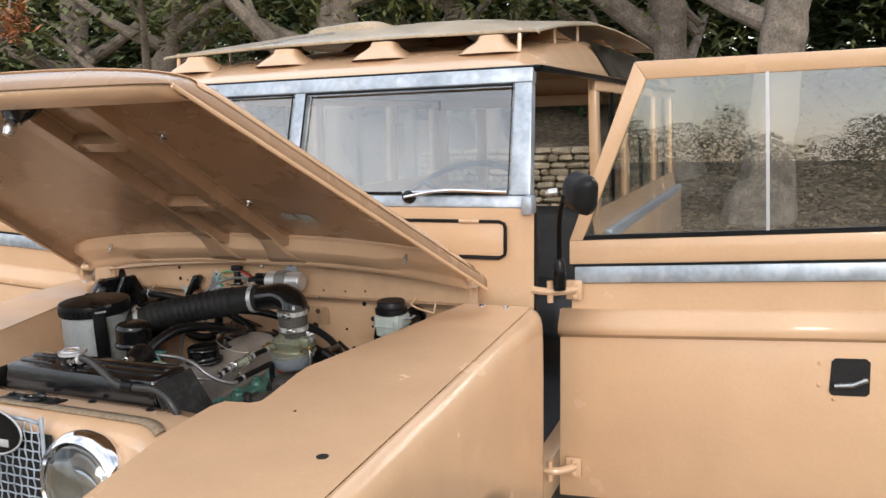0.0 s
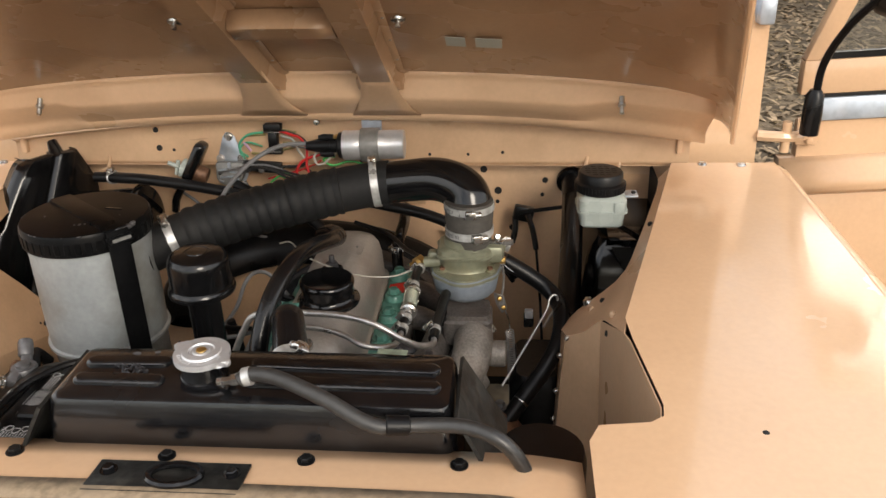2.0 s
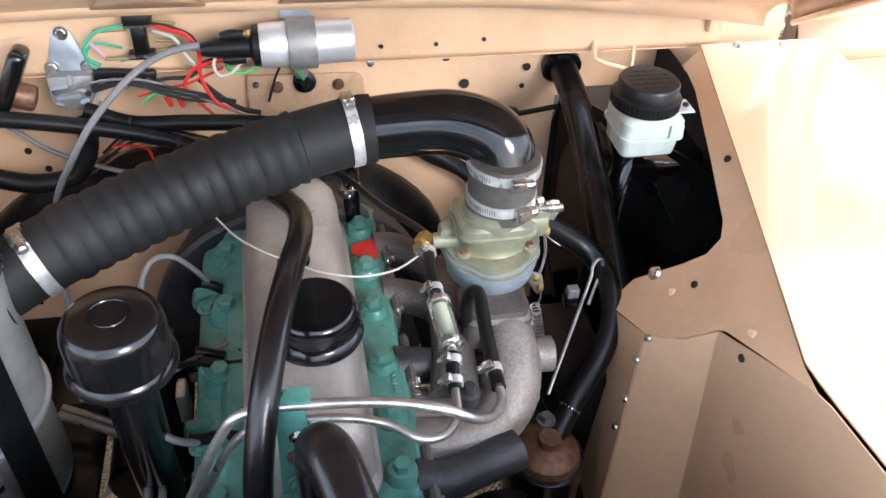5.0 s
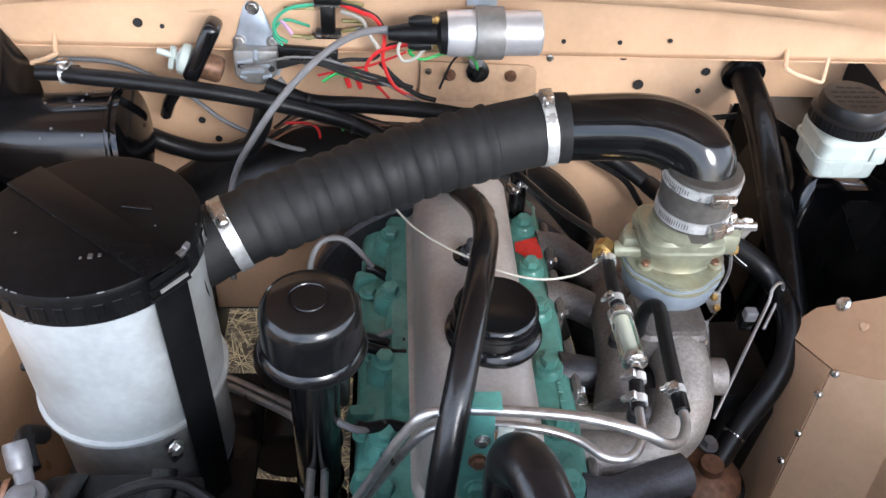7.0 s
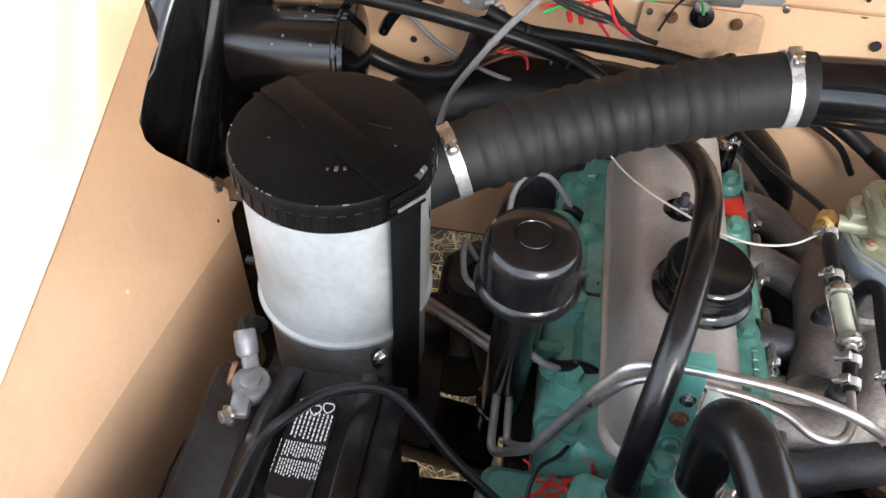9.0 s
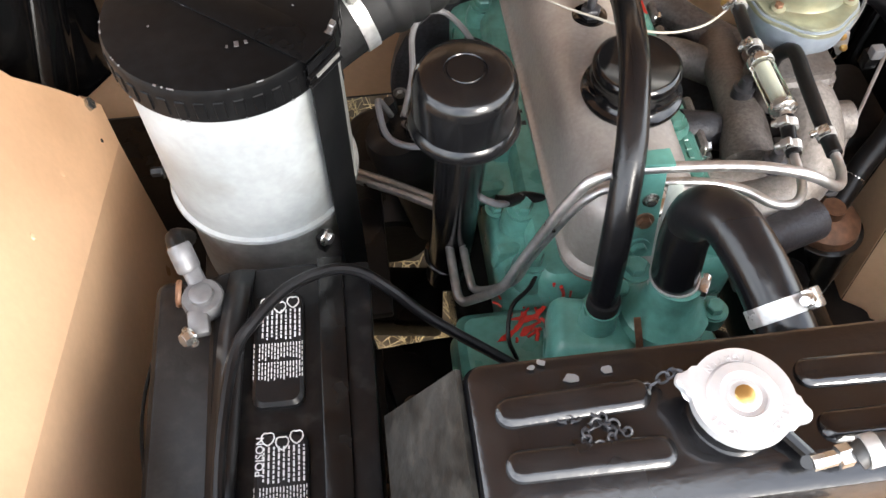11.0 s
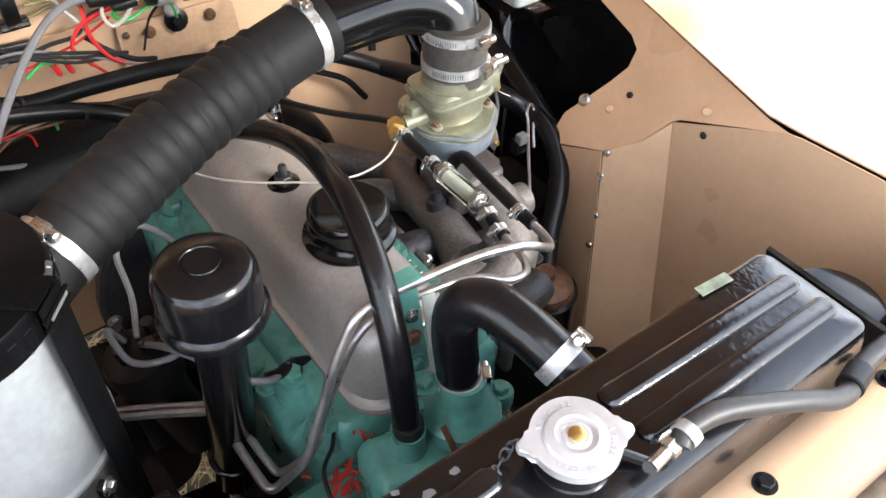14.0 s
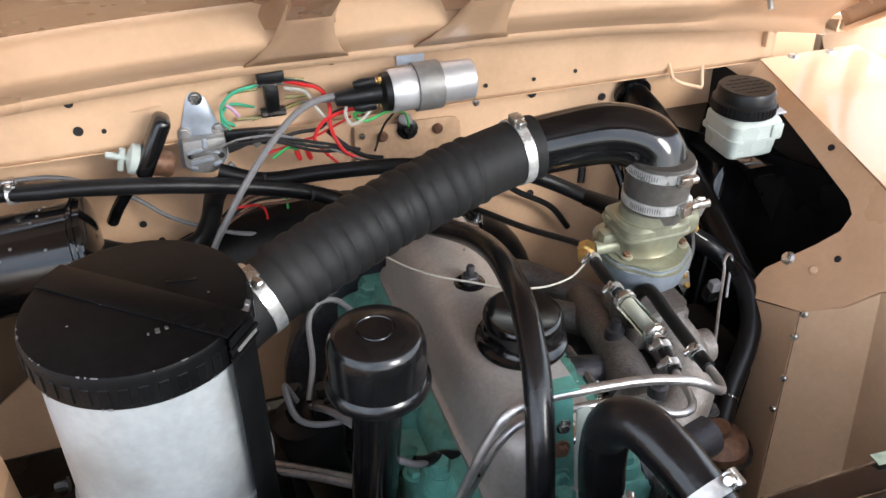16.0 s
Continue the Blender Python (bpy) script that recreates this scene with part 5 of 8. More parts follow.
# ---- engine bay ----
def up_at(x, y, z):
    """An upright pose at a place of the leaning frame."""
    return Matrix.Translation(L(x, y, z))


ENG = LEVEL @ pose(0.035, -0.38, 0.897, 5.2)


def en(x, y, dz=0.0):
    """A place on the engine: across and along as in the bay, dz above the head face."""
    return ENG @ V((x - 0.035, y + 0.38, dz))


EUP = ENG.to_3x3() @ V((0, 0, 1))
engine = thing("engine", L(0.02, -0.38, 0.45), "green four-cylinder petrol engine with grey rocker cover", "engine")


def build_engine():
    # block and head
    under("cylinder_block", stack([(0.01, -0.40), (0.0, -0.38), (0.0, -0.075), (0.006, -0.07)], (0.100, 0.245), 0.02, ENG @ pose(0.008, 0.015, 0)), GREEN, engine, "green-enamelled cylinder block")
    head = under("cylinder_head", stack([(0.0, -0.068), (0.0, -0.012), (0.004, -0.004), (0.008, 0.0)], (0.103, 0.238), 0.018, ENG @ pose(0.010, 0.015, 0)), GREEN, engine, "green-enamelled cylinder head")
    for i, y in enumerate((-0.195, -0.275, -0.345, -0.43, -0.505, -0.575)):
        under("boss", lathe([(0.018, -0.002), (0.017, 0.006), (0.014, 0.010), (0, 0.010)], en(0.121, y), EUP, 20), GREEN, head)
        hexbolt(en(0.121, y, 0.010), EUP, 0.0095, 0.011, GREEN, head)
    for y in (-0.21, -0.31, -0.415, -0.514, -0.575):
        under("lobe", lathe([(0.020, -0.11), (0.0215, -0.03), (0.0205, -0.014), (0.017, -0.006), (0.016, -0.003), (0, -0.002)], en(-0.052 - 0.006 * (y < -0.4), y), EUP, 20), GREEN, head)
        hexbolt(en(-0.052 - 0.006 * (y < -0.4), y, -0.002), EUP, 0.0105, 0.012, GREEN, head)
    under("side_ledge", stack([(0.006, -0.11), (0.0, -0.10), (0.0, -0.045), (0.004, -0.034), (0.012, -0.028), (0.026, -0.022)], (0.046, 0.226), 0.03, ENG @ pose(-0.078, 0.005, 0), 8), GREEN, head)
    for y, x in ((-0.26, -0.078), (-0.36, -0.072), (-0.465, -0.080), (-0.545, -0.072)):
        under("side_rib", block((0.040, 0.016, 0.030), ENG @ pose(x - 0.035, y + 0.38, -0.036, 0, 12, 9), 0.006), GREEN, head)
        hexbolt(en(x, y - 0.03, -0.024), EUP, 0.0085, 0.009, GREEN, head)
    # raised casting letters become small bars
    for k in range(7):
        under("cast_mark", block((0.006, 0.009, 0.002), ENG @ pose(0.096, -0.065 - 0.012 * k, 0.001), 0.0008, 1), GREEN, head)
    under("red_overspray", plate([en(0.1075, -0.224, 0.0014), en(0.139, -0.212, 0.0014), en(0.1405, -0.252, 0.0014), en(0.124, -0.256, 0.0014), en(0.1065, -0.240, 0.0014)][::-1], 0.0006), RED, head, "patch of red paint")
    # rocker cover
    rc = under("rocker_cover", stack([(-0.004, 0.0), (-0.004, 0.006), (0.0, 0.008), (0.003, 0.012), (0.006, 0.055), (0.010, 0.074), (0.018, 0.087), (0.030, 0.095), (0.046, 0.098)], (0.063, 0.219), 0.035, ENG @ pose(0, -0.005, 0.001), 10), CAST, engine, "grey cast-aluminium rocker cover")
    under("gasket", stack([(0.0, -0.001), (0.0, 0.0022)], (0.0668, 0.2232), 0.038, ENG @ pose(0, -0.005, 0), 10), RED, rc, "red gasket edge")
    for y in (-0.352, -0.585):
        base = en(0.033, y, 0.097)
        nut = under("washer", lathe([(0.0185, -0.004), (0.0185, 0.0015), (0.0165, 0.003), (0.0125, 0.0035), (0, 0.0035)], base, EUP, 28), BLACK if y > -0.5 else STEEL, rc, "black cup washer")
        under("nut", lathe([(0.0105, 0.0025), (0.0105, 0.0115), (0.009, 0.013), (0, 0.013)], base, EUP, 6), DARK_IRON if y > -0.5 else STEEL, nut)
        under("stud", lathe([(0.0048, 0.012), (0.0048, 0.024), (0.0038, 0.0255), (0, 0.0255)], base, EUP, 14), DARK_IRON if y > -0.5 else STEEL, nut)
    under("label_plate", plate([en(0.045, -0.295, 0.0985), en(0.072, -0.295, 0.0965), en(0.072, -0.262, 0.0965), en(0.045, -0.262, 0.0985)], 0.001), CAST, rc)
    for q in ((0.05, -0.29, 0.099), (0.06, -0.268, 0.0985)):
        screw(en(*q), EUP, 0.002, SILVER_OLD, rc, "rivet")
    # oil filler cap on the rocker cover
    c = L(0.049, -0.468, 0.982)
    cap = under("oil_cap", lathe([(0.030, -0.012), (0.030, 0.002), (0.044, 0.003), (0.0475, 0.005), (0.0485, 0.008), (0.0475, 0.011), (0.0440, 0.0135), (0.0405, 0.017), (0.0396, 0.022), (0.0400, 0.031), (0.0414, 0.035), (0.0416, 0.039), (0.0402, 0.0428), (0.0375, 0.0448), (0.0355, 0.0440), (0, 0.0442)], c, (0, 0, 1), 56), BLACK, rc, "gloss black breather cap")
    # front end: thermostat housing, water neck, timing cover
    under("thermostat_housing", stack([(-0.004, -0.11), (0.0, -0.10), (0.0, -0.048), (0.004, -0.036), (0.010, -0.028), (0.016, -0.025)], (0.043, 0.036), 0.012, ENG @ pose(-0.050, -0.277, 0.036, 0, 0, -12), 3), GREEN, engine, "green thermostat housing")
    under("housing_front", stack([(-0.003, -0.10), (0.0, -0.07), (0.004, -0.054), (0.012, -0.047)], (0.026, 0.022), 0.008, ENG @ pose(-0.044, -0.312, 0.022, 8, 0, -16), 3), GREEN, engine)
    under("core_plug", lathe([(0.010, -0.004), (0.010, 0.0015), (0.007, 0.003), (0.005, 0.001), (0, 0.001)], ENG @ V((-0.012, -0.318, -0.034)), (0.35, -0.8, 0.5), 18), RUST, engine, "rusty round core plug")
    for a, b, c in (((0.006, -0.668, 0.935), (0.020, -0.688, 0.918), (0.024, -0.700, 0.890)), ((0.018, -0.650, 0.945), (0.034, -0.668, 0.922), (0.050, -0.676, 0.905))):
        under("drip_stain", sweep(bmesh.new(), spline([V(a), V(b), V(c)], 4), 0.0011, 5), RUST, engine)
    under("housing_step", stack([(-0.003, -0.12), (0.0, -0.11), (0.002, -0.07), (0.01, -0.062)], (0.05, 0.04), 0.016, ENG @ pose(-0.125, -0.255, 0.01), 6), GREEN, engine)
    under("timing_cover", stack([(-0.003, -0.35), (0.0, -0.33), (0.004, -0.10), (0.01, -0.09)], (0.125, 0.05), 0.03, ENG @ pose(-0.02, -0.275, 0), 6), GREEN, engine)
    under("bypass_neck", lathe([(0.021, -0.05), (0.018, -0.02), (0.0165, 0.0), (0.0165, 0.014), (0, 0.014)], L(-0.014, -0.655, 0.898), (0, 0.02, 1), 24), GREEN, engine)
    flange = under("water_neck", lathe([(0.040, -0.045), (0.040, -0.028), (0.034, -0.022), (0.026, -0.008), (0.0235, 0.01), (0.0235, 0.02), (0, 0.02)], L(0.046, -0.657, 0.925), (0.0, 0.03, 1), 32), GREEN, engine, "green water outlet neck")
    for dx, dy in ((0.042, -0.008), (-0.036, 0.022)):
        under("ear", lathe([(0.014, -0.042), (0.014, -0.026), (0, -0.026)], L(0.046 + dx, -0.657 + dy, 0.923), (0, 0.03, 1), 18), GREEN, flange)
        hexbolt(L(0.046 + dx, -0.657 + dy, 0.898), (0, 0.03, 1), 0.008, 0.009, GREEN, flange)
    hexbolt(L(0.013, -0.645, 0.945), (0, 0, 1), 0.0095, 0.010, GREEN, engine)
    under("drip_stain", plate([L(0.010, -0.672, 0.912), L(0.016, -0.672, 0.912), L(0.020, -0.696, 0.876), L(0.013, -0.696, 0.876)], 0.001), RUST, engine)
    # splashes of red paint on the thermostat casting and head
    for a, b, w in ((( -0.0415, -0.6170, 0.9150), (-0.0440, -0.6165, 0.8900), 0.003), ((-0.0345, -0.6188, 0.9110), (-0.0300, -0.6188, 0.8800), 0.004), ((-0.0235, -0.6188, 0.9000), (-0.0260, -0.6188, 0.8800), 0.0025),
                    ((-0.0540, -0.6330, 0.8695), (-0.0700, -0.6395, 0.8695), 0.003), ((-0.0620, -0.6255, 0.8695), (-0.0840, -0.6270, 0.8695), 0.0025), ((-0.0560, -0.6410, 0.8695), (-0.0690, -0.6480, 0.8695), 0.003), ((-0.0700, -0.6190, 0.8695), (-0.0760, -0.6330, 0.8695), 0.002), ((-0.0628, -0.6480, 0.8860), (-0.0622, -0.6560, 0.8760), 0.004)):
        under("red_streak", sweep(bmesh.new(), [V(a), (V(a) + V(b)) / 2 + V((0.002, 0.001, 0)), V(b)], w * 0.5, 6), RED, engine, "streak of red paint")
    rnd = random.Random(17)
    for k in range(16):
        a = V((rnd.uniform(-0.092, -0.050), rnd.uniform(-0.648, -0.600), 0.8697))
        b = a + V((rnd.uniform(-0.014, 0.004), rnd.uniform(-0.012, 0.008), 0))
        under("red_streak", sweep(bmesh.new(), [a, a.lerp(b, 0.5) + V((0.001, 0.001, 0)), b], rnd.uniform(0.0008, 0.0022), 6), RED, engine, "streak of red paint")
    for k in range(9):
        c = V((-0.088 + 0.0062 * k + rnd.uniform(-0.003, 0.003), -0.646 + 0.0040 * k + rnd.uniform(-0.007, 0.004), 0.8698))
        ln, w, t0 = rnd.uniform(0.007, 0.013), rnd.uniform(0.0018, 0.0042), rnd.uniform(0.35, 0.75)
        splash = [(ln * math.cos(t) * rnd.uniform(0.6, 1.1), w * math.sin(t) * rnd.uniform(0.5, 1.2)) for t in [2 * math.pi * q / 9 for q in range(9)]]
        under("red_splash", prism(splash, 0.0006 + 0.0001 * k, Matrix.Translation(c) @ pose(0, 0, 0, 0, 0, math.degrees(t0))), RED, engine, "splash of red paint")
    # pipe bracket
    br = under("pipe_bracket", plate([L(0.008, -0.609, 1.030), L(0.033, -0.611, 1.030), L(0.037, -0.619, 0.930), L(0.006, -0.617, 0.930)], 0.003, 0.001), GREEN, engine, "green pipe bracket with rusty bolt")
    under("bracket_foot", plate([L(0.006, -0.611, 1.0405), L(0.038, -0.614, 1.0410), L(0.038, -0.596, 1.0410), L(0.006, -0.596, 1.0405)], 0.003), GREEN, br)
    hexbolt(L(0.024, -0.6155, 1.002), (0, -1, 0.1), 0.0050, 0.005, STEEL, br)
    hexbolt(L(0.022, -0.6175, 0.978), (0, -1, 0.1), 0.0062, 0.006, RUST, br)
    hexbolt(L(0.022, -0.6200, 0.945), (0, -1, 0.1), 0.0072, 0.007, GREEN, br)
    under("white_tag", plate([L(0.036, -0.614, 1.018), L(0.049, -0.615, 1.018), L(0.050, -0.620, 0.955), L(0.037, -0.620, 0.955)], 0.0015), PLASTIC_WHITE, br, "pale plate beside the bracket")
    screw(L(0.010, -0.602, 1.043), (0, 0, 1), 0.0055, DARK, br, "grommet")


build_engine()


def manifolds():
    m = thing("intake_manifold", en(0.15, -0.38), "grey-brown cast manifold bolted to the engine", "manifold")
    bm = tube(Ls((0.262, -0.33, 0.905), (0.268, -0.40, 0.905), (0.268, -0.455, 0.895), (0.255, -0.49, 0.872), (0.225, -0.507, 0.852), (0.185, -0.512, 0.846), (0.14, -0.512, 0.85)), lambda k: 0.033 - 0.006 * k, 20)
    under("plenum", bm, CAST_ROUGH, m, "rough cast plenum")
    # the two front runners are darker: shadow beside the plenum put into their colour
    for y, e in ((-0.215, -0.29), (-0.305, -0.34), (-0.42, -0.43), (-0.575, -0.54)):
        under("runner", tube([en(0.135, y, -0.018), en(0.17, y, -0.022), en(0.21, (y + e) / 2, -0.03), en(0.25, e, -0.035)], lambda k: 0.025 - 0.004 * math.sin(k * 3.1), 16), EXHAUST if y > -0.4 else DARK_IRON, m)
        f = under("flange", block((0.012, 0.075, 0.05), ENG @ pose(0.116, y + 0.38, -0.026), 0.006), EXHAUST, m, "dark brown manifold flange")
        hexbolt(en(0.152, y - 0.03, -0.012), (1, 0, 0.1), 0.0065, 0.009, STEEL, f)
    under("carburettor_foot", stack([(0.0, -0.05), (0.0, -0.012), (0.004, -0.008), (0.004, 0.0)], (0.04, 0.034), 0.014, up_at(0.258, -0.392, 0.945)), EXHAUST, m)
    for dx in (-0.034, 0.034):
        hexbolt(L(0.262 + dx, -0.405, 0.912), (0, 0, 1), 0.006, 0.008, STEEL, m)
    under("heater_boss", lathe([(0.021, 0), (0.021, 0.05), (0.017, 0.052), (0, 0.052)], L(0.27, -0.432, 0.885), (1, -0.05, 0.0), 20), CAST_ROUGH, m)
    for y in (-0.40, -0.50):
        p = en(0.205, y, 0.018)
        under("stud", lathe([(0.012, -0.01), (0.012, 0.004), (0.008, 0.006), (0.006, 0.016), (0, 0.017)], p, (0, 0, 1), 12), DARK_IRON, m)
    bm = tube([en(0.21, -0.20, -0.085), en(0.222, -0.36, -0.093), en(0.222, -0.48, -0.10)], 0.034, 16)
    under("exhaust_log", bm, DARK_IRON, m, "dark exhaust manifold")
    under("branch", tube(Ls((0.128, -0.474, 0.832), (0.165, -0.474, 0.836), (0.205, -0.476, 0.842), (0.245, -0.482, 0.850), (0.264, -0.460, 0.866)), lambda k: 0.038 - 0.005 * math.sin(k * 3.1), 22), CAST_ROUGH, m, "pale rough cast branch")
    under("branch", tube(Ls((0.225, -0.28, 0.878), (0.214, -0.33, 0.884), (0.210, -0.38, 0.884), (0.204, -0.43, 0.880), (0.196, -0.475, 0.872)), lambda k: 0.0225 + 0.007 * k * k, 18), EXHAUST, m)
    for x, y, z in ((0.158, -0.453, 0.866), (0.245, -0.498, 0.884)):
        hexbolt(L(x, y, z), (0.1, -0.1, 1), 0.005, 0.006, STEEL, m)
    return m


manifolds()


def carburettor():
    c = thing("carburettor", L(0.255, -0.385, 0.94), "yellow-zinc single carburettor with blue-grey bowl", "carburettor")

    def at(z):
        return L(0.254, -0.361 + (1.05 - z) * -0.082, z)
    under("float_bowl", lathe([(0.030, 0), (0.043, 0.004), (0.050, 0.012), (0.0535, 0.030), (0.0545, 0.038), (0, 0.038)], at(0.962), (0, 0, 1), 40), CARB_BOWL, c, "blue-grey float bowl")
    lid = []
    for k in range(60):
        a = 2 * math.pi * k / 60
        r = 0.0575 + 0.0055 * max(0, math.cos(2.5 * a + 0.9)) ** 3 + 0.0012 * math.sin(9 * a)
        lid.append((r * math.cos(a), r * math.sin(a)))
    top = under("bowl_lid", prism(lid, 0.0045, Matrix.Translation(at(0.9995)), 0.0014), CARB, c, "wavy-edged yellow zinc lid")
    under("lid_rib", prism([(x * 0.95, y * 0.95) for x, y in lid], 0.0035, Matrix.Translation(at(1.0052)), 0.0012), CARB, top)
    under("gasket", prism([(x * 0.985, y * 0.985) for x, y in lid], 0.0016, Matrix.Translation(at(1.0038))), CARB_BOWL, top)
    for dx, dy, sunk in ((-0.036, -0.024, RUST), (0.040, -0.022, RUST), (0.048, 0.022, DARK), (-0.046, 0.020, DARK)):
        q = at(1.0085) + V((dx, dy, 0))
        under("boss", lathe([(0.0082, -0.004), (0.0078, 0.003), (0.006, 0.004), (0, 0.004)], q, (0, -0.15, 1), 18), CARB, top)
        hexbolt(q + V((0, -0.0006, 0.0036)), (0, -0.15, 1), 0.0046, 0.004, sunk, top, False)
    # bell-shaped skirt rising into a squared choke housing
    shell = bmesh.new()
    rings = []
    for z, wx, wy, power in ((0.0, 0.0475, 0.0370, 1.9), (0.003, 0.0450, 0.0350, 2.0), (0.009, 0.0425, 0.0345, 2.4), (0.017, 0.042, 0.035, 3.4), (0.024, 0.0435, 0.036, 5.0), (0.0255, 0.0455, 0.038, 5.0), (0.029, 0.0455, 0.038, 5.0), (0.0305, 0.0435, 0.036, 5.0), (0.038, 0.043, 0.0355, 5.0), (0.041, 0.040, 0.0325, 4.0)):
        ring = []
        for k in range(56):
            a = 2 * math.pi * k / 56
            ca, sa = math.cos(a), math.sin(a)
            ring.append(shell.verts.new(at(1.008) + V((wx * math.copysign(abs(ca) ** (2 / power), ca), wy * math.copysign(abs(sa) ** (2 / power), sa), z))))
        rings.append(ring)
    for r0, r1 in zip(rings, rings[1:]):
        for k in range(56):
            shell.faces.new((r0[k], r0[(k + 1) % 56], r1[(k + 1) % 56], r1[k]))
    shell.faces.new(rings[-1])
    shell.faces.new(rings[0][::-1])
    under("choke_housing", shell, CARB, c, "squared yellow zinc choke housing")
    under("throat", lathe([(0.0365, 0.036), (0.0365, 0.044), (0.034, 0.045), (0.033, 0.055), (0, 0.055)], at(1.006), (0, 0, 1), 36), CARB, c, "yellow zinc air throat")
    under("stop_block", block((0.024, 0.034, 0.020), Matrix.Translation(at(1.030) + V((0.050, -0.004, 0))), 0.004), CARB, c)
    under("stop_block", block((0.026, 0.020, 0.016), Matrix.Translation(at(1.046) + V((0.052, -0.010, 0))), 0.004), CARB, c)
    under("side_lug", block((0.05, 0.02, 0.022), up_at(0.218, -0.366, 1.024), 0.007), CARB, c)
    under("inlet_arm", sweep(bmesh.new(), [L(0.238, -0.376, 1.020), L(0.188, -0.368, 1.014)], 0.009, 12), CARB, c)
    under("brass_union", lathe([(0.009, -0.006), (0.0115, -0.004), (0.0115, 0.008), (0.008, 0.010), (0.008, 0.018), (0, 0.018)], L(0.180, -0.364, 1.013), (-0.55, -0.7, -0.1), 6), BRASS, c, "brass fuel union")
    under("choke_body", block((0.06, 0.03, 0.03), up_at(0.285, -0.376, 1.036), 0.008), CARB, c)
    under("choke_shaft", sweep(bmesh.new(), [L(0.27, -0.372, 1.048), L(0.33, -0.38, 1.054)], 0.005, 10), STEEL, c)
    side = under("choke_lever", plate(Ls((0.312, -0.372, 1.058), (0.326, -0.374, 1.060), (0.329, -0.376, 1.050), (0.322, -0.377, 1.036), (0.312, -0.376, 1.040)), 0.003, 0.0006), PIPE, c, "dull zinc choke lever")
    hexbolt(L(0.319, -0.375, 1.052), (0.35, -1, 0.25), 0.0062, 0.006, STEEL, side)
    screw(L(0.305, -0.372, 1.060), (0.2, -1, 0.4), 0.0055, STEEL, side)
    under("clamp", block((0.009, 0.008, 0.011), up_at(0.314, -0.379, 1.023), 0.0015), BRASS, side, "brass cable clamp")
    screw(L(0.314, -0.384, 1.024), (0.1, -1, 0.2), 0.0035, BRASS, side)
    under("wire_end", tube(Ls((0.315, -0.382, 1.018), (0.322, -0.384, 1.012), (0.331, -0.387, 1.006)), 0.0006, 5), PIPE, side)
    under("link_rod", tube(Ls((0.313, -0.380, 1.018), (0.316, -0.382, 0.995), (0.314, -0.380, 0.968), (0.308, -0.378, 0.945)), 0.0019, 7), PIPE, side)
    low = under("throttle_lever", plate(Ls((0.300, -0.376, 0.966), (0.316, -0.380, 0.962), (0.322, -0.378, 0.938), (0.314, -0.376, 0.930), (0.304, -0.374, 0.946)), 0.003, 0.0006), PIPE, c, "dull zinc throttle lever")
    for q in ((0.309, -0.382, 0.957), (0.316, -0.381, 0.941)):
        screw(L(*q), (0.2, -1, 0.3), 0.0042, BRASS, low)
    under("spring_hook", tube(Ls((0.318, -0.378, 0.936), (0.324, -0.366, 0.914), (0.3265, -0.352, 0.892), (0.3268, -0.344, 0.880)), 0.0013, 6), STEEL, low)
    under("vent_stub", lathe([(0.0095, -0.01), (0.0095, 0.024), (0.0105, 0.025), (0.0105, 0.029), (0.007, 0.030), (0, 0.030)], L(0.218, -0.352, 1.016), (0, 0, 1), 14), CARB, c)


carburettor()


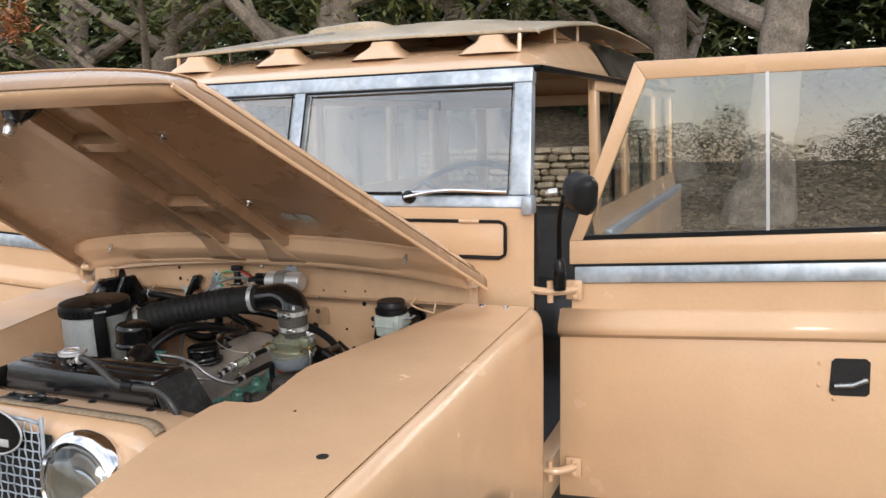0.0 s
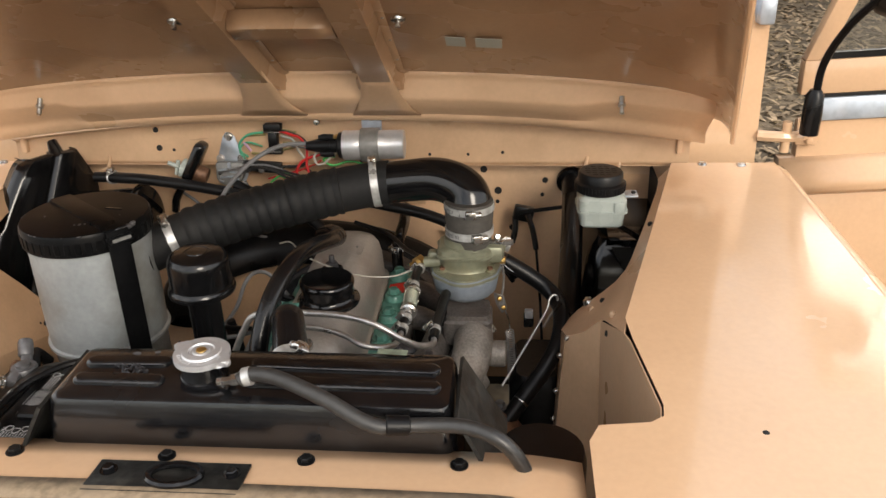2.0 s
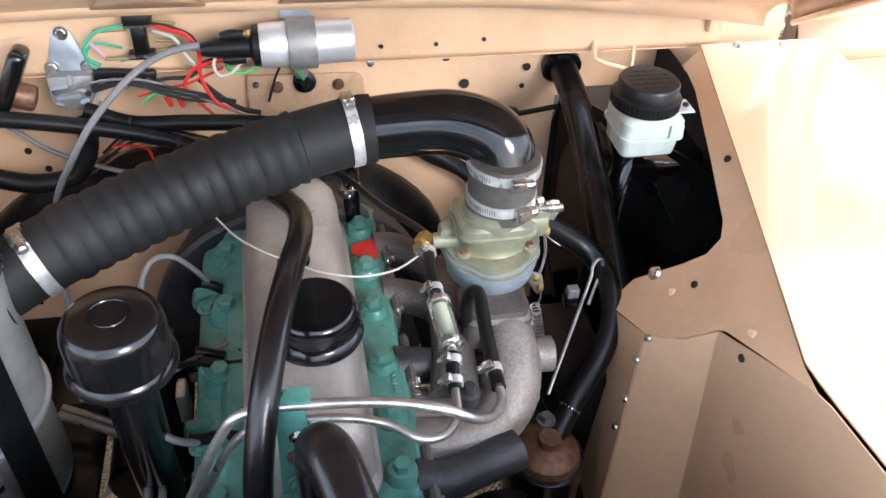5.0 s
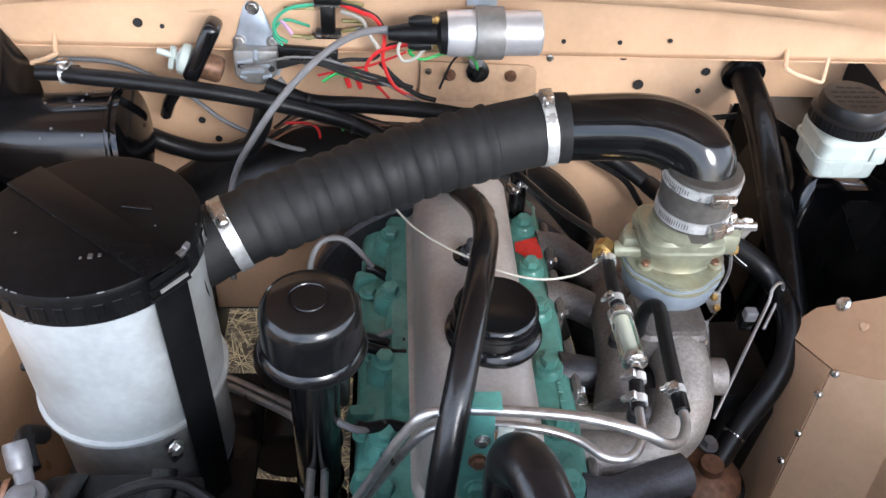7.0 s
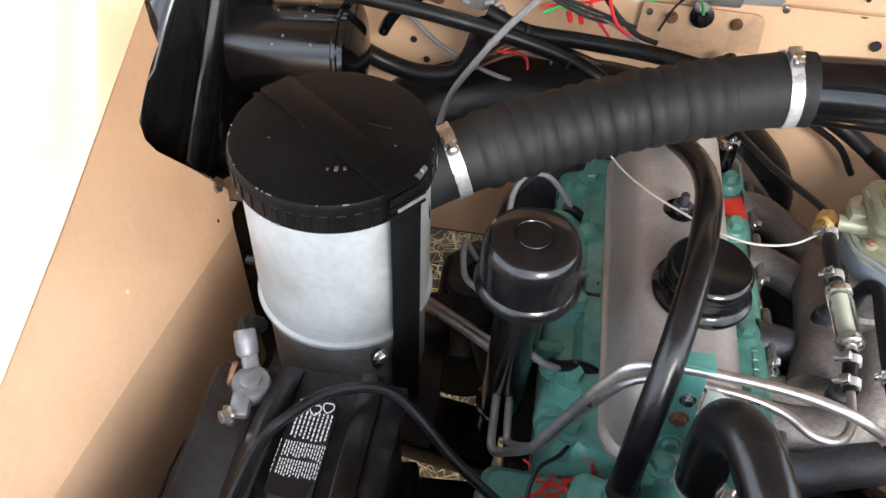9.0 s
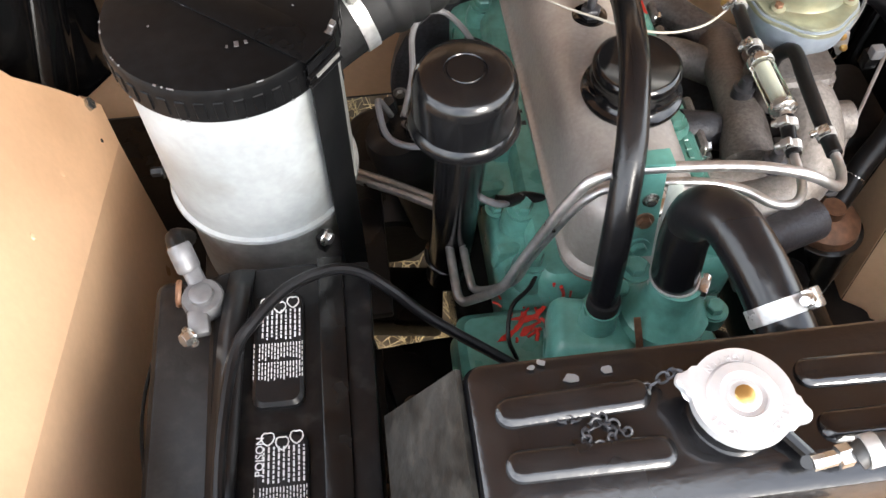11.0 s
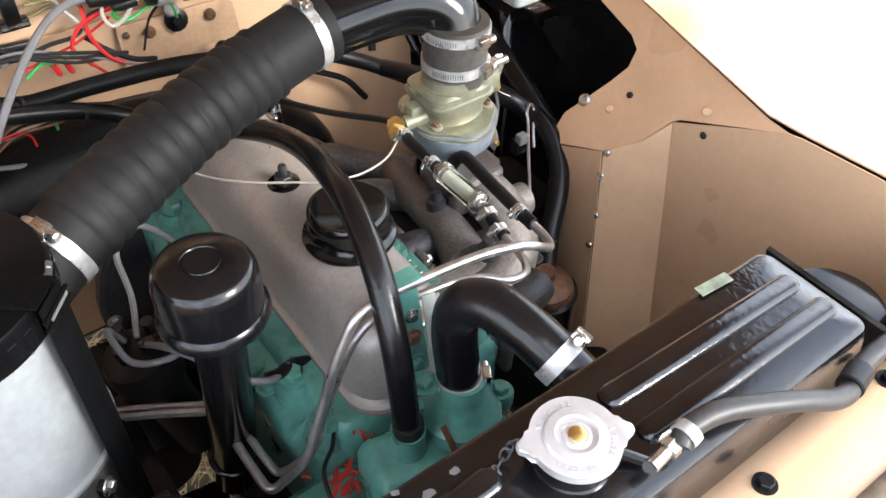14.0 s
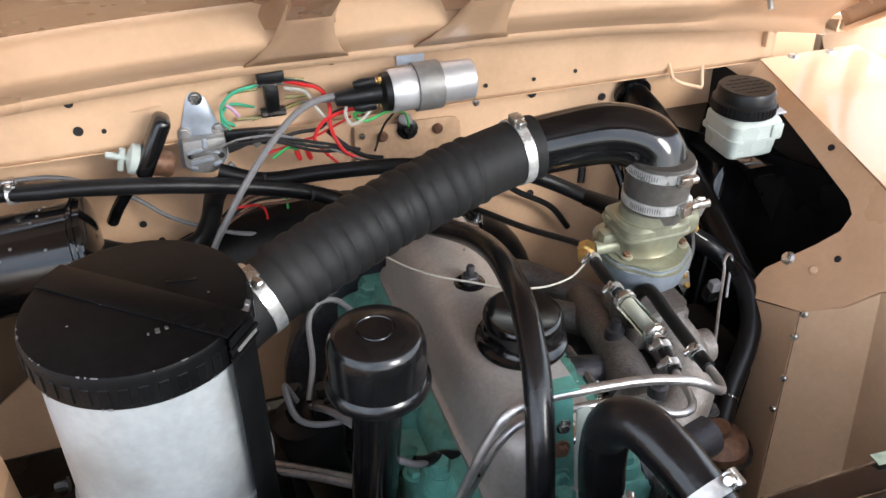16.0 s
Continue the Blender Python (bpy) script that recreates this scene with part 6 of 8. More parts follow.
def intake():
    """Corrugated rubber trunk, black elbow and rubber sleeve from air cleaner to carburettor."""
    t = thing("intake_hose", L(-0.05, -0.36, 1.08), "black corrugated rubber hose with steel elbow and clips", "hose")
    path = spline(Ls((-0.256, -0.438, 1.049), (-0.240, -0.431, 1.054), (-0.208, -0.416, 1.066), (-0.150, -0.393, 1.083), (-0.06, -0.360, 1.103), (0.03, -0.335, 1.120), (0.105, -0.319, 1.131), (0.128, -0.318, 1.133)), 14)
    d = [0.0]
    for a, b in zip(path, path[1:]):
        d.append(d[-1] + (b - a).length)
    dense = []
    for k in range(261):
        s = d[-1] * k / 260
        i = min(len(path) - 2, max(j for j in range(len(d)) if d[j] <= s + 1e-9))
        w = (s - d[i]) / max(1e-9, d[i + 1] - d[i])
        dense.append(path[i].lerp(path[i + 1], w))

    def rad(q):
        if q < 0.20 or q > 0.80:
            return 0.0365
        u = (q - 0.20) / 0.60 * 13.5
        f = u - math.floor(u)
        wave = 0.5 + 0.5 * math.sin(2.3 * math.floor(u) + 1.0)
        return 0.0368 + (0.0022 + 0.0010 * wave) * math.sin(math.pi * f) ** 0.7
    under("bellows", sweep(bmesh.new(), dense, rad, 36), RUBBER_DUST, t, "dusty ribbed black rubber")
    el = spline(Ls((0.118, -0.318, 1.132), (0.16, -0.326, 1.139), (0.205, -0.338, 1.145), (0.238, -0.349, 1.139), (0.256, -0.358, 1.126), (0.2605, -0.364, 1.106)), 8)
    under("elbow", sweep(bmesh.new(), el, lambda k: 0.0335 + 0.0035 * k, 32), BLACK, t, "gloss black steel elbow")
    under("sleeve", lathe([(0.0340, 0.0), (0.0350, 0.002), (0.0352, 0.018), (0.0372, 0.036), (0.0388, 0.066), (0.0375, 0.078)], L(0.2605, -0.3672, 1.045), (0, 0, 1), 36), RUBBER_GREYISH, t, "grey rubber sleeve")
    a1 = dense[36]
    ax = (dense[44] - dense[28]).normalized()
    band(a1, ax, 0.037, 0.013, STEEL, t, (-0.1, -0.35, 1), 1.3)
    a2 = L(0.105, -0.319, 1.131)
    band(a2, dense[-1] - dense[-30], 0.037, 0.012, STEEL, t, (0, -0.05, 1), 1.2)
    band(L(0.2605, -0.3672, 1.047) + V((0, 0, 0.066)), (0, 0, 1), 0.0386, 0.011, STEEL, t, (0.1, -1, 0), 1.25)
    band(L(0.2605, -0.3672, 1.043) + V((0, 0, 0.029)), (0, 0, 1), 0.0374, 0.012, STEEL, t, (0.35, -1, 0), 1.3)
    return t


intake()


def air_cleaner():
    cx, cy = -0.308, -0.478
    z1 = 1.164
    a = thing("air_cleaner", V((cx, cy, 0.83)), "silver oil-bath air cleaner with black cap", "air cleaner")
    under("drum", lathe([(0.078, 0.835), (0.083, 0.84), (0.083, 0.955), (0.0855, 0.957), (0.0875, 0.965), (0.0885, 1.0), (0.0875, 1.136), (0, 1.136)], V((cx, cy, 0)), (0, 0, 1), 64), SILVER, a, "silver-painted drum with dull streaks")
    under("bead", lathe([(0.087, 0.961), (0.0915, 0.9625), (0.0922, 0.965), (0.0915, 0.9675), (0.087, 0.969)], V((cx, cy, 0)), (0, 0, 1), 64), SILVER, a)
    under("lower_bowl", lathe([(0.06, 0.832), (0.079, 0.838), (0.0845, 0.85), (0.0845, 0.950), (0.0835, 0.956)], V((cx, cy, 0)), (0, 0, 1), 64), SILVER_OLD, a, "dull grey oil bowl")
    cap = under("cap", lathe([(0.0895, z1 - 0.032), (0.0925, z1 - 0.032), (0.0925, z1 - 0.005), (0.0905, z1 - 0.001), (0.086, z1), (0, z1 + 0.001)], V((cx, cy, 0)), (0, 0, 1), 72), BLACK_SATIN, a, "scratched black cap with notched rim")
    rnd = random.Random(8)
    for k in range(40):
        t = 2 * math.pi * k / 40
        p = V((cx + 0.0928 * math.cos(t), cy + 0.0928 * math.sin(t), z1 - 0.0195))
        under("notch", block((0.0018, 0.0085, 0.017), Matrix.Translation(p) @ pose(0, 0, 0, 0, 0, math.degrees(t)), 0.0008, 1), BLACK_SATIN, cap)
    # chipped paint along the rim shows bare metal
    for k in range(24):
        t = rnd.uniform(math.pi * 0.95, math.pi * 2.1)
        low = rnd.random() < 0.55
        r = 0.0928 if low else 0.0905
        p = V((cx + r * math.cos(t), cy + r * math.sin(t), (z1 - 0.0315) if low else z1 - 0.0012))
        under("paint_chip", block((0.0016, 0.0015 + 0.0055 * rnd.random() ** 2, rnd.uniform(0.0007, 0.0018)), Matrix.Translation(p) @ pose(0, 0, 0, 0, 0, math.degrees(t)), 0.0004, 1), LEAD, cap)
    t = -0.62
    for k in range(5):
        p = V((cx + 0.091 * math.cos(t + 0.07 * k), cy + 0.091 * math.sin(t + 0.07 * k), z1 - 0.004 - 0.0012 * (k % 2)))
        under("paint_chip", block((0.005, 0.008, 0.009), Matrix.Translation(p) @ pose(0, 0, 0, 0, 25, math.degrees(t + 0.07 * k)), 0.001, 1), LEAD, cap)
    for x, y, w in ((-0.334, -0.478, 0.004), (-0.293, -0.528, 0.006), (-0.286, -0.5265, 0.004), (-0.30, -0.53, 0.003), (-0.36, -0.50, 0.002), (-0.25, -0.49, 0.002)):
        p = L(x, y, 1.125)
        p.z = z1 + 0.0012
        under("paint_chip", block((w, w * 0.6, 0.0008), Matrix.Translation(p) @ pose(0, 0, 0, 0, 0, x * 900), 0.0002, 1), LEAD, cap)
    p = L(-0.270, -0.466, 1.125)
    p.z = z1 + 0.0012
    under("slot", block((0.027, 0.004, 0.0014), Matrix.Translation(p) @ pose(0, 0, 0, 0, 0, -8), 0.0004, 1), BLACK, cap, "dented slot in the cap")
    # flat strap over the top and down the front
    ang = math.atan2(-0.103, 0.126)
    d, s = V((math.cos(ang), math.sin(ang), 0)), V((-math.sin(ang), math.cos(ang), 0))
    c = V((cx + 0.004, cy - 0.002, 0))
    turn = pose(0, 0, 0, 0, 0, math.degrees(ang))
    st = under("strap", block((0.187, 0.033, 0.0018), Matrix.Translation(c + V((0, 0, z1 + 0.0018))) @ turn, 0.0006), BLACK_SATIN, a, "flat black hold-down strap")
    under("strap_end", block((0.0018, 0.033, 0.33), Matrix.Translation(c + d * 0.0945 + V((0, 0, z1 - 0.165))) @ turn, 0.0006), BLACK_SATIN, st)
    under("strap_end", block((0.0018, 0.033, 0.03), Matrix.Translation(c - d * 0.0945 + V((0, 0, z1 - 0.013))) @ turn, 0.0006), BLACK_SATIN, st)
    for dz in (-0.010, -0.019):
        under("buckle", sweep(bmesh.new(), [c + d * 0.0965 + s * 0.019 + V((0, 0, z1 + dz)), c + d * 0.0965 - s * 0.019 + V((0, 0, z1 + dz))], 0.002, 8), BLACK_SATIN, st)
    under("rub_mark", block((0.006, 0.028, 0.0008), Matrix.Translation(c + d * 0.096 + s * 0.004 + V((0, 0, z1 - 0.0145))) @ pose(0, 0, 0, 0, 0, math.degrees(ang)) @ pose(0, 0, 0, 0, 80, 0), 0.0002, 1), SILVER_OLD, st)
    under("bolt_lug", block((0.010, 0.012, 0.022), Matrix.Translation(c + d * 0.090 - s * 0.034 + V((0, 0, 0.950))) @ pose(0, 0, 0, 0, 0, math.degrees(ang)), 0.002), BLACK_WORN, a)
    hexbolt(c + d * 0.094 - s * 0.034 + V((0, 0, 0.959)), d, 0.006, 0.006, STEEL, a)
    hexbolt(V((cx - 0.096, cy + 0.0, 0.972)), (-1, 0, 0), 0.005, 0.012, BLACK_WORN, a)
    o = L(-0.215, -0.42, 1.064)
    under("outlet", sweep(bmesh.new(), [V((cx + 0.05, cy + 0.02, o.z - 0.006)), V((cx + 0.065, cy + 0.027, o.z - 0.005)), V((cx + 0.075, cy + 0.031, o.z - 0.004))], 0.0372, 30), RUBBER_DUST, a)
    # steel tray that carries it
    under("tray", block((0.20, 0.21, 0.012), (cx + 0.01, cy, 0.825), 0.003), BLACK_WORN, a)
    under("tray_leg", block((0.03, 0.03, 0.18), (cx + 0.02, cy + 0.02, 0.735), 0.003), BLACK_WORN, a)
    return a


air_cleaner()


def oil_filler():
    f = thing("oil_filler", L(-0.135, -0.46, 0.70), "black oil filler tube with gloss breather cap", "oil filler")
    c = L(-0.121, -0.534, 1.035)
    under("tube", tube([c + V((0, 0, 0.01)), c + V((-0.002, 0.004, -0.06)), c + V((-0.006, 0.02, -0.2)), c + V((-0.01, 0.05, -0.33))], 0.0235, 24), BLACK, f, "black filler tube")
    under("seam", lathe([(0.0235, 0), (0.027, 0.002), (0.027, 0.006), (0.0235, 0.008)], c + V((-0.009, 0.038, -0.272)), (0.05, -0.2, 1), 24), BLACK, f)
    cap = under("cap", lathe([(0.03, -0.006), (0.0470, -0.005), (0.0485, -0.001), (0.0475, 0.004), (0.0440, 0.008), (0.0438, 0.040), (0.0425, 0.047), (0.0395, 0.0535), (0.034, 0.0570), (0.0175, 0.0585), (0.0168, 0.0575), (0.0155, 0.0575), (0.0148, 0.0587), (0, 0.0590)], c, (0, 0, 1), 56), BLACK, f, "gloss black domed cap")
    return f


oil_filler()


def radiator():
    r = thing("radiator", L(0.05, -0.84, 0.5), "black radiator with pressed top tank and steel cap", "radiator")
    up = up_at(0.054, -0.836, 1.067)
    tank = under("top_tank", stack([(-0.010, -0.115), (-0.009, -0.10), (-0.007, -0.06), (-0.005, -0.03), (-0.002, -0.010), (0.001, -0.003), (0.006, 0.0), (0.03, 0.0015)], (0.211, 0.051), 0.012, up @ pose(0, -0.003, 0), 5), TANK, r, "glossy black pressed top tank")
    under("seam_lip", stack([(0, -0.118), (0, -0.110)], (0.252, 0.078), 0.01, up, 4), BLACK, r)

    def rib(x0, y0, x1, y1, w=0.0100, h=0.0058):
        a, b = L(x0, y0, 1.065), L(x1, y1, 1.065)
        a.z = b.z = up.translation.z + 0.0005
        d = (b - a)
        m = Matrix.Translation((a + b) / 2) @ Matrix.Rotation(math.atan2(d.y, d.x), 4, "Z")
        under("rib", stack([(0, 0), (0.0006, h * 0.55), (0.003, h * 0.9), (0.005, h)], (d.length / 2, w), w * 0.95, m, 6), TANK, tank)
    rib(0.043, -0.8205, 0.252, -0.8265)
    rib(0.045, -0.8555, 0.255, -0.858)
    rib(-0.143, -0.824, -0.047, -0.821)
    rib(-0.142, -0.857, -0.041, -0.858)
    # spots worn through the paint
    rnd = random.Random(44)
    for x, y, w in ((-0.071, -0.803, 0.0055), (-0.093, -0.807, 0.0065), (-0.110, -0.794, 0.004), (-0.116, -0.7965, 0.003)):
        flake = [(w * rnd.uniform(0.5, 1.1) * math.cos(t), w * rnd.uniform(0.35, 0.8) * math.sin(t)) for t in (0.2, 1.1, 2.2, 3.3, 4.4, 5.4)]
        under("bare_spot", prism(flake, 0.0005, Matrix.Translation((x, y, up.translation.z + 0.0018))), LEAD, tank, "bare metal where paint flaked off")
    p = L(0.195, -0.792, 1.065)
    p.z = up.translation.z + 0.002
    under("maker_plate", block((0.034, 0.010, 0.0006), Matrix.Translation(p) @ pose(0, 0, 0, 0, 0, -4), 0.0002, 1), STICKER, tank, "faded pale green sticker")
    core = under("core", block((0.46, 0.075, 0.42), up @ pose(0, 0.0, -0.325), 0.003), DARK, r, "dark finned core")
    for k in range(26):
        under("fin", block((0.462, 0.0765, 0.0014), up @ pose(0, 0, -0.13 - 0.0155 * k), 0.0, 1), BLACK_WORN, core)
    for sx in (-1, 1):
        under("side_frame", block((0.022, 0.095, 0.47), up @ pose(sx * 0.252, 0.004, -0.34), 0.004), BLACK_WORN, r)
        under("shoulder", plate([up @ V((sx * 0.2165, -0.064, -0.006)), up @ V((sx * 0.2165, 0.048, -0.006)), up @ V((sx * 0.266, 0.060, -0.10)), up @ V((sx * 0.266, -0.078, -0.10))], 0.004), SCUFFED, r, "scuffed dusty black end plate")
    under("front_ledge", block((0.52, 0.03, 0.008), up @ pose(0, -0.086, -0.085), 0.003), BLACK_WORN, r)
    for k in range(5):
        under("clip", block((0.012, 0.008, 0.02), up @ pose(-0.2 + 0.1 * k, -0.080, -0.075), 0.002), BLACK, r)
    # neck and cap
    n = L(-0.003, -0.8400, 1.070)
    neck = under("filler_neck", lathe([(0.036, -0.012), (0.033, -0.006), (0.025, -0.001), (0.023, 0.013), (0.0245, 0.018), (0, 0.018)], n, (0, 0, 1), 36), BLACK, r)
    outline = []
    for k in range(72):
        a = 2 * math.pi * k / 72
        e = min(1.0, 1.25 * (max(0.0, math.cos(a - radians(155))) ** 70 + max(0.0, math.cos(a - radians(-25))) ** 70))
        outline.append(((0.0300 + 0.009 * e) * math.cos(a), (0.0300 + 0.009 * e) * math.sin(a)))
    cap = under("pressure_cap", prism(outline, 0.0065, Matrix.Translation(n + V((0, 0, 0.0175))), 0.0018), ALLOY, r, "bright pressed steel radiator cap")
    under("crown", lathe([(0.0215, 0), (0.020, 0.0022), (0.014, 0.003), (0.013, 0.0012), (0.010, 0.001), (0.0085, 0.0022), (0, 0.0024)], n + V((0, 0, 0.0238)), (0, 0, 1), 40), ALLOY, cap)
    under("rivet", lathe([(0.006, 0), (0.0055, 0.0016), (0.003, 0.0026), (0, 0.0028)], n + V((0, 0, 0.0256)), (0, 0, 1), 18), BRASS, cap, "brass centre rivet")
    for word, a0, rot in (("REMOVE SLOWLY", 200, 0), ("TIGHTEN", 60, 0)):
        for i, ch in enumerate(word):
            if ch == " ":
                continue
            a = radians(a0 + i * 11.5)
            fc = bpy.data.curves.new("letter", "FONT")
            fc.body, fc.size, fc.extrude, fc.align_x = ch, 0.0058, 0.0004, "CENTER"
            tmp = new("tmp_letter", fc)
            dg = bpy.context.evaluated_depsgraph_get()
            me = bpy.data.meshes.new_from_object(tmp.evaluated_get(dg))
            bpy.data.objects.remove(tmp)
            bm = bmesh.new()
            bm.from_mesh(me)
            bm.transform(Matrix.Translation(n + V((0.0258 * math.cos(a), 0.0258 * math.sin(a), 0.0242))) @ pose(0, 0, 0, 0, 0, math.degrees(a) + 90))
            under("letter", bm, ALLOY, cap)
    # overflow union
    o = L(0.044, -0.880, 1.082)
    u = under("overflow_union", lathe([(0.0045, -0.014), (0.0045, 0.0), (0.0068, 0.001), (0.0068, 0.008), (0.0055, 0.009), (0, 0.009)], o - V((0.004, 0, 0)), (1, 0.1, 0.12), 6), STEEL, r, "bright overflow union")
    under("overflow_spout", tube([n + V((0.02, -0.015, 0.008)), n + V((0.035, -0.035, 0.004)), o - V((0.02, 0, 0.002))], 0.004, 8), BLACK, r)
    return r


radiator()


def chain():
    """Fine chain from the cap, coiled on the tank."""
    c = thing("cap_chain", L(-0.08, -0.83, 1.064), "dull steel bead chain lying on the radiator", "chain")
    zt = L(-0.09, -0.83, 1.067).z + 0.003
    pts = Ls((-0.034, -0.822, 1.094), (-0.038, -0.817, 1.082), (-0.047, -0.818, 1.070), (-0.056, -0.819, 1.069), (-0.068, -0.820, 1.069), (-0.080, -0.823, 1.069), (-0.090, -0.829, 1.069), (-0.098, -0.833, 1.069), (-0.106, -0.831, 1.069), (-0.104, -0.825, 1.069), (-0.095, -0.824, 1.069), (-0.086, -0.829, 1.069), (-0.079, -0.836, 1.069), (-0.076, -0.845, 1.069), (-0.083, -0.851, 1.069), (-0.092, -0.848, 1.069), (-0.091, -0.840, 1.069), (-0.082, -0.836, 1.069), (-0.072, -0.840, 1.069), (-0.066, -0.846, 1.069))
    line = spline(pts, 2)
    for i, (a, b) in enumerate(zip(line, line[1:])):
        for p in (a, b):
            p.z = max(p.z, zt)
        d = (b - a)
        if d.length < 1e-5:
            continue
        q = V((1, 0, 0)).rotation_difference(d.normalized()).to_matrix().to_4x4()
        tilt = Matrix.Rotation(radians(35 if i % 2 else -40), 4, "X")
        ring = [V((0.62 * d.length * math.cos(t), 0.0030 * math.sin(t), 0)) for t in [2 * math.pi * k / 10 for k in range(11)]]
        m = Matrix.Translation((a + b) / 2) @ q @ tilt
        under("chain_link", sweep(bmesh.new(), [m @ v for v in ring], 0.0009, 5, False), DARK_IRON, c)


chain()


def battery():
    b = thing("battery", L(-0.315, -0.70, 0.70), "black car battery with white printed labels", "battery")
    m = up_at(-0.315, -0.715, 0.917)
    under("case", stack([(0.006, -0.20), (0.0, -0.19), (0.0, -0.012), (0.003, -0.004), (0.008, 0.0)], (0.092, 0.128), 0.012, m, 4), BATTERY, b, "black battery case")
    under("lid", stack([(0.0, 0), (0.0, 0.008), (0.004, 0.012)], (0.05, 0.122), 0.012, m @ pose(0.012, 0, 0), 4), BATTERY, b)
    for k, (y0, h) in enumerate(((0.038, 0.051), (-0.081, 0.046))):
        pl = under("vent_cover", stack([(0, 0.010), (0, 0.017), (0.003, 0.020)], (0.0205, h), 0.009, m @ pose(0.021, y0, 0, 0, 0, -1.5), 4), PLASTIC_BLACK, b, "black vent cover with white print")
        lm = m @ pose(0.021, y0, 0.0204, 0, 0, -91.5)
        rnd = random.Random(30 + k)
        bars = bmesh.new()
        for col, x0, x1, rows, pitch, thick in ((0, -0.034, -0.006, 9, 0.0038, 0.0013), (1, -0.003, 0.012, 14, 0.0025, 0.0009), (2, 0.014, 0.030, 14, 0.0025, 0.0009)):
            for i in range(rows):
                x = x0
                while x < x1 - 0.002:
                    w = min(rnd.uniform(0.0014, 0.0050), x1 - x)
                    block((w, thick, 0.0003), lm @ pose(x + w / 2, 0.0175 - pitch * i, 0), 0.0, 1, bars)
                    x += w + 0.0012
        for y in (0.0195, -0.0195):
            for i in range(7):
                block((0.0030, 0.0006, 0.0003), lm @ pose(-0.002 + 0.0048 * i, y, 0), 0.0, 1, bars)
        under("print", bars, PRINT, pl, "small white print")
        for i in range(3):
            ring = [(0.005 * math.cos(t) * (1 + 0.2 * math.cos(3 * t)), 0.005 * math.sin(t)) for t in [2 * math.pi * q / 12 for q in range(12)]]
            under("print_mark", sweep(bmesh.new(), [lm @ V((-0.041 + 0.004 * (i % 2), 0.012 - 0.011 * i, 0.0002))  + lm.to_3x3() @ V((x, y, 0)) for x, y in ring + ring[:1]], 0.0006, 4, False), PRINT, pl)
        if k == 1:
            fc = bpy.data.curves.new("word", "FONT")
            fc.body, fc.size, fc.extrude = "POISON", 0.0085, 0.0002
            tmp = new("tmp_word", fc)
            me = bpy.data.meshes.new_from_object(tmp.evaluated_get(bpy.context.evaluated_depsgraph_get()))
            bpy.data.objects.remove(tmp)
            bm = bmesh.new()
            bm.from_mesh(me)
            bm.transform(m @ pose(0.008, y0 + 0.012, 0.0206, 0, 0, 88))
            under("word", bm, PRINT, pl)
    # terminal clamp with its bolt and cable socket
    p = V((-0.356, -0.638, 0.980))
    t = under("terminal", lathe([(0.013, -0.016), (0.0135, 0.0), (0.0175, 0.001), (0.018, 0.004), (0.018, 0.014), (0.0165, 0.017), (0.0105, 0.0175), (0.010, 0.0215), (0.0085, 0.0225), (0, 0.0225)], p, (0, 0, 1), 28), LEAD, b, "grey lead terminal clamp")
    under("jaw", block((0.018, 0.024, 0.012), Matrix.Translation(p + V((-0.003, -0.022, 0.010))) @ pose(0, 0, 0, 10, 0, 6), 0.004), LEAD, t)
    under("neck", block((0.016, 0.03, 0.012), Matrix.Translation(p + V((-0.007, 0.020, 0.014))) @ pose(0, 0, 0, 22, 0, 24), 0.005, 3), LEAD, t)
    under("socket", lathe([(0.0085, 0), (0.0105, 0.003), (0.0105, 0.022), (0.0095, 0.025), (0, 0.025)], p + V((-0.011, 0.026, 0.016)), (-0.3, 0.75, 0.6), 20), LEAD, t)
    hexbolt(p + V((-0.008, -0.037, 0.016)), (-0.6, -0.6, 0.3), 0.0065, 0.008, STEEL, t)
    under("rust_ring", lathe([(0.012, 0.0), (0.0125, 0.003), (0.011, 0.005), (0, 0.005)], p + V((-0.020, 0.012, 0.004)), (-1, 0, 0.2), 16), RUST, t)
    # hold-down bars and strap
    under("hold_down_bar", block((0.022, 0.26, 0.007), m @ pose(0.0655, -0.01, 0.018, 0, 0, -0.5), 0.002), BLACK_WORN, b, "worn black hold-down bar with bare patches")
    under("hold_down_bar", block((0.030, 0.25, 0.016), m @ pose(0.083, -0.01, 0.008, 0, 0, -1), 0.003), BATTERY, b)
    rows = [[m @ V((x0 - 0.010, y, z)), m @ V((x0, y, z + 0.002)), m @ V((x0 + 0.010, y, z))] for x0, y, z in ((-0.010, 0.118, 0.008), (-0.011, 0.09, 0.020), (-0.015, 0.05, 0.024), (-0.018, 0.0, 0.022), (-0.021, -0.06, 0.022), (-0.026, -0.13, 0.018))]
    skin("rubber_strap", rows, RUBBER, b, 0.005, "rubber strap across the battery", 1)
    under("tray", block((0.20, 0.27, 0.01), m @ pose(0, 0, -0.206), 0.002), BLACK_WORN, b)
    return b


battery()


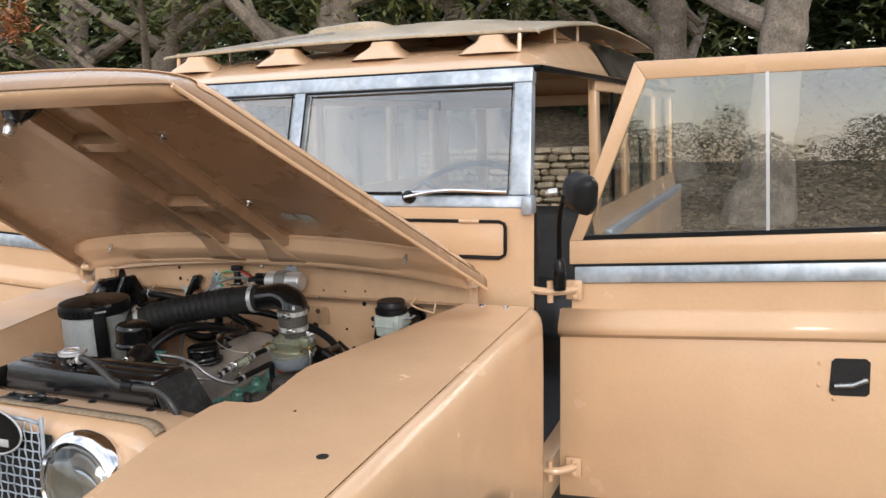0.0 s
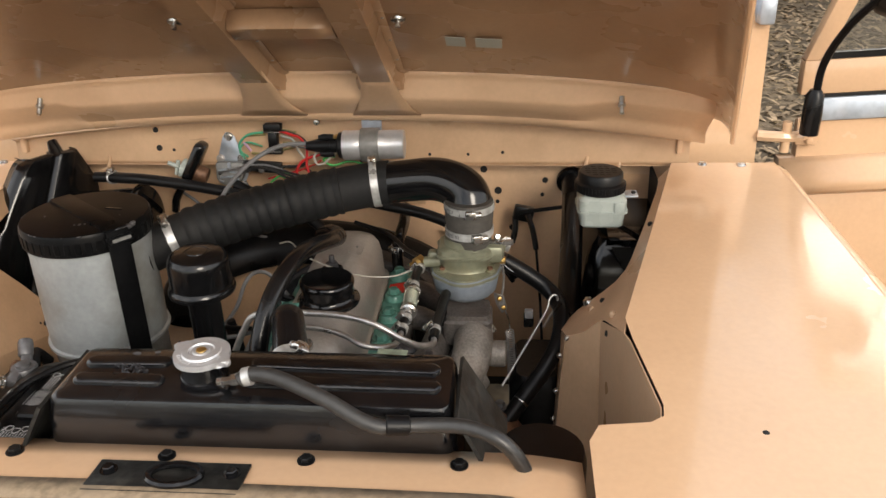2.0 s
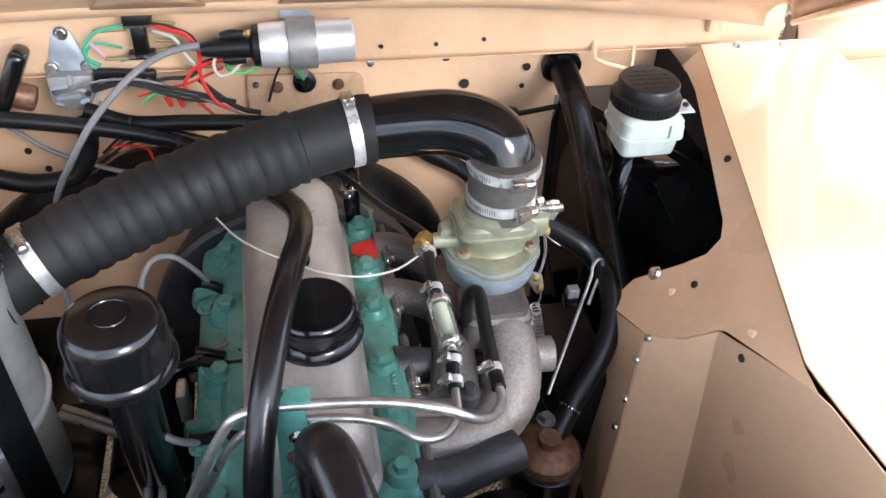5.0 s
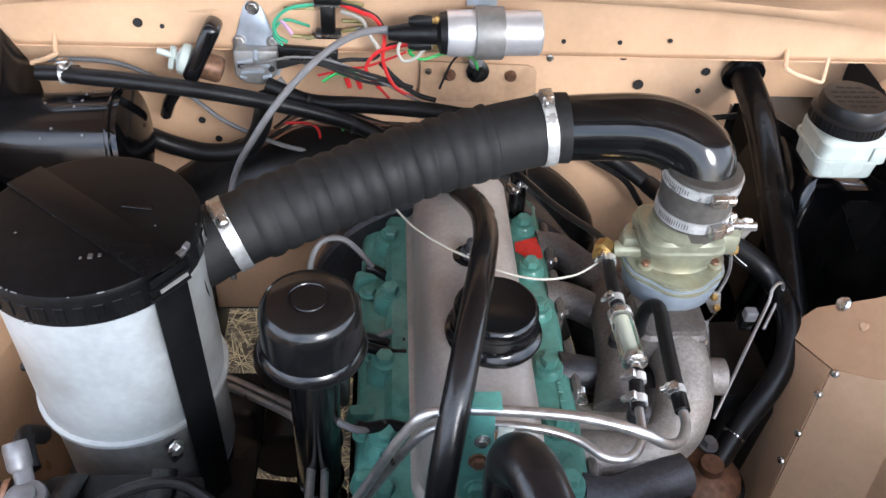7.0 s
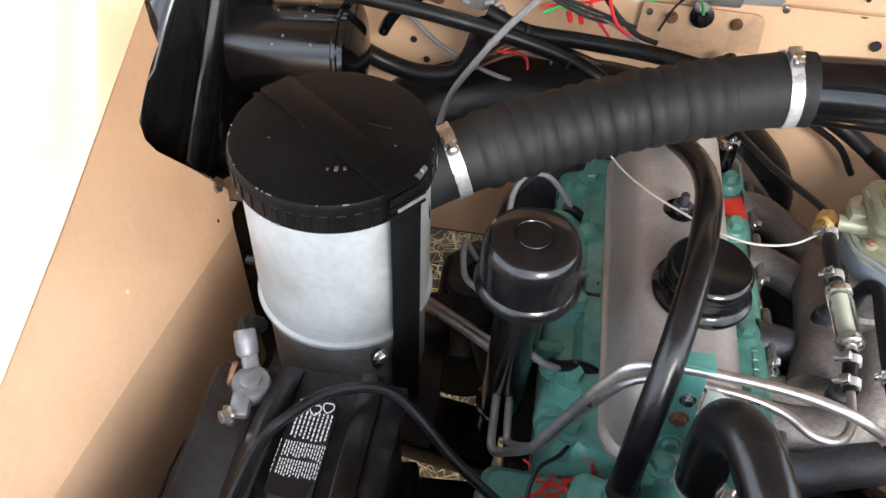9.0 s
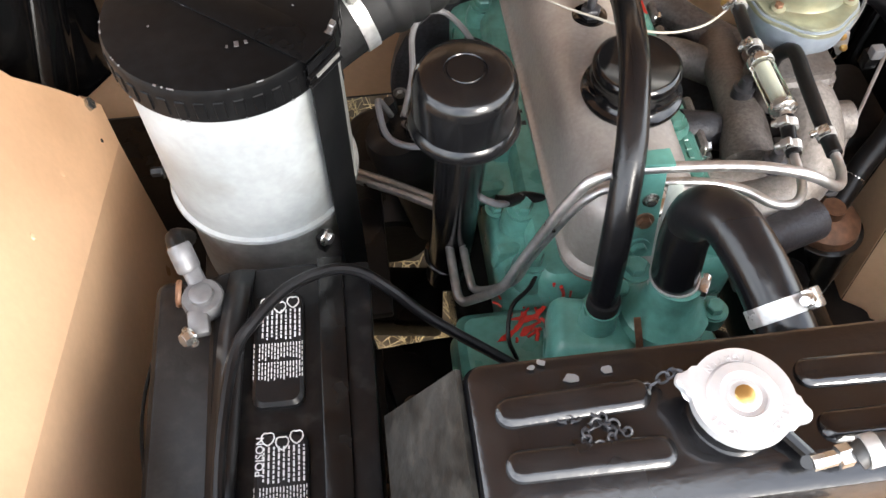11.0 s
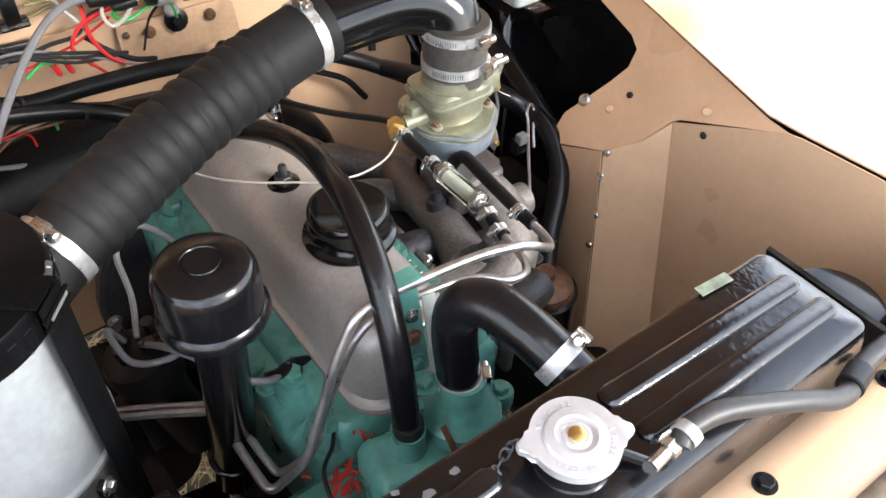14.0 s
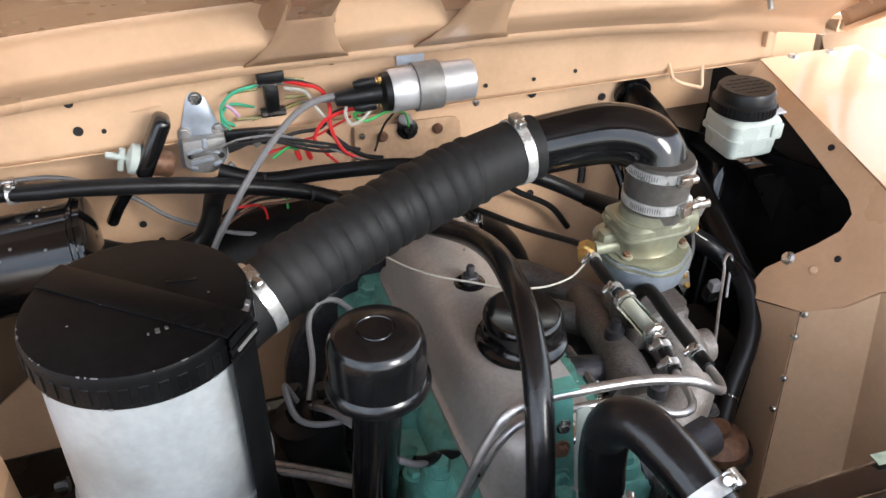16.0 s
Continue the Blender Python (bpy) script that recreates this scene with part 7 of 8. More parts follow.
def heater():
    h = thing("heater", L(-0.55, -0.2, 0.83), "black heater housing with blower motor", "heater")
    d = V((0.436, 0.90, 0)).normalized()
    n = V((0.90, -0.436, 0)).normalized()
    o = L(-0.540, -0.205, 0.985)
    m = Matrix((d.to_4d(), V((0, 0, 1)).to_4d(), n.to_4d(), (0, 0, 0, 1))).transposed()
    m[3][0] = m[3][1] = m[3][2] = 0
    m.translation = o
    # pressed face: two long facets with a sunk channel between
    edge = [(-0.100, -0.066), (-0.114, -0.040), (-0.108, -0.008), (-0.064, 0.062), (-0.010, 0.134), (0.010, 0.148)]
    lines = []
    for bot, tip in (((-0.066, -0.102), (0.055, 0.150)), ((-0.028, -0.150), (0.097, 0.146)), ((0.0, -0.180), (0.110, 0.142)), ((0.150, -0.21), (0.140, 0.075))):
        lines.append([V((*bot, 0)).lerp(V((*tip, 0)), k) for k in (0, 0.12, 0.25, 0.5, 0.88, 1.0)])
    smooth_edge = spline([V((*q, 0)) for q in edge], 5)
    smooth_lines = [spline(ln, 5) for ln in lines]
    rows = []
    for i, e in enumerate(smooth_edge):
        kk, mm, rr, bb = (ln[i] for ln in smooth_lines)
        row = [(e + V((0.002, 0, 0)), -0.058), (e + V((-0.001, 0, 0)), -0.036), (e, -0.030), (e + V((0.003, 0.001, 0)), -0.022), (e.lerp(kk, 0.12), -0.017), (e.lerp(kk, 0.86), -0.012), (e.lerp(kk, 0.95), -0.014), (kk, -0.022),
               (kk + V((0.003, 0, 0)), -0.022), (kk.lerp(mm, 0.22), -0.008), (kk.lerp(mm, 0.32), -0.006), (kk.lerp(mm, 0.80), -0.006), (mm, -0.009), (mm + V((0.006, 0, 0)), -0.022), (rr, -0.024), (bb, -0.024)]
        rows.append([m @ V((p.x, p.y, z)) for p, z in row])
    drop = V((0.0, 0, -0.010))
    rows = [[p - n * 0.05 + drop for p in rows[0]], [p - n * 0.006 + drop * 0.8 for p in rows[0]]] + rows + [[p - n * 0.004 + V((0, 0, 0.002)) for p in rows[-1]], [p - n * 0.014 + V((0, 0, 0.001)) for p in rows[-1]]]
    skin("housing", rows, BLACK, h, 0.002, "gloss black pressed housing")
    under("nub", sweep(bmesh.new(), [m @ V((0.066, 0.138, -0.020)), m @ V((0.070, 0.150, -0.028)), m @ V((0.074, 0.168, -0.040))], lambda k: 0.014 - 0.005 * k * k, 16), BLACK, h)
    for k in (0.38, 0.80):
        p = lines[0][0].lerp(lines[0][5], k)
        screw(m @ V((p.x, p.y, -0.021)), n, 0.003, STEEL, h)
    mc = L(-0.475, -0.135, 1.000)
    ax = V((1, -0.04, 0.09)).normalized()
    mot = under("blower", lathe([(0.060, -0.05), (0.060, 0.089), (0.0625, 0.091), (0.0635, 0.098), (0.0625, 0.105), (0.052, 0.107), (0.03, 0.110), (0, 0.111)], mc, ax, 40), BLACK, h, "gloss black cylindrical blower motor")
    rnd = random.Random(6)
    for k in range(10):
        t = rnd.uniform(-0.6, 1.9)
        q = V((0, 0, 1)).rotation_difference(ax).to_matrix()
        p = mc + q @ V((0.0602 * math.cos(t + 2.6), 0.0602 * math.sin(t + 2.6), rnd.uniform(-0.01, 0.08)))
        under("paint_chip", lathe([(0.0022, -0.001), (0.0018, 0.0006), (0, 0.0007)], p, p - (mc + ax * (p - mc).dot(ax)), 6), LEAD, mot)
    under("end_flange", lathe([(0.060, 0.094), (0.0672, 0.095), (0.0672, 0.0975), (0.060, 0.0985)], mc, ax, 40), BLACK, mot, "thin gloss black end flange")
    spout = L(-0.482, -0.112, 1.083)
    under("spout", sweep(bmesh.new(), [spout, spout + V((0.05, 0.0, 0.0))], 0.010, 14), BLACK_WORN, h)
    band(spout + V((0.035, 0, 0)), (1, 0, 0), 0.0125, 0.012, STEEL, h, (0, -0.2, 1), 0.9)
    # duct to the bulkhead
    under("duct", tube(Ls((-0.395, -0.09, 0.985), (-0.378, -0.065, 0.968), (-0.349, -0.06, 0.952), (-0.303, -0.06, 0.9405), (-0.254, -0.06, 0.947), (-0.232, -0.06, 0.975), (-0.221, -0.065, 1.011), (-0.212, -0.10, 1.045)), 0.0135, 16), RUBBER, h, "sagging black rubber hose")
    return h


heater()


def coil_and_wiring():
    c = thing("ignition_coil", L(0.07, -0.11, 1.14), "aluminium ignition coil in a grey steel bracket", "ignition coil")
    ax = LEVEL.to_3x3() @ V((1, 0.02, 0.015))
    a = L(0.018, -0.122, 1.145)
    under("can", lathe([(0.0265, 0), (0.0275, 0.002), (0.0275, 0.036), (0.0268, 0.037), (0.0268, 0.112), (0.025, 0.1145), (0.018, 0.115), (0, 0.115)], a, ax, 40), ALLOY, c, "bright aluminium can")
    br = under("bracket", lathe([(0.0280, 0.034), (0.0312, 0.034), (0.0316, 0.036), (0.0316, 0.066), (0.0312, 0.068), (0.0280, 0.068)], a, ax, 40), SILVER_OLD, c, "grey clamp bracket")
    under("tab", plate([L(0.045, -0.0715, 1.160), L(0.083, -0.0715, 1.160), L(0.083, -0.0715, 1.197), L(0.077, -0.0715, 1.203), L(0.051, -0.0715, 1.203), L(0.045, -0.0715, 1.197)], 0.003), GALV, br)
    screw(L(0.064, -0.0722, 1.187), (0, -1, 0.1), 0.006, STEEL, br)
    cap = under("tower", lathe([(0.0255, 0), (0.024, -0.008), (0.014, -0.012), (0.012, -0.028), (0, -0.028)], a, ax, 30), PLASTIC_BLACK, c, "black terminal tower")
    for dz in (0.016, -0.016):
        p = a + V((0, 0, dz)) - ax * 0.006
        under("stud", lathe([(0.005, 0), (0.005, -0.008), (0.003, -0.009), (0.003, -0.018), (0, -0.018)], p, ax, 10), BRASS, cap)
        under("spade_boot", lathe([(0.006, -0.012), (0.007, -0.03), (0.004, -0.04), (0, -0.04)], p, ax, 10), PLASTIC_BLACK, cap)
    under("lead_boot", lathe([(0.013, -0.024), (0.012, -0.05), (0.008, -0.07), (0, -0.07)], a, ax, 16), RUBBER, cap)
    # regulator plate, relay block
    r = thing("regulator", L(-0.22, -0.066, 1.1), "grey triangular steel mounting plate with regulator", "regulator")
    out = [(-0.03, -0.035), (0.026, -0.035), (0.032, -0.02), (0.030, 0.0), (0.012, 0.055), (0.004, 0.064), (-0.006, 0.064), (-0.012, 0.055), (-0.030, 0.0)]
    pm = LEVEL @ pose(-0.219, -0.067, 1.094, 90, 0, 0)
    pl = under("plate", prism(out, 0.003, pm, 0.0008), GALV, r, "grey zinc-plated plate")
    for x, y in ((0.0, 0.056), (-0.02, 0.012), (0.022, 0.012)):
        hexbolt(pm @ V((x, y, 0.003)), pm.to_3x3() @ V((0, 0, 1)), 0.006, 0.004, STEEL, pl)
    body = under("body", prism([(-0.026, 0.008), (-0.027, -0.024), (-0.022, -0.033), (-0.012, -0.038), (0.007, -0.040), (0.018, -0.034), (0.027, -0.022), (0.029, 0.008)], 0.020, pm @ pose(0, 0, 0.002), 0.004), SILVER_OLD, r, "grey die-cast body")
    for x, y, w, h, a in ((-0.012, -0.006, 0.020, 0.005, 8), (0.010, -0.010, 0.018, 0.004, -12), (-0.004, -0.020, 0.030, 0.004, 5), (0.014, -0.026, 0.012, 0.005, 20), (-0.016, -0.028, 0.010, 0.004, -15), (0.002, 0.003, 0.006, 0.012, 0)):
        under("rib", block((w, h, 0.006), pm @ pose(x, y, 0.023, 0, 0, a), 0.0015, 1), GALV, body)
    for x, y in ((-0.018, -0.012), (0.020, -0.016)):
        screw(pm @ V((x, y, 0.022)), pm.to_3x3() @ V((0, 0, 1)), 0.004, DARK, body)
    under("spout", lathe([(0.006, 0), (0.006, 0.03), (0.004, 0.034), (0, 0.034)], L(-0.193, -0.085, 1.062), (0.6, -0.3, -0.75), 12), RUBBER_GREY, r)
    under("link", tube(Ls((-0.236, -0.098, 1.085), (-0.221, -0.106, 1.089), (-0.180, -0.108, 1.102), (-0.150, -0.106, 1.103)), 0.0016, 6), PIPE, r)
    for k in range(5):
        under("terminal", block((0.010, 0.010, 0.010), pm @ pose(0.038 + 0.014 * k, -0.006 + 0.004 * (k % 2), 0.022, 0, 0, 13 * k), 0.002), BLACK_WORN if k % 2 else SILVER_OLD, r)
    under("terminal_strip", block((0.075, 0.022, 0.012), pm @ pose(0.066, -0.002, 0.010, 0, 0, -4), 0.003), BLACK_WORN, r)
    f = thing("fuse_box", L(-0.128, -0.07, 1.12), "small fuse holder with glass fuses and bare clips", "fuse box")
    under("cover", block((0.034, 0.020, 0.014), LEVEL @ pose(-0.125, -0.085, 1.172), 0.003), PLASTIC_BLACK, f, "black fuse cover")
    under("body", block((0.018, 0.018, 0.044), LEVEL @ pose(-0.126, -0.082, 1.142), 0.003), BLACK_WORN, f)
    under("foot", block((0.032, 0.016, 0.010), LEVEL @ pose(-0.126, -0.082, 1.124), 0.002), BLACK_WORN, f)
    for z, w in ((1.163, 0.033), (1.1245, 0.03)):
        under("clip", block((w, 0.021, 0.0035), LEVEL @ pose(-0.126, -0.083, z), 0.001, 1), STEEL, f)
    for a, b in (((-0.179, 1.154), (-0.142, 1.156)), ((-0.154, 1.116), (-0.079, 1.133)), ((-0.109, 1.140), (-0.081, 1.139)), ((-0.172, 1.119), (-0.142, 1.118)), ((-0.110, 1.165), (-0.082, 1.160))):
        under("strip", sweep(bmesh.new(), Ls((a[0], -0.080, a[1]), (b[0], -0.080, b[1])), 0.0024, 8), AMBER_STRIP, f)
    return c


nudged(coil_and_wiring, (-0.004, 0.003, 0.003))


def wires():
    w = lambda name, pts, r, m, label: cable(name, Ls(*pts), r, m, label, "wire", 6, 5)
    cable("coil_lead", Ls((-0.02, -0.120, 1.146), (-0.057, -0.122, 1.148), (-0.095, -0.150, 1.150), (-0.132, -0.180, 1.135), (-0.173, -0.203, 1.098), (-0.209, -0.207, 1.046), (-0.236, -0.205, 0.995), (-0.25, -0.21, 0.93), (-0.25, -0.23, 0.85)), 0.0042, RUBBER_GREY, "grey high-tension lead from coil")
    w("wire", [(0.0, -0.118, 1.160), (-0.03, -0.116, 1.150), (-0.05, -0.11, 1.138), (-0.09, -0.09, 1.135)], 0.0018, RUBBER_GREY, "thin grey wire at the coil")
    w("wire", [(-0.109, -0.090, 1.165), (-0.086, -0.100, 1.160), (-0.068, -0.102, 1.153), (-0.057, -0.104, 1.132), (-0.058, -0.108, 1.100), (-0.044, -0.110, 1.068), (-0.020, -0.105, 1.049)], 0.0026, WIRE_RED, "red wire from fuse to loom")
    w("wire", [(-0.020, -0.112, 1.125), (-0.039, -0.108, 1.121), (-0.064, -0.106, 1.112), (-0.078, -0.105, 1.095), (-0.078, -0.104, 1.082), (-0.062, -0.10, 1.059)], 0.0026, WIRE_RED, "red wire loop on the bulkhead")
    w("wire", [(-0.141, -0.09, 1.071), (-0.100, -0.097, 1.084), (-0.076, -0.10, 1.090), (-0.044, -0.10, 1.103), (-0.03, -0.105, 1.112)], 0.0016, WIRE_RED, "thin red wire on the bulkhead")
    w("wire", [(-0.073, -0.10, 1.077), (-0.064, -0.10, 1.062), (-0.050, -0.10, 1.045)], 0.0020, WIRE_RED, "short red wire into the loom")
    w("wire", [(-0.109, -0.092, 1.167), (-0.086, -0.095, 1.162), (-0.064, -0.095, 1.150), (-0.056, -0.095, 1.13)], 0.0022, DARK, "black wire from the fuse holder")
    w("wire", [(-0.109, -0.088, 1.155), (-0.085, -0.098, 1.150), (-0.075, -0.10, 1.131), (-0.064, -0.10, 1.114), (-0.058, -0.10, 1.10)], 0.0024, WIRE_WHITE, "white wire from the fuse holder")
    w("wire", [(0.004, -0.122, 1.130), (-0.007, -0.122, 1.123), (-0.020, -0.122, 1.111), (-0.034, -0.122, 1.108), (-0.040, -0.12, 1.121), (-0.036, -0.112, 1.130)], 0.0022, WIRE_WHITE, "white wire loop at the coil")
    w("wire", [(-0.002, -0.115, 1.121), (-0.026, -0.105, 1.114), (-0.010, -0.102, 1.101), (0.021, -0.095, 1.107), (0.047, -0.08, 1.098), (0.062, -0.05, 1.078), (0.070, -0.03, 1.055)], 0.0020, WIRE_GREEN, "bright green wire to the sender")
    w("wire", [(-0.141, -0.085, 1.162), (-0.172, -0.090, 1.158), (-0.190, -0.092, 1.142), (-0.189, -0.092, 1.125), (-0.177, -0.088, 1.114)], 0.0024, WIRE_TEAL, "green wire loop beside the fuse holder")
    w("wire", [(-0.149, -0.082, 1.133), (-0.173, -0.086, 1.142), (-0.186, -0.088, 1.138), (-0.192, -0.09, 1.124), (-0.183, -0.088, 1.110)], 0.0020, WIRE_TEAL, "green wire beside the fuse holder")
    w("wire", [(-0.183, -0.088, 1.142), (-0.176, -0.092, 1.136), (-0.170, -0.09, 1.126)], 0.0024, WIRE_PINK, "short lilac wire at the plate")
    w("wire", [(-0.135, -0.095, 1.065), (-0.116, -0.10, 1.079), (-0.104, -0.10, 1.075)], 0.0020, WIRE_GREEN, "green wire with red crimp")
    w("wire", [(-0.110, -0.098, 1.086), (-0.095, -0.10, 1.082), (-0.090, -0.10, 1.073)], 0.0020, WIRE_GREEN, "green wire with red crimp")
    w("wire", [(-0.062, -0.10, 1.095), (-0.042, -0.10, 1.073), (-0.016, -0.102, 1.053), (0.010, -0.105, 1.046)], 0.0034, DARK, "black wire into the loom")
    w("wire", [(-0.180, -0.106, 1.102), (-0.132, -0.108, 1.102), (-0.084, -0.108, 1.084), (-0.029, -0.108, 1.055), (0.0, -0.11, 1.04)], 0.0018, RUBBER_GREY, "thin grey control cable")
    w("wire", [(0.042, -0.10, 1.12), (0.040, -0.06, 1.09), (0.032, -0.03, 1.06), (0.02, -0.02, 1.02)], 0.0018, DARK, "thin black wire below the coil")
    w("wire", [(-0.15, -0.085, 1.10), (-0.13, -0.095, 1.092), (-0.10, -0.10, 1.098), (-0.07, -0.10, 1.10), (-0.05, -0.10, 1.118), (-0.01, -0.115, 1.128)], 0.0028, DARK, "black wire in the loom")
    w("wire", [(-0.19, -0.07, 0.99), (-0.165, -0.06, 0.985), (-0.15, -0.04, 0.965), (-0.148, -0.03, 0.93), (-0.155, -0.03, 0.88)], 0.002, WIRE_RED, "red wire down the bulkhead")
    w("wire", [(-0.122, -0.08, 1.02), (-0.118, -0.04, 0.985), (-0.116, -0.02, 0.94), (-0.125, -0.02, 0.9)], 0.002, WIRE_GREEN, "green wire down the bulkhead")
    for k in range(4):
        w("wire", [(-0.21 - 0.01 * k, -0.04, 0.965 - 0.012 * k), (-0.17, -0.05, 1.0 - 0.008 * k), (-0.12, -0.06, 1.006 - 0.008 * k), (-0.05, -0.07, 0.99)], 0.002, WIRE_BROWN if k % 2 else DARK, "brown wire in the loom")
    for k in range(3):
        w("wire", [(-0.19, -0.10, 1.085 + 0.004 * k), (-0.14, -0.105 - 0.004 * k, 1.098), (-0.08, -0.11, 1.085 - 0.006 * k), (-0.02, -0.10, 1.062)], 0.0022, DARK, "black wire in the loom")
    for k, (x, z) in enumerate(((-0.105, 1.074), (-0.091, 1.073))):
        cr = part("wire_crimp", lathe([(0.0035, 0), (0.0035, 0.014), (0.002, 0.016), (0, 0.016)], L(x, -0.10, z), (0.3, 0, -1), 8), WIRE_RED)
        tagged(cr, "red insulated crimp on a wire", "crimp")
    s = thing("sender", L(0.072, -0.02, 1.04), "small bright sender with green wire", "sender")
    under("body", lathe([(0.016, 0), (0.016, 0.006), (0.009, 0.008), (0.007, 0.014), (0, 0.014)], L(0.072, -0.012, 1.045), (0, -1, 0.2), 12), BLACK_WORN, s)
    under("cap", lathe([(0.010, 0), (0.010, 0.008), (0, 0.008)], L(0.068, -0.014, 1.058), (0, -0.8, 0.6), 10), LEAD, s)


nudged(wires, (-0.004, 0.003, 0.003))


def hoses():
    h = cable
    h("heater_hose", Ls((-0.45, -0.115, 1.083), (-0.41, -0.125, 1.084), (-0.368, -0.13, 1.083), (-0.262, -0.13, 1.068), (-0.155, -0.125, 1.043), (-0.079, -0.13, 1.019), (-0.03, -0.14, 0.985), (0.0, -0.17, 0.93)), 0.0105, RUBBER, "black rubber heater hose across the bulkhead", "hose", 14)
    h("heater_hose", Ls((-0.21, -0.092, 1.062), (-0.156, -0.103, 1.045), (-0.083, -0.12, 1.050), (0.008, -0.14, 1.053), (0.10, -0.15, 1.04), (0.18, -0.15, 1.02), (0.245, -0.16, 0.992), (0.30, -0.20, 0.965), (0.335, -0.26, 0.95)), 0.0105, RUBBER, "black rubber heater hose behind the intake", "hose", 14)
    for x, y, z in ((-0.10, -0.128, 1.026), (-0.158, -0.112, 1.046)):
        t = part("cable_tie", lathe([(0.0108, -0.002), (0.0118, -0.002), (0.0118, 0.002), (0.0108, 0.002)], L(x, y, z), (0.9, 0, -0.25), 16), DARK)
        tagged(t, "black plastic tie round a hose", "cable tie")
    bp = thing("bypass_hose", L(-0.014, -0.656, 0.905), "black rubber bypass hose arching over the engine", "hose")
    bypass = Ls((-0.02, -0.20, 1.0), (0.006, -0.240, 1.02), (0.031, -0.295, 1.034), (0.043, -0.347, 1.047), (0.041, -0.41, 1.064), (0.031, -0.472, 1.077), (0.019, -0.534, 1.079), (0.009, -0.577, 1.066), (0.001, -0.608, 1.046), (-0.006, -0.630, 1.017), (-0.011, -0.645, 0.983), (-0.014, -0.654, 0.94), (-0.014, -0.656, 0.905))
    under("hose", tube(bypass, 0.0128, 18), RUBBER_GLOSS, bp, "smooth black rubber with a moulded seam")
    under("cut_end", lathe([(0.0137, 0), (0.0145, 0.001), (0.0145, 0.016), (0.0137, 0.017)], L(-0.014, -0.656, 0.908), (0, 0, 1), 24), RUBBER_DUST, bp)
    t = thing("top_hose", L(0.05, -0.66, 0.92), "thick black moulded radiator hose with clips", "hose")
    path = Ls((0.046, -0.657, 0.925), (0.043, -0.656, 0.965), (0.041, -0.656, 1.005), (0.042, -0.664, 1.040), (0.049, -0.690, 1.060), (0.058, -0.722, 1.055), (0.066, -0.754, 1.042), (0.074, -0.787, 1.024))
    under("hose", tube(path, 0.0205, 26), RUBBER_GLOSS, t, "smooth black rubber")
    band(L(0.0445, -0.656, 0.942), (0, 0, 1), 0.0208, 0.011, STEEL, t, (1, -0.6, 0), 1.1)
    band(L(0.0668, -0.757, 1.0405), L(0.074, -0.787, 1.024) - L(0.058, -0.722, 1.055), 0.0208, 0.013, STEEL, t, (0.75, -0.2, 0.8), 1.15)
    vh = thing("vacuum_servo_hose", L(0.318, -0.484, 0.785), "black vacuum hose from carburettor to canister", "hose")
    servo = Ls((0.315, -0.315, 0.998), (0.352, -0.314, 0.975), (0.386, -0.320, 0.952), (0.4055, -0.339, 0.934), (0.4105, -0.372, 0.9195), (0.404, -0.405, 0.891), (0.384, -0.430, 0.860), (0.352, -0.452, 0.82), (0.318, -0.484, 0.785))
    under("hose", tube(servo, 0.0135, 18), RUBBER, vh, "thick black rubber")
    under("clip_wire", lathe([(0.0127, -0.002), (0.0137, -0.002), (0.0137, 0.002), (0.0127, 0.002)], L(0.345, -0.458, 0.812), servo[-1] - servo[-3], 20), STEEL, vh)
    h("steam_hose", Ls((0.325, -0.318, 0.993), (0.312, -0.29, 0.992), (0.30, -0.25, 0.985), (0.28, -0.18, 0.975)), 0.012, RUBBER, "black vacuum hose behind the carburettor", "hose", 14)
    oh = thing("overflow_hose", L(0.2, -0.9, 1.05), "dusty black overflow hose lying over the radiator", "hose")
    overflow = Ls((0.050, -0.882, 1.083), (0.062, -0.879, 1.089), (0.092, -0.884, 1.088), (0.142, -0.902, 1.076), (0.192, -0.914, 1.055), (0.235, -0.904, 1.050), (0.280, -0.904, 1.050), (0.314, -0.913, 1.043), (0.336, -0.913, 1.018), (0.352, -0.902, 0.97))
    under("hose", tube(overflow, 0.0078, 14), HOSE_GREY, oh, "faded grey-black rubber")
    under("joiner", lathe([(0.0088, -0.012), (0.0102, -0.011), (0.0102, 0.011), (0.0088, 0.012)], L(0.215, -0.909, 1.0525), L(0.235, -0.904, 1.050) - L(0.192, -0.914, 1.055), 20), RUBBER, oh, "black rubber sleeve")
    under("clip", lathe([(0.0088, -0.004), (0.0098, -0.004), (0.0098, 0.004), (0.0088, 0.004)], L(0.058, -0.880, 1.087), V((1, 0.1, 0.25)), 20), BAND, oh)
    h("battery_cable", Ls((-0.338, -0.84, 0.935), (-0.337, -0.76, 0.942), (-0.3275, -0.689, 0.950), (-0.310, -0.662, 0.9565), (-0.283, -0.636, 0.9607), (-0.250, -0.6215, 0.9597), (-0.225, -0.620, 0.9525), (-0.200, -0.6295, 0.936), (-0.165, -0.645, 0.903), (-0.107, -0.6655, 0.861), (-0.085, -0.672, 0.843)), 0.0052, RUBBER, "black battery earth cable", "cable", 10)
    h("battery_cable", [L(-0.388, -0.52, 0.90), L(-0.392, -0.54, 0.925), L(-0.384, -0.56, 0.925), L(-0.376, -0.575, 0.918)], 0.009, RUBBER, "thick black cable into the terminal", "cable", 12)
    h("battery_vent_tube", Ls((-0.40, -0.61, 0.895), (-0.41, -0.66, 0.90), (-0.412, -0.72, 0.90), (-0.40, -0.80, 0.89)), 0.0016, RUBBER, "thin black wire beside the battery", "wire", 6)
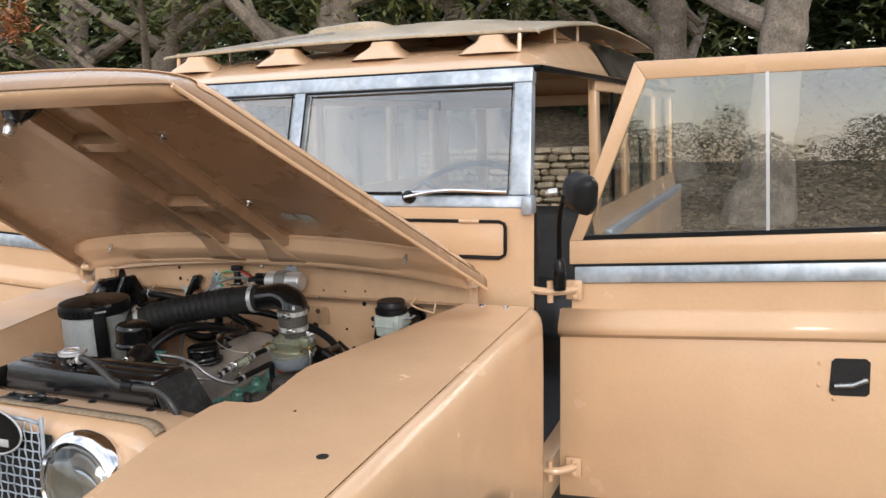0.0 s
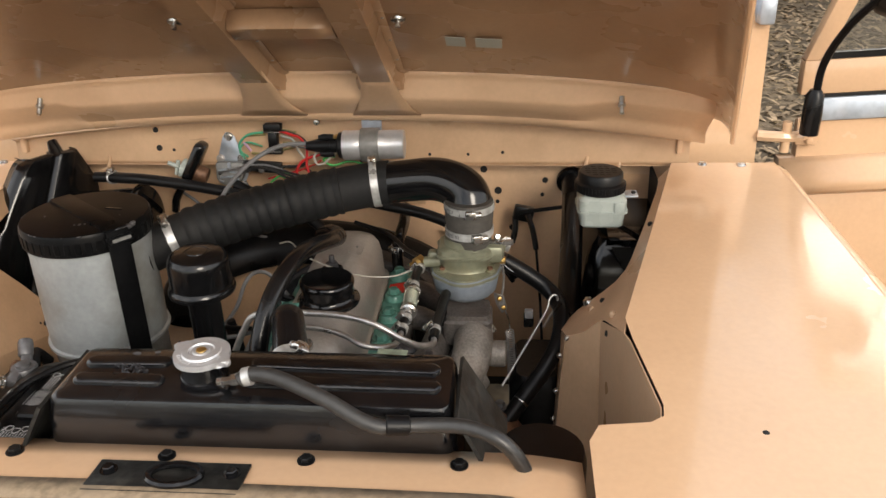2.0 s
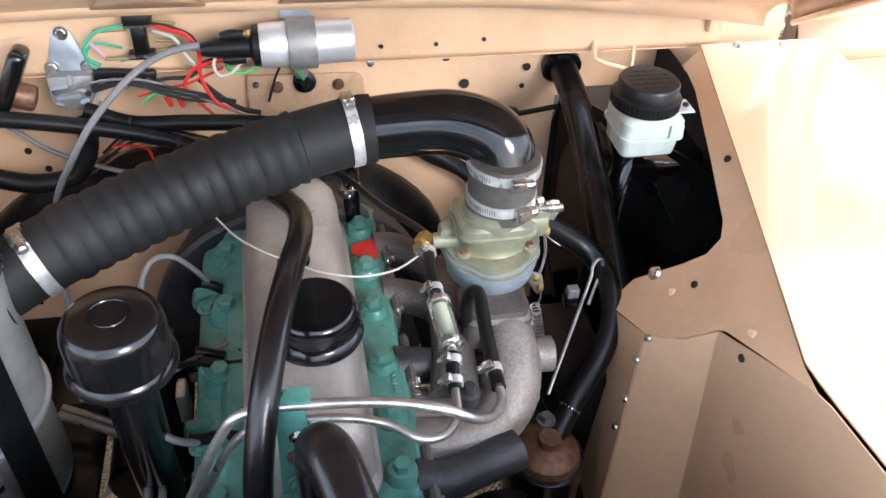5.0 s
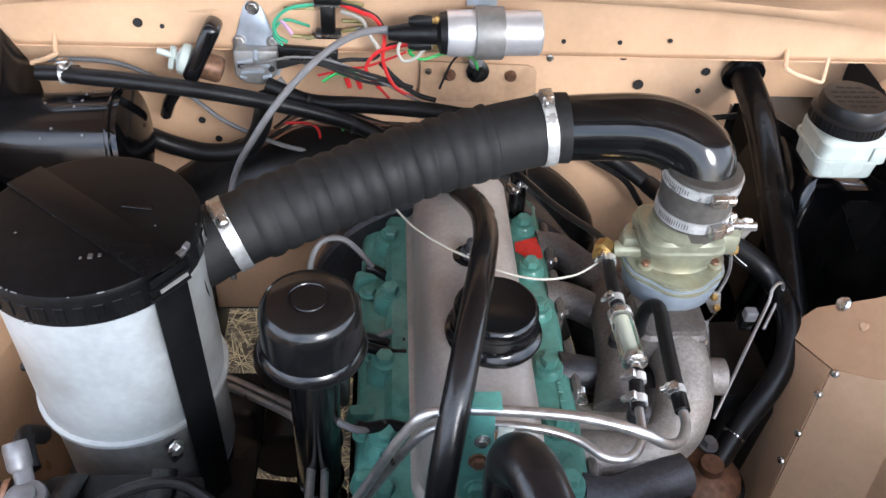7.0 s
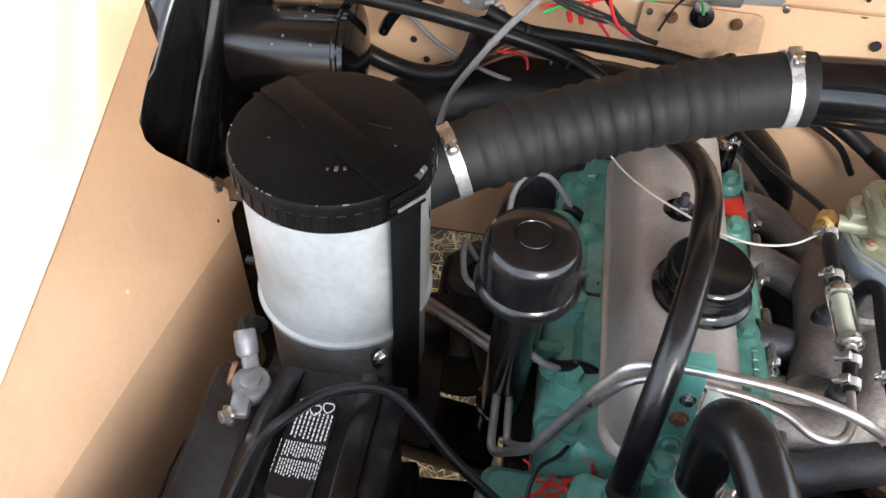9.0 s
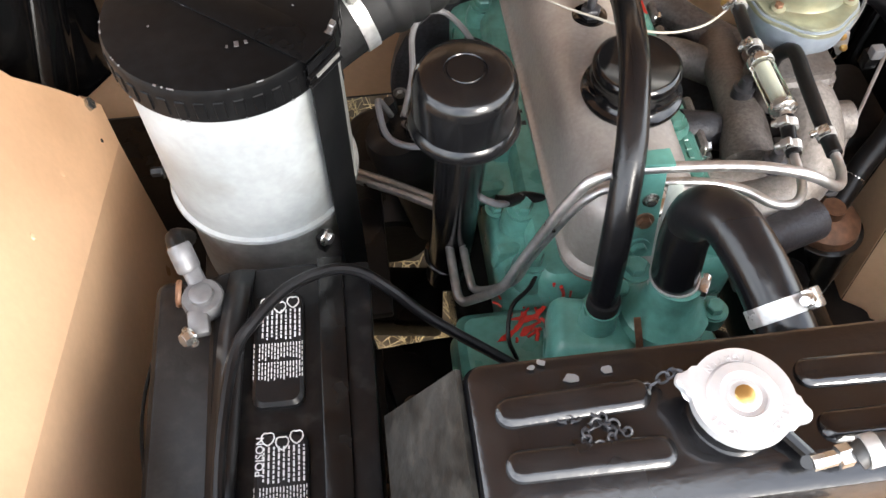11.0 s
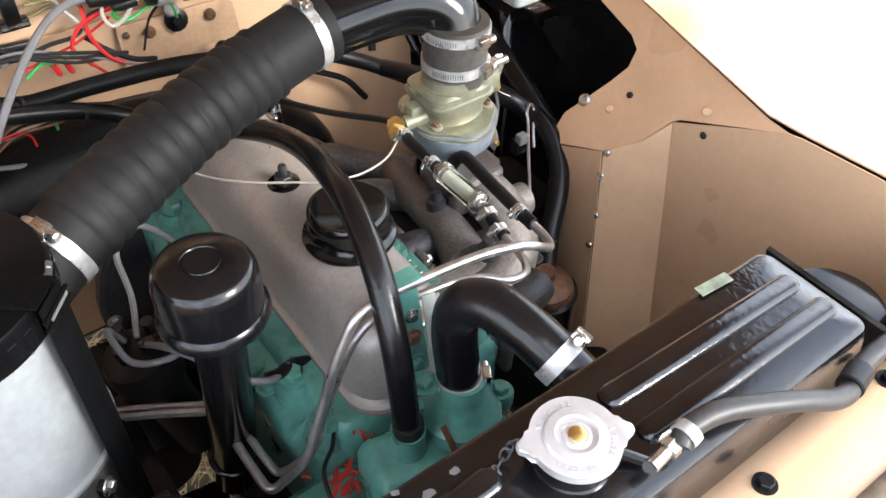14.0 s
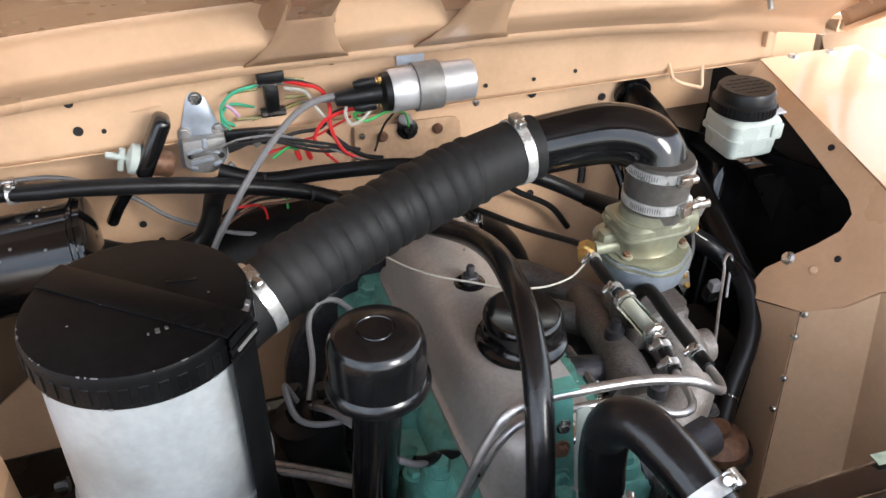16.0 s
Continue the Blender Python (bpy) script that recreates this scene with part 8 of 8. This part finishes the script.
    # steel fuel and vacuum pipes across the front of the engine
    up = [(-0.133, -0.47, 0.845), (-0.133, -0.56, 0.840), (-0.13, -0.585, 0.838), (-0.117, -0.592, 0.848), (-0.095, -0.607, 0.884), (-0.08, -0.606, 0.916), (-0.066, -0.604, 0.944), (-0.053, -0.605, 0.976), (-0.04, -0.606, 1.003), (-0.026, -0.607, 1.024), (0, -0.608, 1.032), (0.052, -0.611, 1.033), (0.099, -0.617, 1.033), (0.13, -0.622, 1.029), (0.155, -0.624, 1.020), (0.18, -0.621, 1.002), (0.2, -0.604, 0.984), (0.213, -0.584, 0.974), (0.2185, -0.568, 0.970), (0.2180, -0.545, 0.9745)]
    h("fuel_pipe", Ls(*up), 0.0047, PIPE, "bent bright steel fuel pipe", "pipe", 12, 5)
    lo = [(-0.12, -0.47, 0.845), (-0.118, -0.555, 0.840), (-0.112, -0.578, 0.842), (-0.084, -0.602, 0.884), (-0.068, -0.598, 0.914), (-0.054, -0.597, 0.940), (-0.04, -0.598, 0.969), (-0.024, -0.600, 0.994), (0, -0.601, 1.006), (0.062, -0.607, 1.009), (0.102, -0.614, 1.002), (0.125, -0.629, 0.997), (0.145, -0.628, 0.992), (0.160, -0.614, 0.986), (0.170, -0.592, 0.981), (0.1732, -0.562, 0.9845)]
    h("fuel_pipe", Ls(*lo), 0.0042, PIPE, "bent bright steel vacuum pipe", "pipe", 12, 5)
    c = part("pipe_clip", block((0.028, 0.014, 0.016), up_at(-0.121, -0.488, 0.845), 0.003), GREEN)
    tagged(c, "green clip holding two pipes", "clip")
    # fuel filter with its hoses
    f = thing("fuel_filter", L(0.178, -0.48, 0.985), "clear inline fuel filter with chrome ends", "fuel filter")
    a, b = L(0.177, -0.458, 1.000), L(0.178, -0.517, 0.995)
    d = (b - a).normalized()
    g = under("glass_body", sweep(bmesh.new(), [a, b], 0.0115, 24), AMBER, f, "clear filter glass with paper core")
    g.visible_shadow = False
    under("paper_core", sweep(bmesh.new(), [a + d * 0.006, b - d * 0.006], 0.0045, 14), PLASTIC_WHITE, f)
    for p, s in ((a, -1), (b, 1)):
        under("end_cap", lathe([(0.0119, -0.004), (0.0126, -0.003), (0.0126, 0.003), (0.010, 0.005), (0.0055, 0.006), (0.0055, 0.020), (0, 0.020)], p, d * s, 24), STEEL, f)
    for q0, q1 in ((L(0.181, -0.372, 1.008), a - d * 0.012), (b + d * 0.012, L(0.173, -0.566, 0.984))):
        mid = (q0 + q1) / 2
        under("hose", tube([q0, mid + V((-0.002, 0, 0.001)), q1], 0.0068, 14), RUBBER, f)
        for q, s in ((q0, 1), (q1, -1)):
            band(q + (q1 - q0).normalized() * 0.008 * s, q1 - q0, 0.007, 0.008, STEEL, f, (-0.8, -0.2, 0.6), 0.8)
    h("vacuum_hose", Ls((0.222, -0.412, 0.925), (0.219, -0.413, 0.950), (0.2205, -0.416, 0.970), (0.2260, -0.426, 0.983), (0.2265, -0.440, 0.985), (0.224, -0.465, 0.982), (0.2195, -0.520, 0.977), (0.2178, -0.560, 0.9725)), 0.0075, RUBBER, "black vacuum hose beside the filter", "hose", 14)
    vb = thing("hose_clip_pair", L(0.218, -0.545, 0.974), "small bright hose clip on the vacuum pipe", "hose clip")
    band(L(0.218, -0.538, 0.975), (0, -1, -0.1), 0.0078, 0.008, STEEL, vb, (-0.6, 0, 0.8), 0.9)
    # thin vacuum capillary, ignition leads
    h("capillary_pipe", Ls((-0.085, -0.25, 1.00), (-0.060, -0.268, 1.009), (-0.029, -0.321, 1.009), (0.002, -0.354, 1.008), (0.034, -0.378, 1.007), (0.063, -0.396, 1.005), (0.101, -0.405, 1.002), (0.139, -0.397, 1.000), (0.163, -0.385, 1.004), (0.178, -0.372, 1.006)), 0.0013, WIRE_WHITE, "thin cream plastic vacuum pipe", "pipe", 8)
    h("throttle_cable", Ls((0.03, -0.13, 1.0), (0.096, -0.175, 0.995), (0.142, -0.268, 1.000), (0.176, -0.328, 1.006), (0.183, -0.356, 1.012)), 0.0042, RUBBER, "black vacuum tube to the carburettor", "tube", 10)
    h("vent_tube", Ls((0.20, -0.04, 0.96), (0.240, -0.03, 0.923), (0.299, -0.03, 0.886), (0.334, -0.03, 0.840)), 0.005, RUBBER, "black cable on the firewall", "cable", 8)
    h("plug_lead", Ls((-0.165, -0.365, 0.885), (-0.150, -0.325, 0.908), (-0.145, -0.288, 0.935), (-0.131, -0.273, 0.951), (-0.108, -0.271, 0.951), (-0.088, -0.268, 0.928), (-0.070, -0.266, 0.900), (-0.05, -0.268, 0.89)), 0.0036, RUBBER_GREY, "grey ignition lead looping to a plug", "lead", 8)
    h("plug_lead", Ls((-0.165, -0.375, 0.885), (-0.150, -0.44, 0.925), (-0.127, -0.498, 0.936), (-0.114, -0.517, 0.927), (-0.098, -0.525, 0.917), (-0.080, -0.522, 0.905), (-0.058, -0.505, 0.895)), 0.0038, RUBBER_GREY, "grey ignition lead with printed sheath", "lead", 8)
    h("plug_lead", Ls((-0.15, -0.39, 0.90), (-0.11, -0.416, 0.912), (-0.084, -0.412, 0.908), (-0.055, -0.40, 0.895)), 0.0038, RUBBER, "black ignition lead to a plug", "lead", 8)
    h("plug_lead", Ls((-0.178, -0.36, 0.885), (-0.191, -0.385, 0.930), (-0.188, -0.410, 0.912), (-0.178, -0.422, 0.905), (-0.158, -0.432, 0.905), (-0.13, -0.425, 0.90), (-0.09, -0.40, 0.90), (-0.05, -0.375, 0.90)), 0.0036, RUBBER_GREY, "grey ignition lead from the distributor", "lead", 8)
    for y, a in ((-0.268, (-0.070, -0.266, 0.900)), (-0.385, (-0.072, -0.388, 0.900)), (-0.402, (-0.070, -0.406, 0.902)), (-0.503, (-0.074, -0.516, 0.901))):
        under("plug_boot", tube([L(*a) + V((-0.012, 0, 0.004)), L(*a), L(a[0] + 0.02, y, a[2] - 0.012), en(-0.034, y, -0.006)], lambda k: 0.0058 + 0.0012 * k, 12), RUBBER, engine, "black rubber plug boot")
    h("oil_pipe", Ls((-0.24, -0.40, 0.84), (-0.18, -0.43, 0.835), (-0.13, -0.46, 0.83)), 0.005, PIPE, "steel oil pipe beside the filler", "pipe", 8)
    h("oil_pipe", Ls((-0.24, -0.385, 0.835), (-0.18, -0.415, 0.83), (-0.13, -0.445, 0.825)), 0.005, PIPE, "steel oil pipe beside the filler", "pipe", 8)
    h("speedo_cable", Ls((-0.50, -0.06, 1.075), (-0.447, -0.05, 1.072), (-0.393, -0.05, 1.064), (-0.324, -0.05, 1.026), (-0.276, -0.05, 0.984), (-0.202, -0.045, 0.945), (-0.127, -0.04, 0.925), (-0.06, -0.04, 0.90)), 0.0032, RUBBER_GREY, "grey cable across the firewall", "cable", 8)
    h("sender_wire", Ls((-0.085, -0.655, 0.83), (-0.092, -0.640, 0.848), (-0.085, -0.615, 0.862), (-0.066, -0.60, 0.868), (-0.055, -0.585, 0.873)), 0.0022, RUBBER, "thin black sender wire", "wire", 6)
    h("throttle_link", Ls((0.315, -0.455, 0.838), (0.342, -0.420, 0.872), (0.370, -0.383, 0.906), (0.388, -0.360, 0.932), (0.3905, -0.354, 0.943), (0.3965, -0.350, 0.950), (0.403, -0.349, 0.949), (0.405, -0.351, 0.941), (0.4005, -0.357, 0.931), (0.3925, -0.366, 0.921), (0.381, -0.381, 0.907)), 0.0021, PIPE, "bent wire dipstick with looped end", "dipstick", 8)
    # return spring
    a, b = V((0.3268, -0.361, 0.9019)), V((0.3358, -0.441, 0.802))
    coil = [a.lerp(b, k / 260) + V((0.0068 * math.cos(k * 0.78), 0.0045 * math.sin(k * 0.78), 0.0035 * math.sin(k * 0.78))) for k in range(261)]
    s = part("return_spring", sweep(bmesh.new(), coil + [b + V((0, 0, -0.02))], 0.0014, 5), PIPE)
    tagged(s, "dark coil spring beside the carburettor", "spring")
    # canister with rusty top
    k = thing("canister", L(0.310, -0.490, 0.60), "black canister with rusty domed top", "canister")
    c = L(0.310, -0.490, 0.772)
    under("can", lathe([(0.044, -0.17), (0.046, -0.16), (0.046, 0.0), (0.043, 0.002)], c, (0, 0, 1), 36), BLACK_WORN, k, "black canister")
    under("top", lathe([(0.042, -0.004), (0.038, 0.012), (0.028, 0.02), (0.014, 0.024), (0.013, 0.034), (0, 0.034)], c, (0, 0, 1), 36), RUST, k, "rust-brown domed top")
    hexbolt(L(0.312, -0.468, 0.808), (0, 0, 1), 0.008, 0.01, LEAD, k)


hoses()


def brake_corner():
    """Reservoir on its bracket, pedal housing and column in the rear corner."""
    p = thing("pedal_housing", L(0.52, -0.08, 0.62), "black pedal housing in the bay corner", "pedal housing")
    under("shell", stack([(0, -0.42), (0, -0.10), (0.01, -0.03), (0.03, 0.0)], (0.10, 0.14), 0.03, up_at(0.555, -0.085, 1.005), 6), BLACK, p, "black pressed housing")
    under("shelf", block((0.075, 0.06, 0.003), up_at(0.535, -0.215, 1.012), 0.001), BLACK, p)
    under("wall", plate(Ls((0.452, -0.02, 1.02), (0.60, -0.35, 1.02), (0.60, -0.35, 0.6), (0.452, -0.02, 0.6)), 0.003), BLACK_WORN, p)
    under("column", tube(Ls((0.447, 0.0, 1.055), (0.443, -0.10, 1.03), (0.432, -0.25, 0.965), (0.421, -0.37, 0.905)), 0.020, 20), BLACK_WORN, p, "black steel tube")
    under("collar", lathe([(0.030, -0.006), (0.030, 0.004), (0.022, 0.008), (0, 0.008)], L(0.447, -0.008, 1.05), (0, -1, -0.3), 28), BLACK, p)
    under("gusset", plate(Ls((0.50, -0.25, 1.0), (0.56, -0.25, 1.0), (0.54, -0.26, 0.93)), 0.004), BLACK_WORN, p)
    r = thing("brake_reservoir", L(0.482, -0.235, 1.035), "white plastic brake fluid reservoir with black cap", "reservoir")
    m = Matrix.Translation(V((0.481, -0.236, 1.0535)))
    under("tank", stack([(0.008, 0.0), (0.004, 0.004), (0.002, 0.026), (0.0, 0.028), (0.0, 0.05), (0.004, 0.055), (0.010, 0.058)], (0.040, 0.036), 0.012, m, 5), PLASTIC_WHITE, r, "milky white tank with moulded seam")
    under("seam", stack([(0, 0.028), (0, 0.032)], (0.0425, 0.0385), 0.013, m, 5), PLASTIC_WHITE, r)
    under("gauge_box", block((0.018, 0.006, 0.02), m @ pose(0.027, -0.036, 0.04), 0.002), PLASTIC_WHITE, r)
    c = m @ V((-0.003, 0.004, 0.057))
    cap = under("cap", lathe([(0.038, 0), (0.0425, 0.002), (0.0425, 0.016), (0.040, 0.018), (0.0385, 0.019), (0.0378, 0.032), (0.0355, 0.035), (0, 0.035)], c, (0, 0, 1), 60), PLASTIC_BLACK, r, "black ribbed screw cap")
    for k in range(44):
        a = 2 * math.pi * k / 44
        under("grip", block((0.0018, 0.0026, 0.012), Matrix.Translation(c + V((0.0426 * math.cos(a), 0.0426 * math.sin(a), 0.009))) @ pose(0, 0, 0, 0, 0, math.degrees(a)), 0.0, 1), PLASTIC_BLACK, cap)
    for row in range(5):
        for i in range(5):
            if abs(row - 2) == 2 and i in (0, 4):
                continue
            under("cap_print", block((0.008, 0.0028, 0.0006), Matrix.Translation(c + V((-0.022 + 0.011 * i, 0.02 - 0.010 * row, 0.0352))), 0.0, 1), RUBBER_DUST, cap)
    under("mount_tab", block((0.022, 0.03, 0.003), m @ pose(0.05, 0.004, 0.05), 0.001), GALV, r)
    screw(m @ V((0.054, 0.004, 0.052)), (0, 0, 1), 0.004, DARK, r)
    # throttle linkage on the firewall
    l = thing("throttle_linkage", L(0.36, -0.03, 1.0), "black throttle linkage on the firewall", "linkage")
    under("shaft", sweep(bmesh.new(), Ls((0.345, -0.06, 1.0), (0.43, -0.06, 1.012)), 0.004, 10), BLACK_WORN, l)
    under("bracket", block((0.04, 0.02, 0.03), LEVEL @ pose(0.352, -0.05, 0.995, 0, 12, 0), 0.004), BLACK_WORN, l)
    under("lever", tube(Ls((0.36, -0.075, 1.0), (0.37, -0.10, 0.975), (0.376, -0.12, 0.945)), 0.0055, 8), BLACK_WORN, l)
    under("rod", tube(Ls((0.376, -0.12, 0.945), (0.382, -0.2, 0.88), (0.385, -0.26, 0.82)), 0.0025, 8), BLACK_WORN, l)
    under("post", tube(Ls((0.335, -0.05, 0.99), (0.336, -0.06, 0.965), (0.33, -0.07, 0.94)), 0.006, 8), BLACK_WORN, l)
    # washer pump / small filter clipped to the bulkhead on the other side
    w = thing("inline_filter", L(-0.3, -0.09, 1.08), "white and clear inline filter in a black clip", "filter")
    a, b = L(-0.318, -0.095, 1.100), L(-0.258, -0.092, 1.078)
    d = (b - a).normalized()
    under("body", lathe([(0.004, -0.022), (0.004, 0.0), (0.006, 0.002), (0.018, 0.006), (0.0195, 0.009), (0.0195, 0.016), (0.016, 0.018), (0, 0.024)], a, d, 28), PLASTIC_WHITE, w, "white filter head")
    under("bowl", lathe([(0.017, 0.024), (0.0165, 0.054), (0.014, 0.058), (0.004, 0.06), (0, 0.06)], a, d, 28), RUST, w, "amber filter bowl")
    under("cross_bar", sweep(bmesh.new(), [a + V((0, 0, 0.012)), a + V((-0.008, 0, -0.016))], 0.004, 8), PLASTIC_WHITE, w)
    under("clip", block((0.021, 0.040, 0.082), LEVEL @ pose(-0.2825, -0.100, 1.112, 0, 28, 0), 0.008, 3), BLACK, w, "black spring clip")
    under("hose", tube(Ls((-0.318, -0.09, 1.06), (-0.338, -0.08, 1.03), (-0.352, -0.06, 1.0)), 0.008, 10), BLACK, w)


brake_corner()


def under_parts():
    """Dark pieces seen between the larger ones: distributor, dynamo, fan cowl and footwell humps."""
    d = thing("distributor", L(-0.15, -0.36, 0.80), "black ignition distributor beside the block", "distributor")
    under("body", lathe([(0.025, -0.15), (0.03, -0.02), (0.038, 0.0), (0.04, 0.03), (0.036, 0.045), (0.02, 0.052), (0, 0.054)], L(-0.165, -0.37, 0.83), (-0.2, 0, 1), 28), PLASTIC_BLACK, d, "black distributor cap")
    for k in range(4):
        a = k * math.pi / 2 + 0.5
        under("tower", lathe([(0.008, 0), (0.007, 0.022), (0, 0.022)], L(-0.165 + 0.022 * math.cos(a), -0.37 + 0.022 * math.sin(a), 0.878), (-0.2, 0, 1), 10), PLASTIC_BLACK, d)
    under("clip", block((0.012, 0.03, 0.05), up_at(-0.105, -0.40, 0.84), 0.004), PIPE, d)
    g = thing("dynamo", L(0.25, -0.66, 0.60), "black dynamo low at the front of the engine", "dynamo")
    under("case", lathe([(0.05, 0), (0.055, 0.005), (0.055, 0.17), (0.05, 0.18), (0, 0.18)], L(0.24, -0.70, 0.70), (0, 1, 0), 30), BLACK_WORN, g)
    st = thing("starter", L(-0.20, -0.28, 0.55), "black starter motor low beside the block", "starter")
    under("case", lathe([(0.05, 0), (0.055, 0.005), (0.055, 0.2), (0.05, 0.21), (0, 0.21)], L(-0.19, -0.32, 0.60), (0, 1, 0.05), 30), BLACK_WORN, st)
    f = thing("fan", L(0.03, -0.72, 0.55), "black engine fan behind the radiator", "fan")
    under("hub", lathe([(0.05, 0), (0.05, 0.03), (0.03, 0.035), (0, 0.035)], L(0.03, -0.735, 0.72), (0, 1, 0), 24), BLACK_WORN, f)
    for k in range(4):
        a = math.pi / 4 + k * math.pi / 2
        c = L(0.03, -0.725, 0.72) + V((0.11 * math.cos(a), 0, 0.11 * math.sin(a)))
        under("blade", block((0.15, 0.003, 0.06), Matrix.Translation(c) @ Matrix.Rotation(-a, 4, "Y") @ pose(0, 0, 0, 28), 0.001), BLACK_WORN, f)
    b = thing("bonnet_support", L(0.36, -0.9, 0.62), "black canister at the front corner of the bay", "canister")
    under("body", lathe([(0.045, 0), (0.05, 0.006), (0.05, 0.26), (0.047, 0.272), (0, 0.276)], L(0.362, -0.80, 0.70), (0, 0, 1), 36), BLACK, b)
    band(L(0.36, -0.855, 0.95), (0, 0, 1), 0.010, 0.01, STEEL, b, (0, -1, 0), 0.8)
    s = thing("steering_box", L(0.40, -0.40, 0.55), "black steering box behind the inner wing", "steering box")
    under("body", stack([(0.01, -0.2), (0, -0.18), (0, -0.02), (0.012, 0.0)], (0.045, 0.07), 0.02, up_at(0.372, -0.36, 0.84), 5), BLACK_WORN, s)
    under("sensor", block((0.016, 0.016, 0.022), up_at(0.357, -0.377, 0.918), 0.003), BLACK_WORN, s)
    under("sensor_plug", block((0.014, 0.012, 0.014), up_at(0.357, -0.383, 0.932), 0.002), RUBBER_GREY, s)
    e = thing("rear_elbow", L(0.13, -0.10, 0.90), "black water elbow with bright clip behind the head", "elbow")
    under("elbow", tube([en(0.115, -0.17, 0.0), en(0.115, -0.155, 0.05), L(0.12, -0.10, 0.99), L(0.115, -0.03, 1.0)], 0.011, 14), BLACK, e)
    band(en(0.115, -0.157, 0.045), EUP, 0.0115, 0.01, STEEL, e, (-0.7, -0.7, 0), 1.0)
    # bell housing, coloured dark for the shade behind the engine
    c = thing("bell_housing", L(0.03, -0.06, 0.6), "dark cast bell housing behind the engine", "housing")
    under("shell", lathe([(0.20, 0), (0.205, 0.006), (0.205, 0.02), (0.18, 0.10), (0, 0.10)], L(0.035, -0.16, 0.74), (0, 1, 0), 40), DARK_IRON, c)
    for k in range(12):
        a = 2 * math.pi * k / 12
        hexbolt(L(0.035 + 0.193 * math.cos(a), -0.160, 0.74 + 0.193 * math.sin(a)), (0, -1, 0), 0.007, 0.007, PIPE, c)


under_parts()
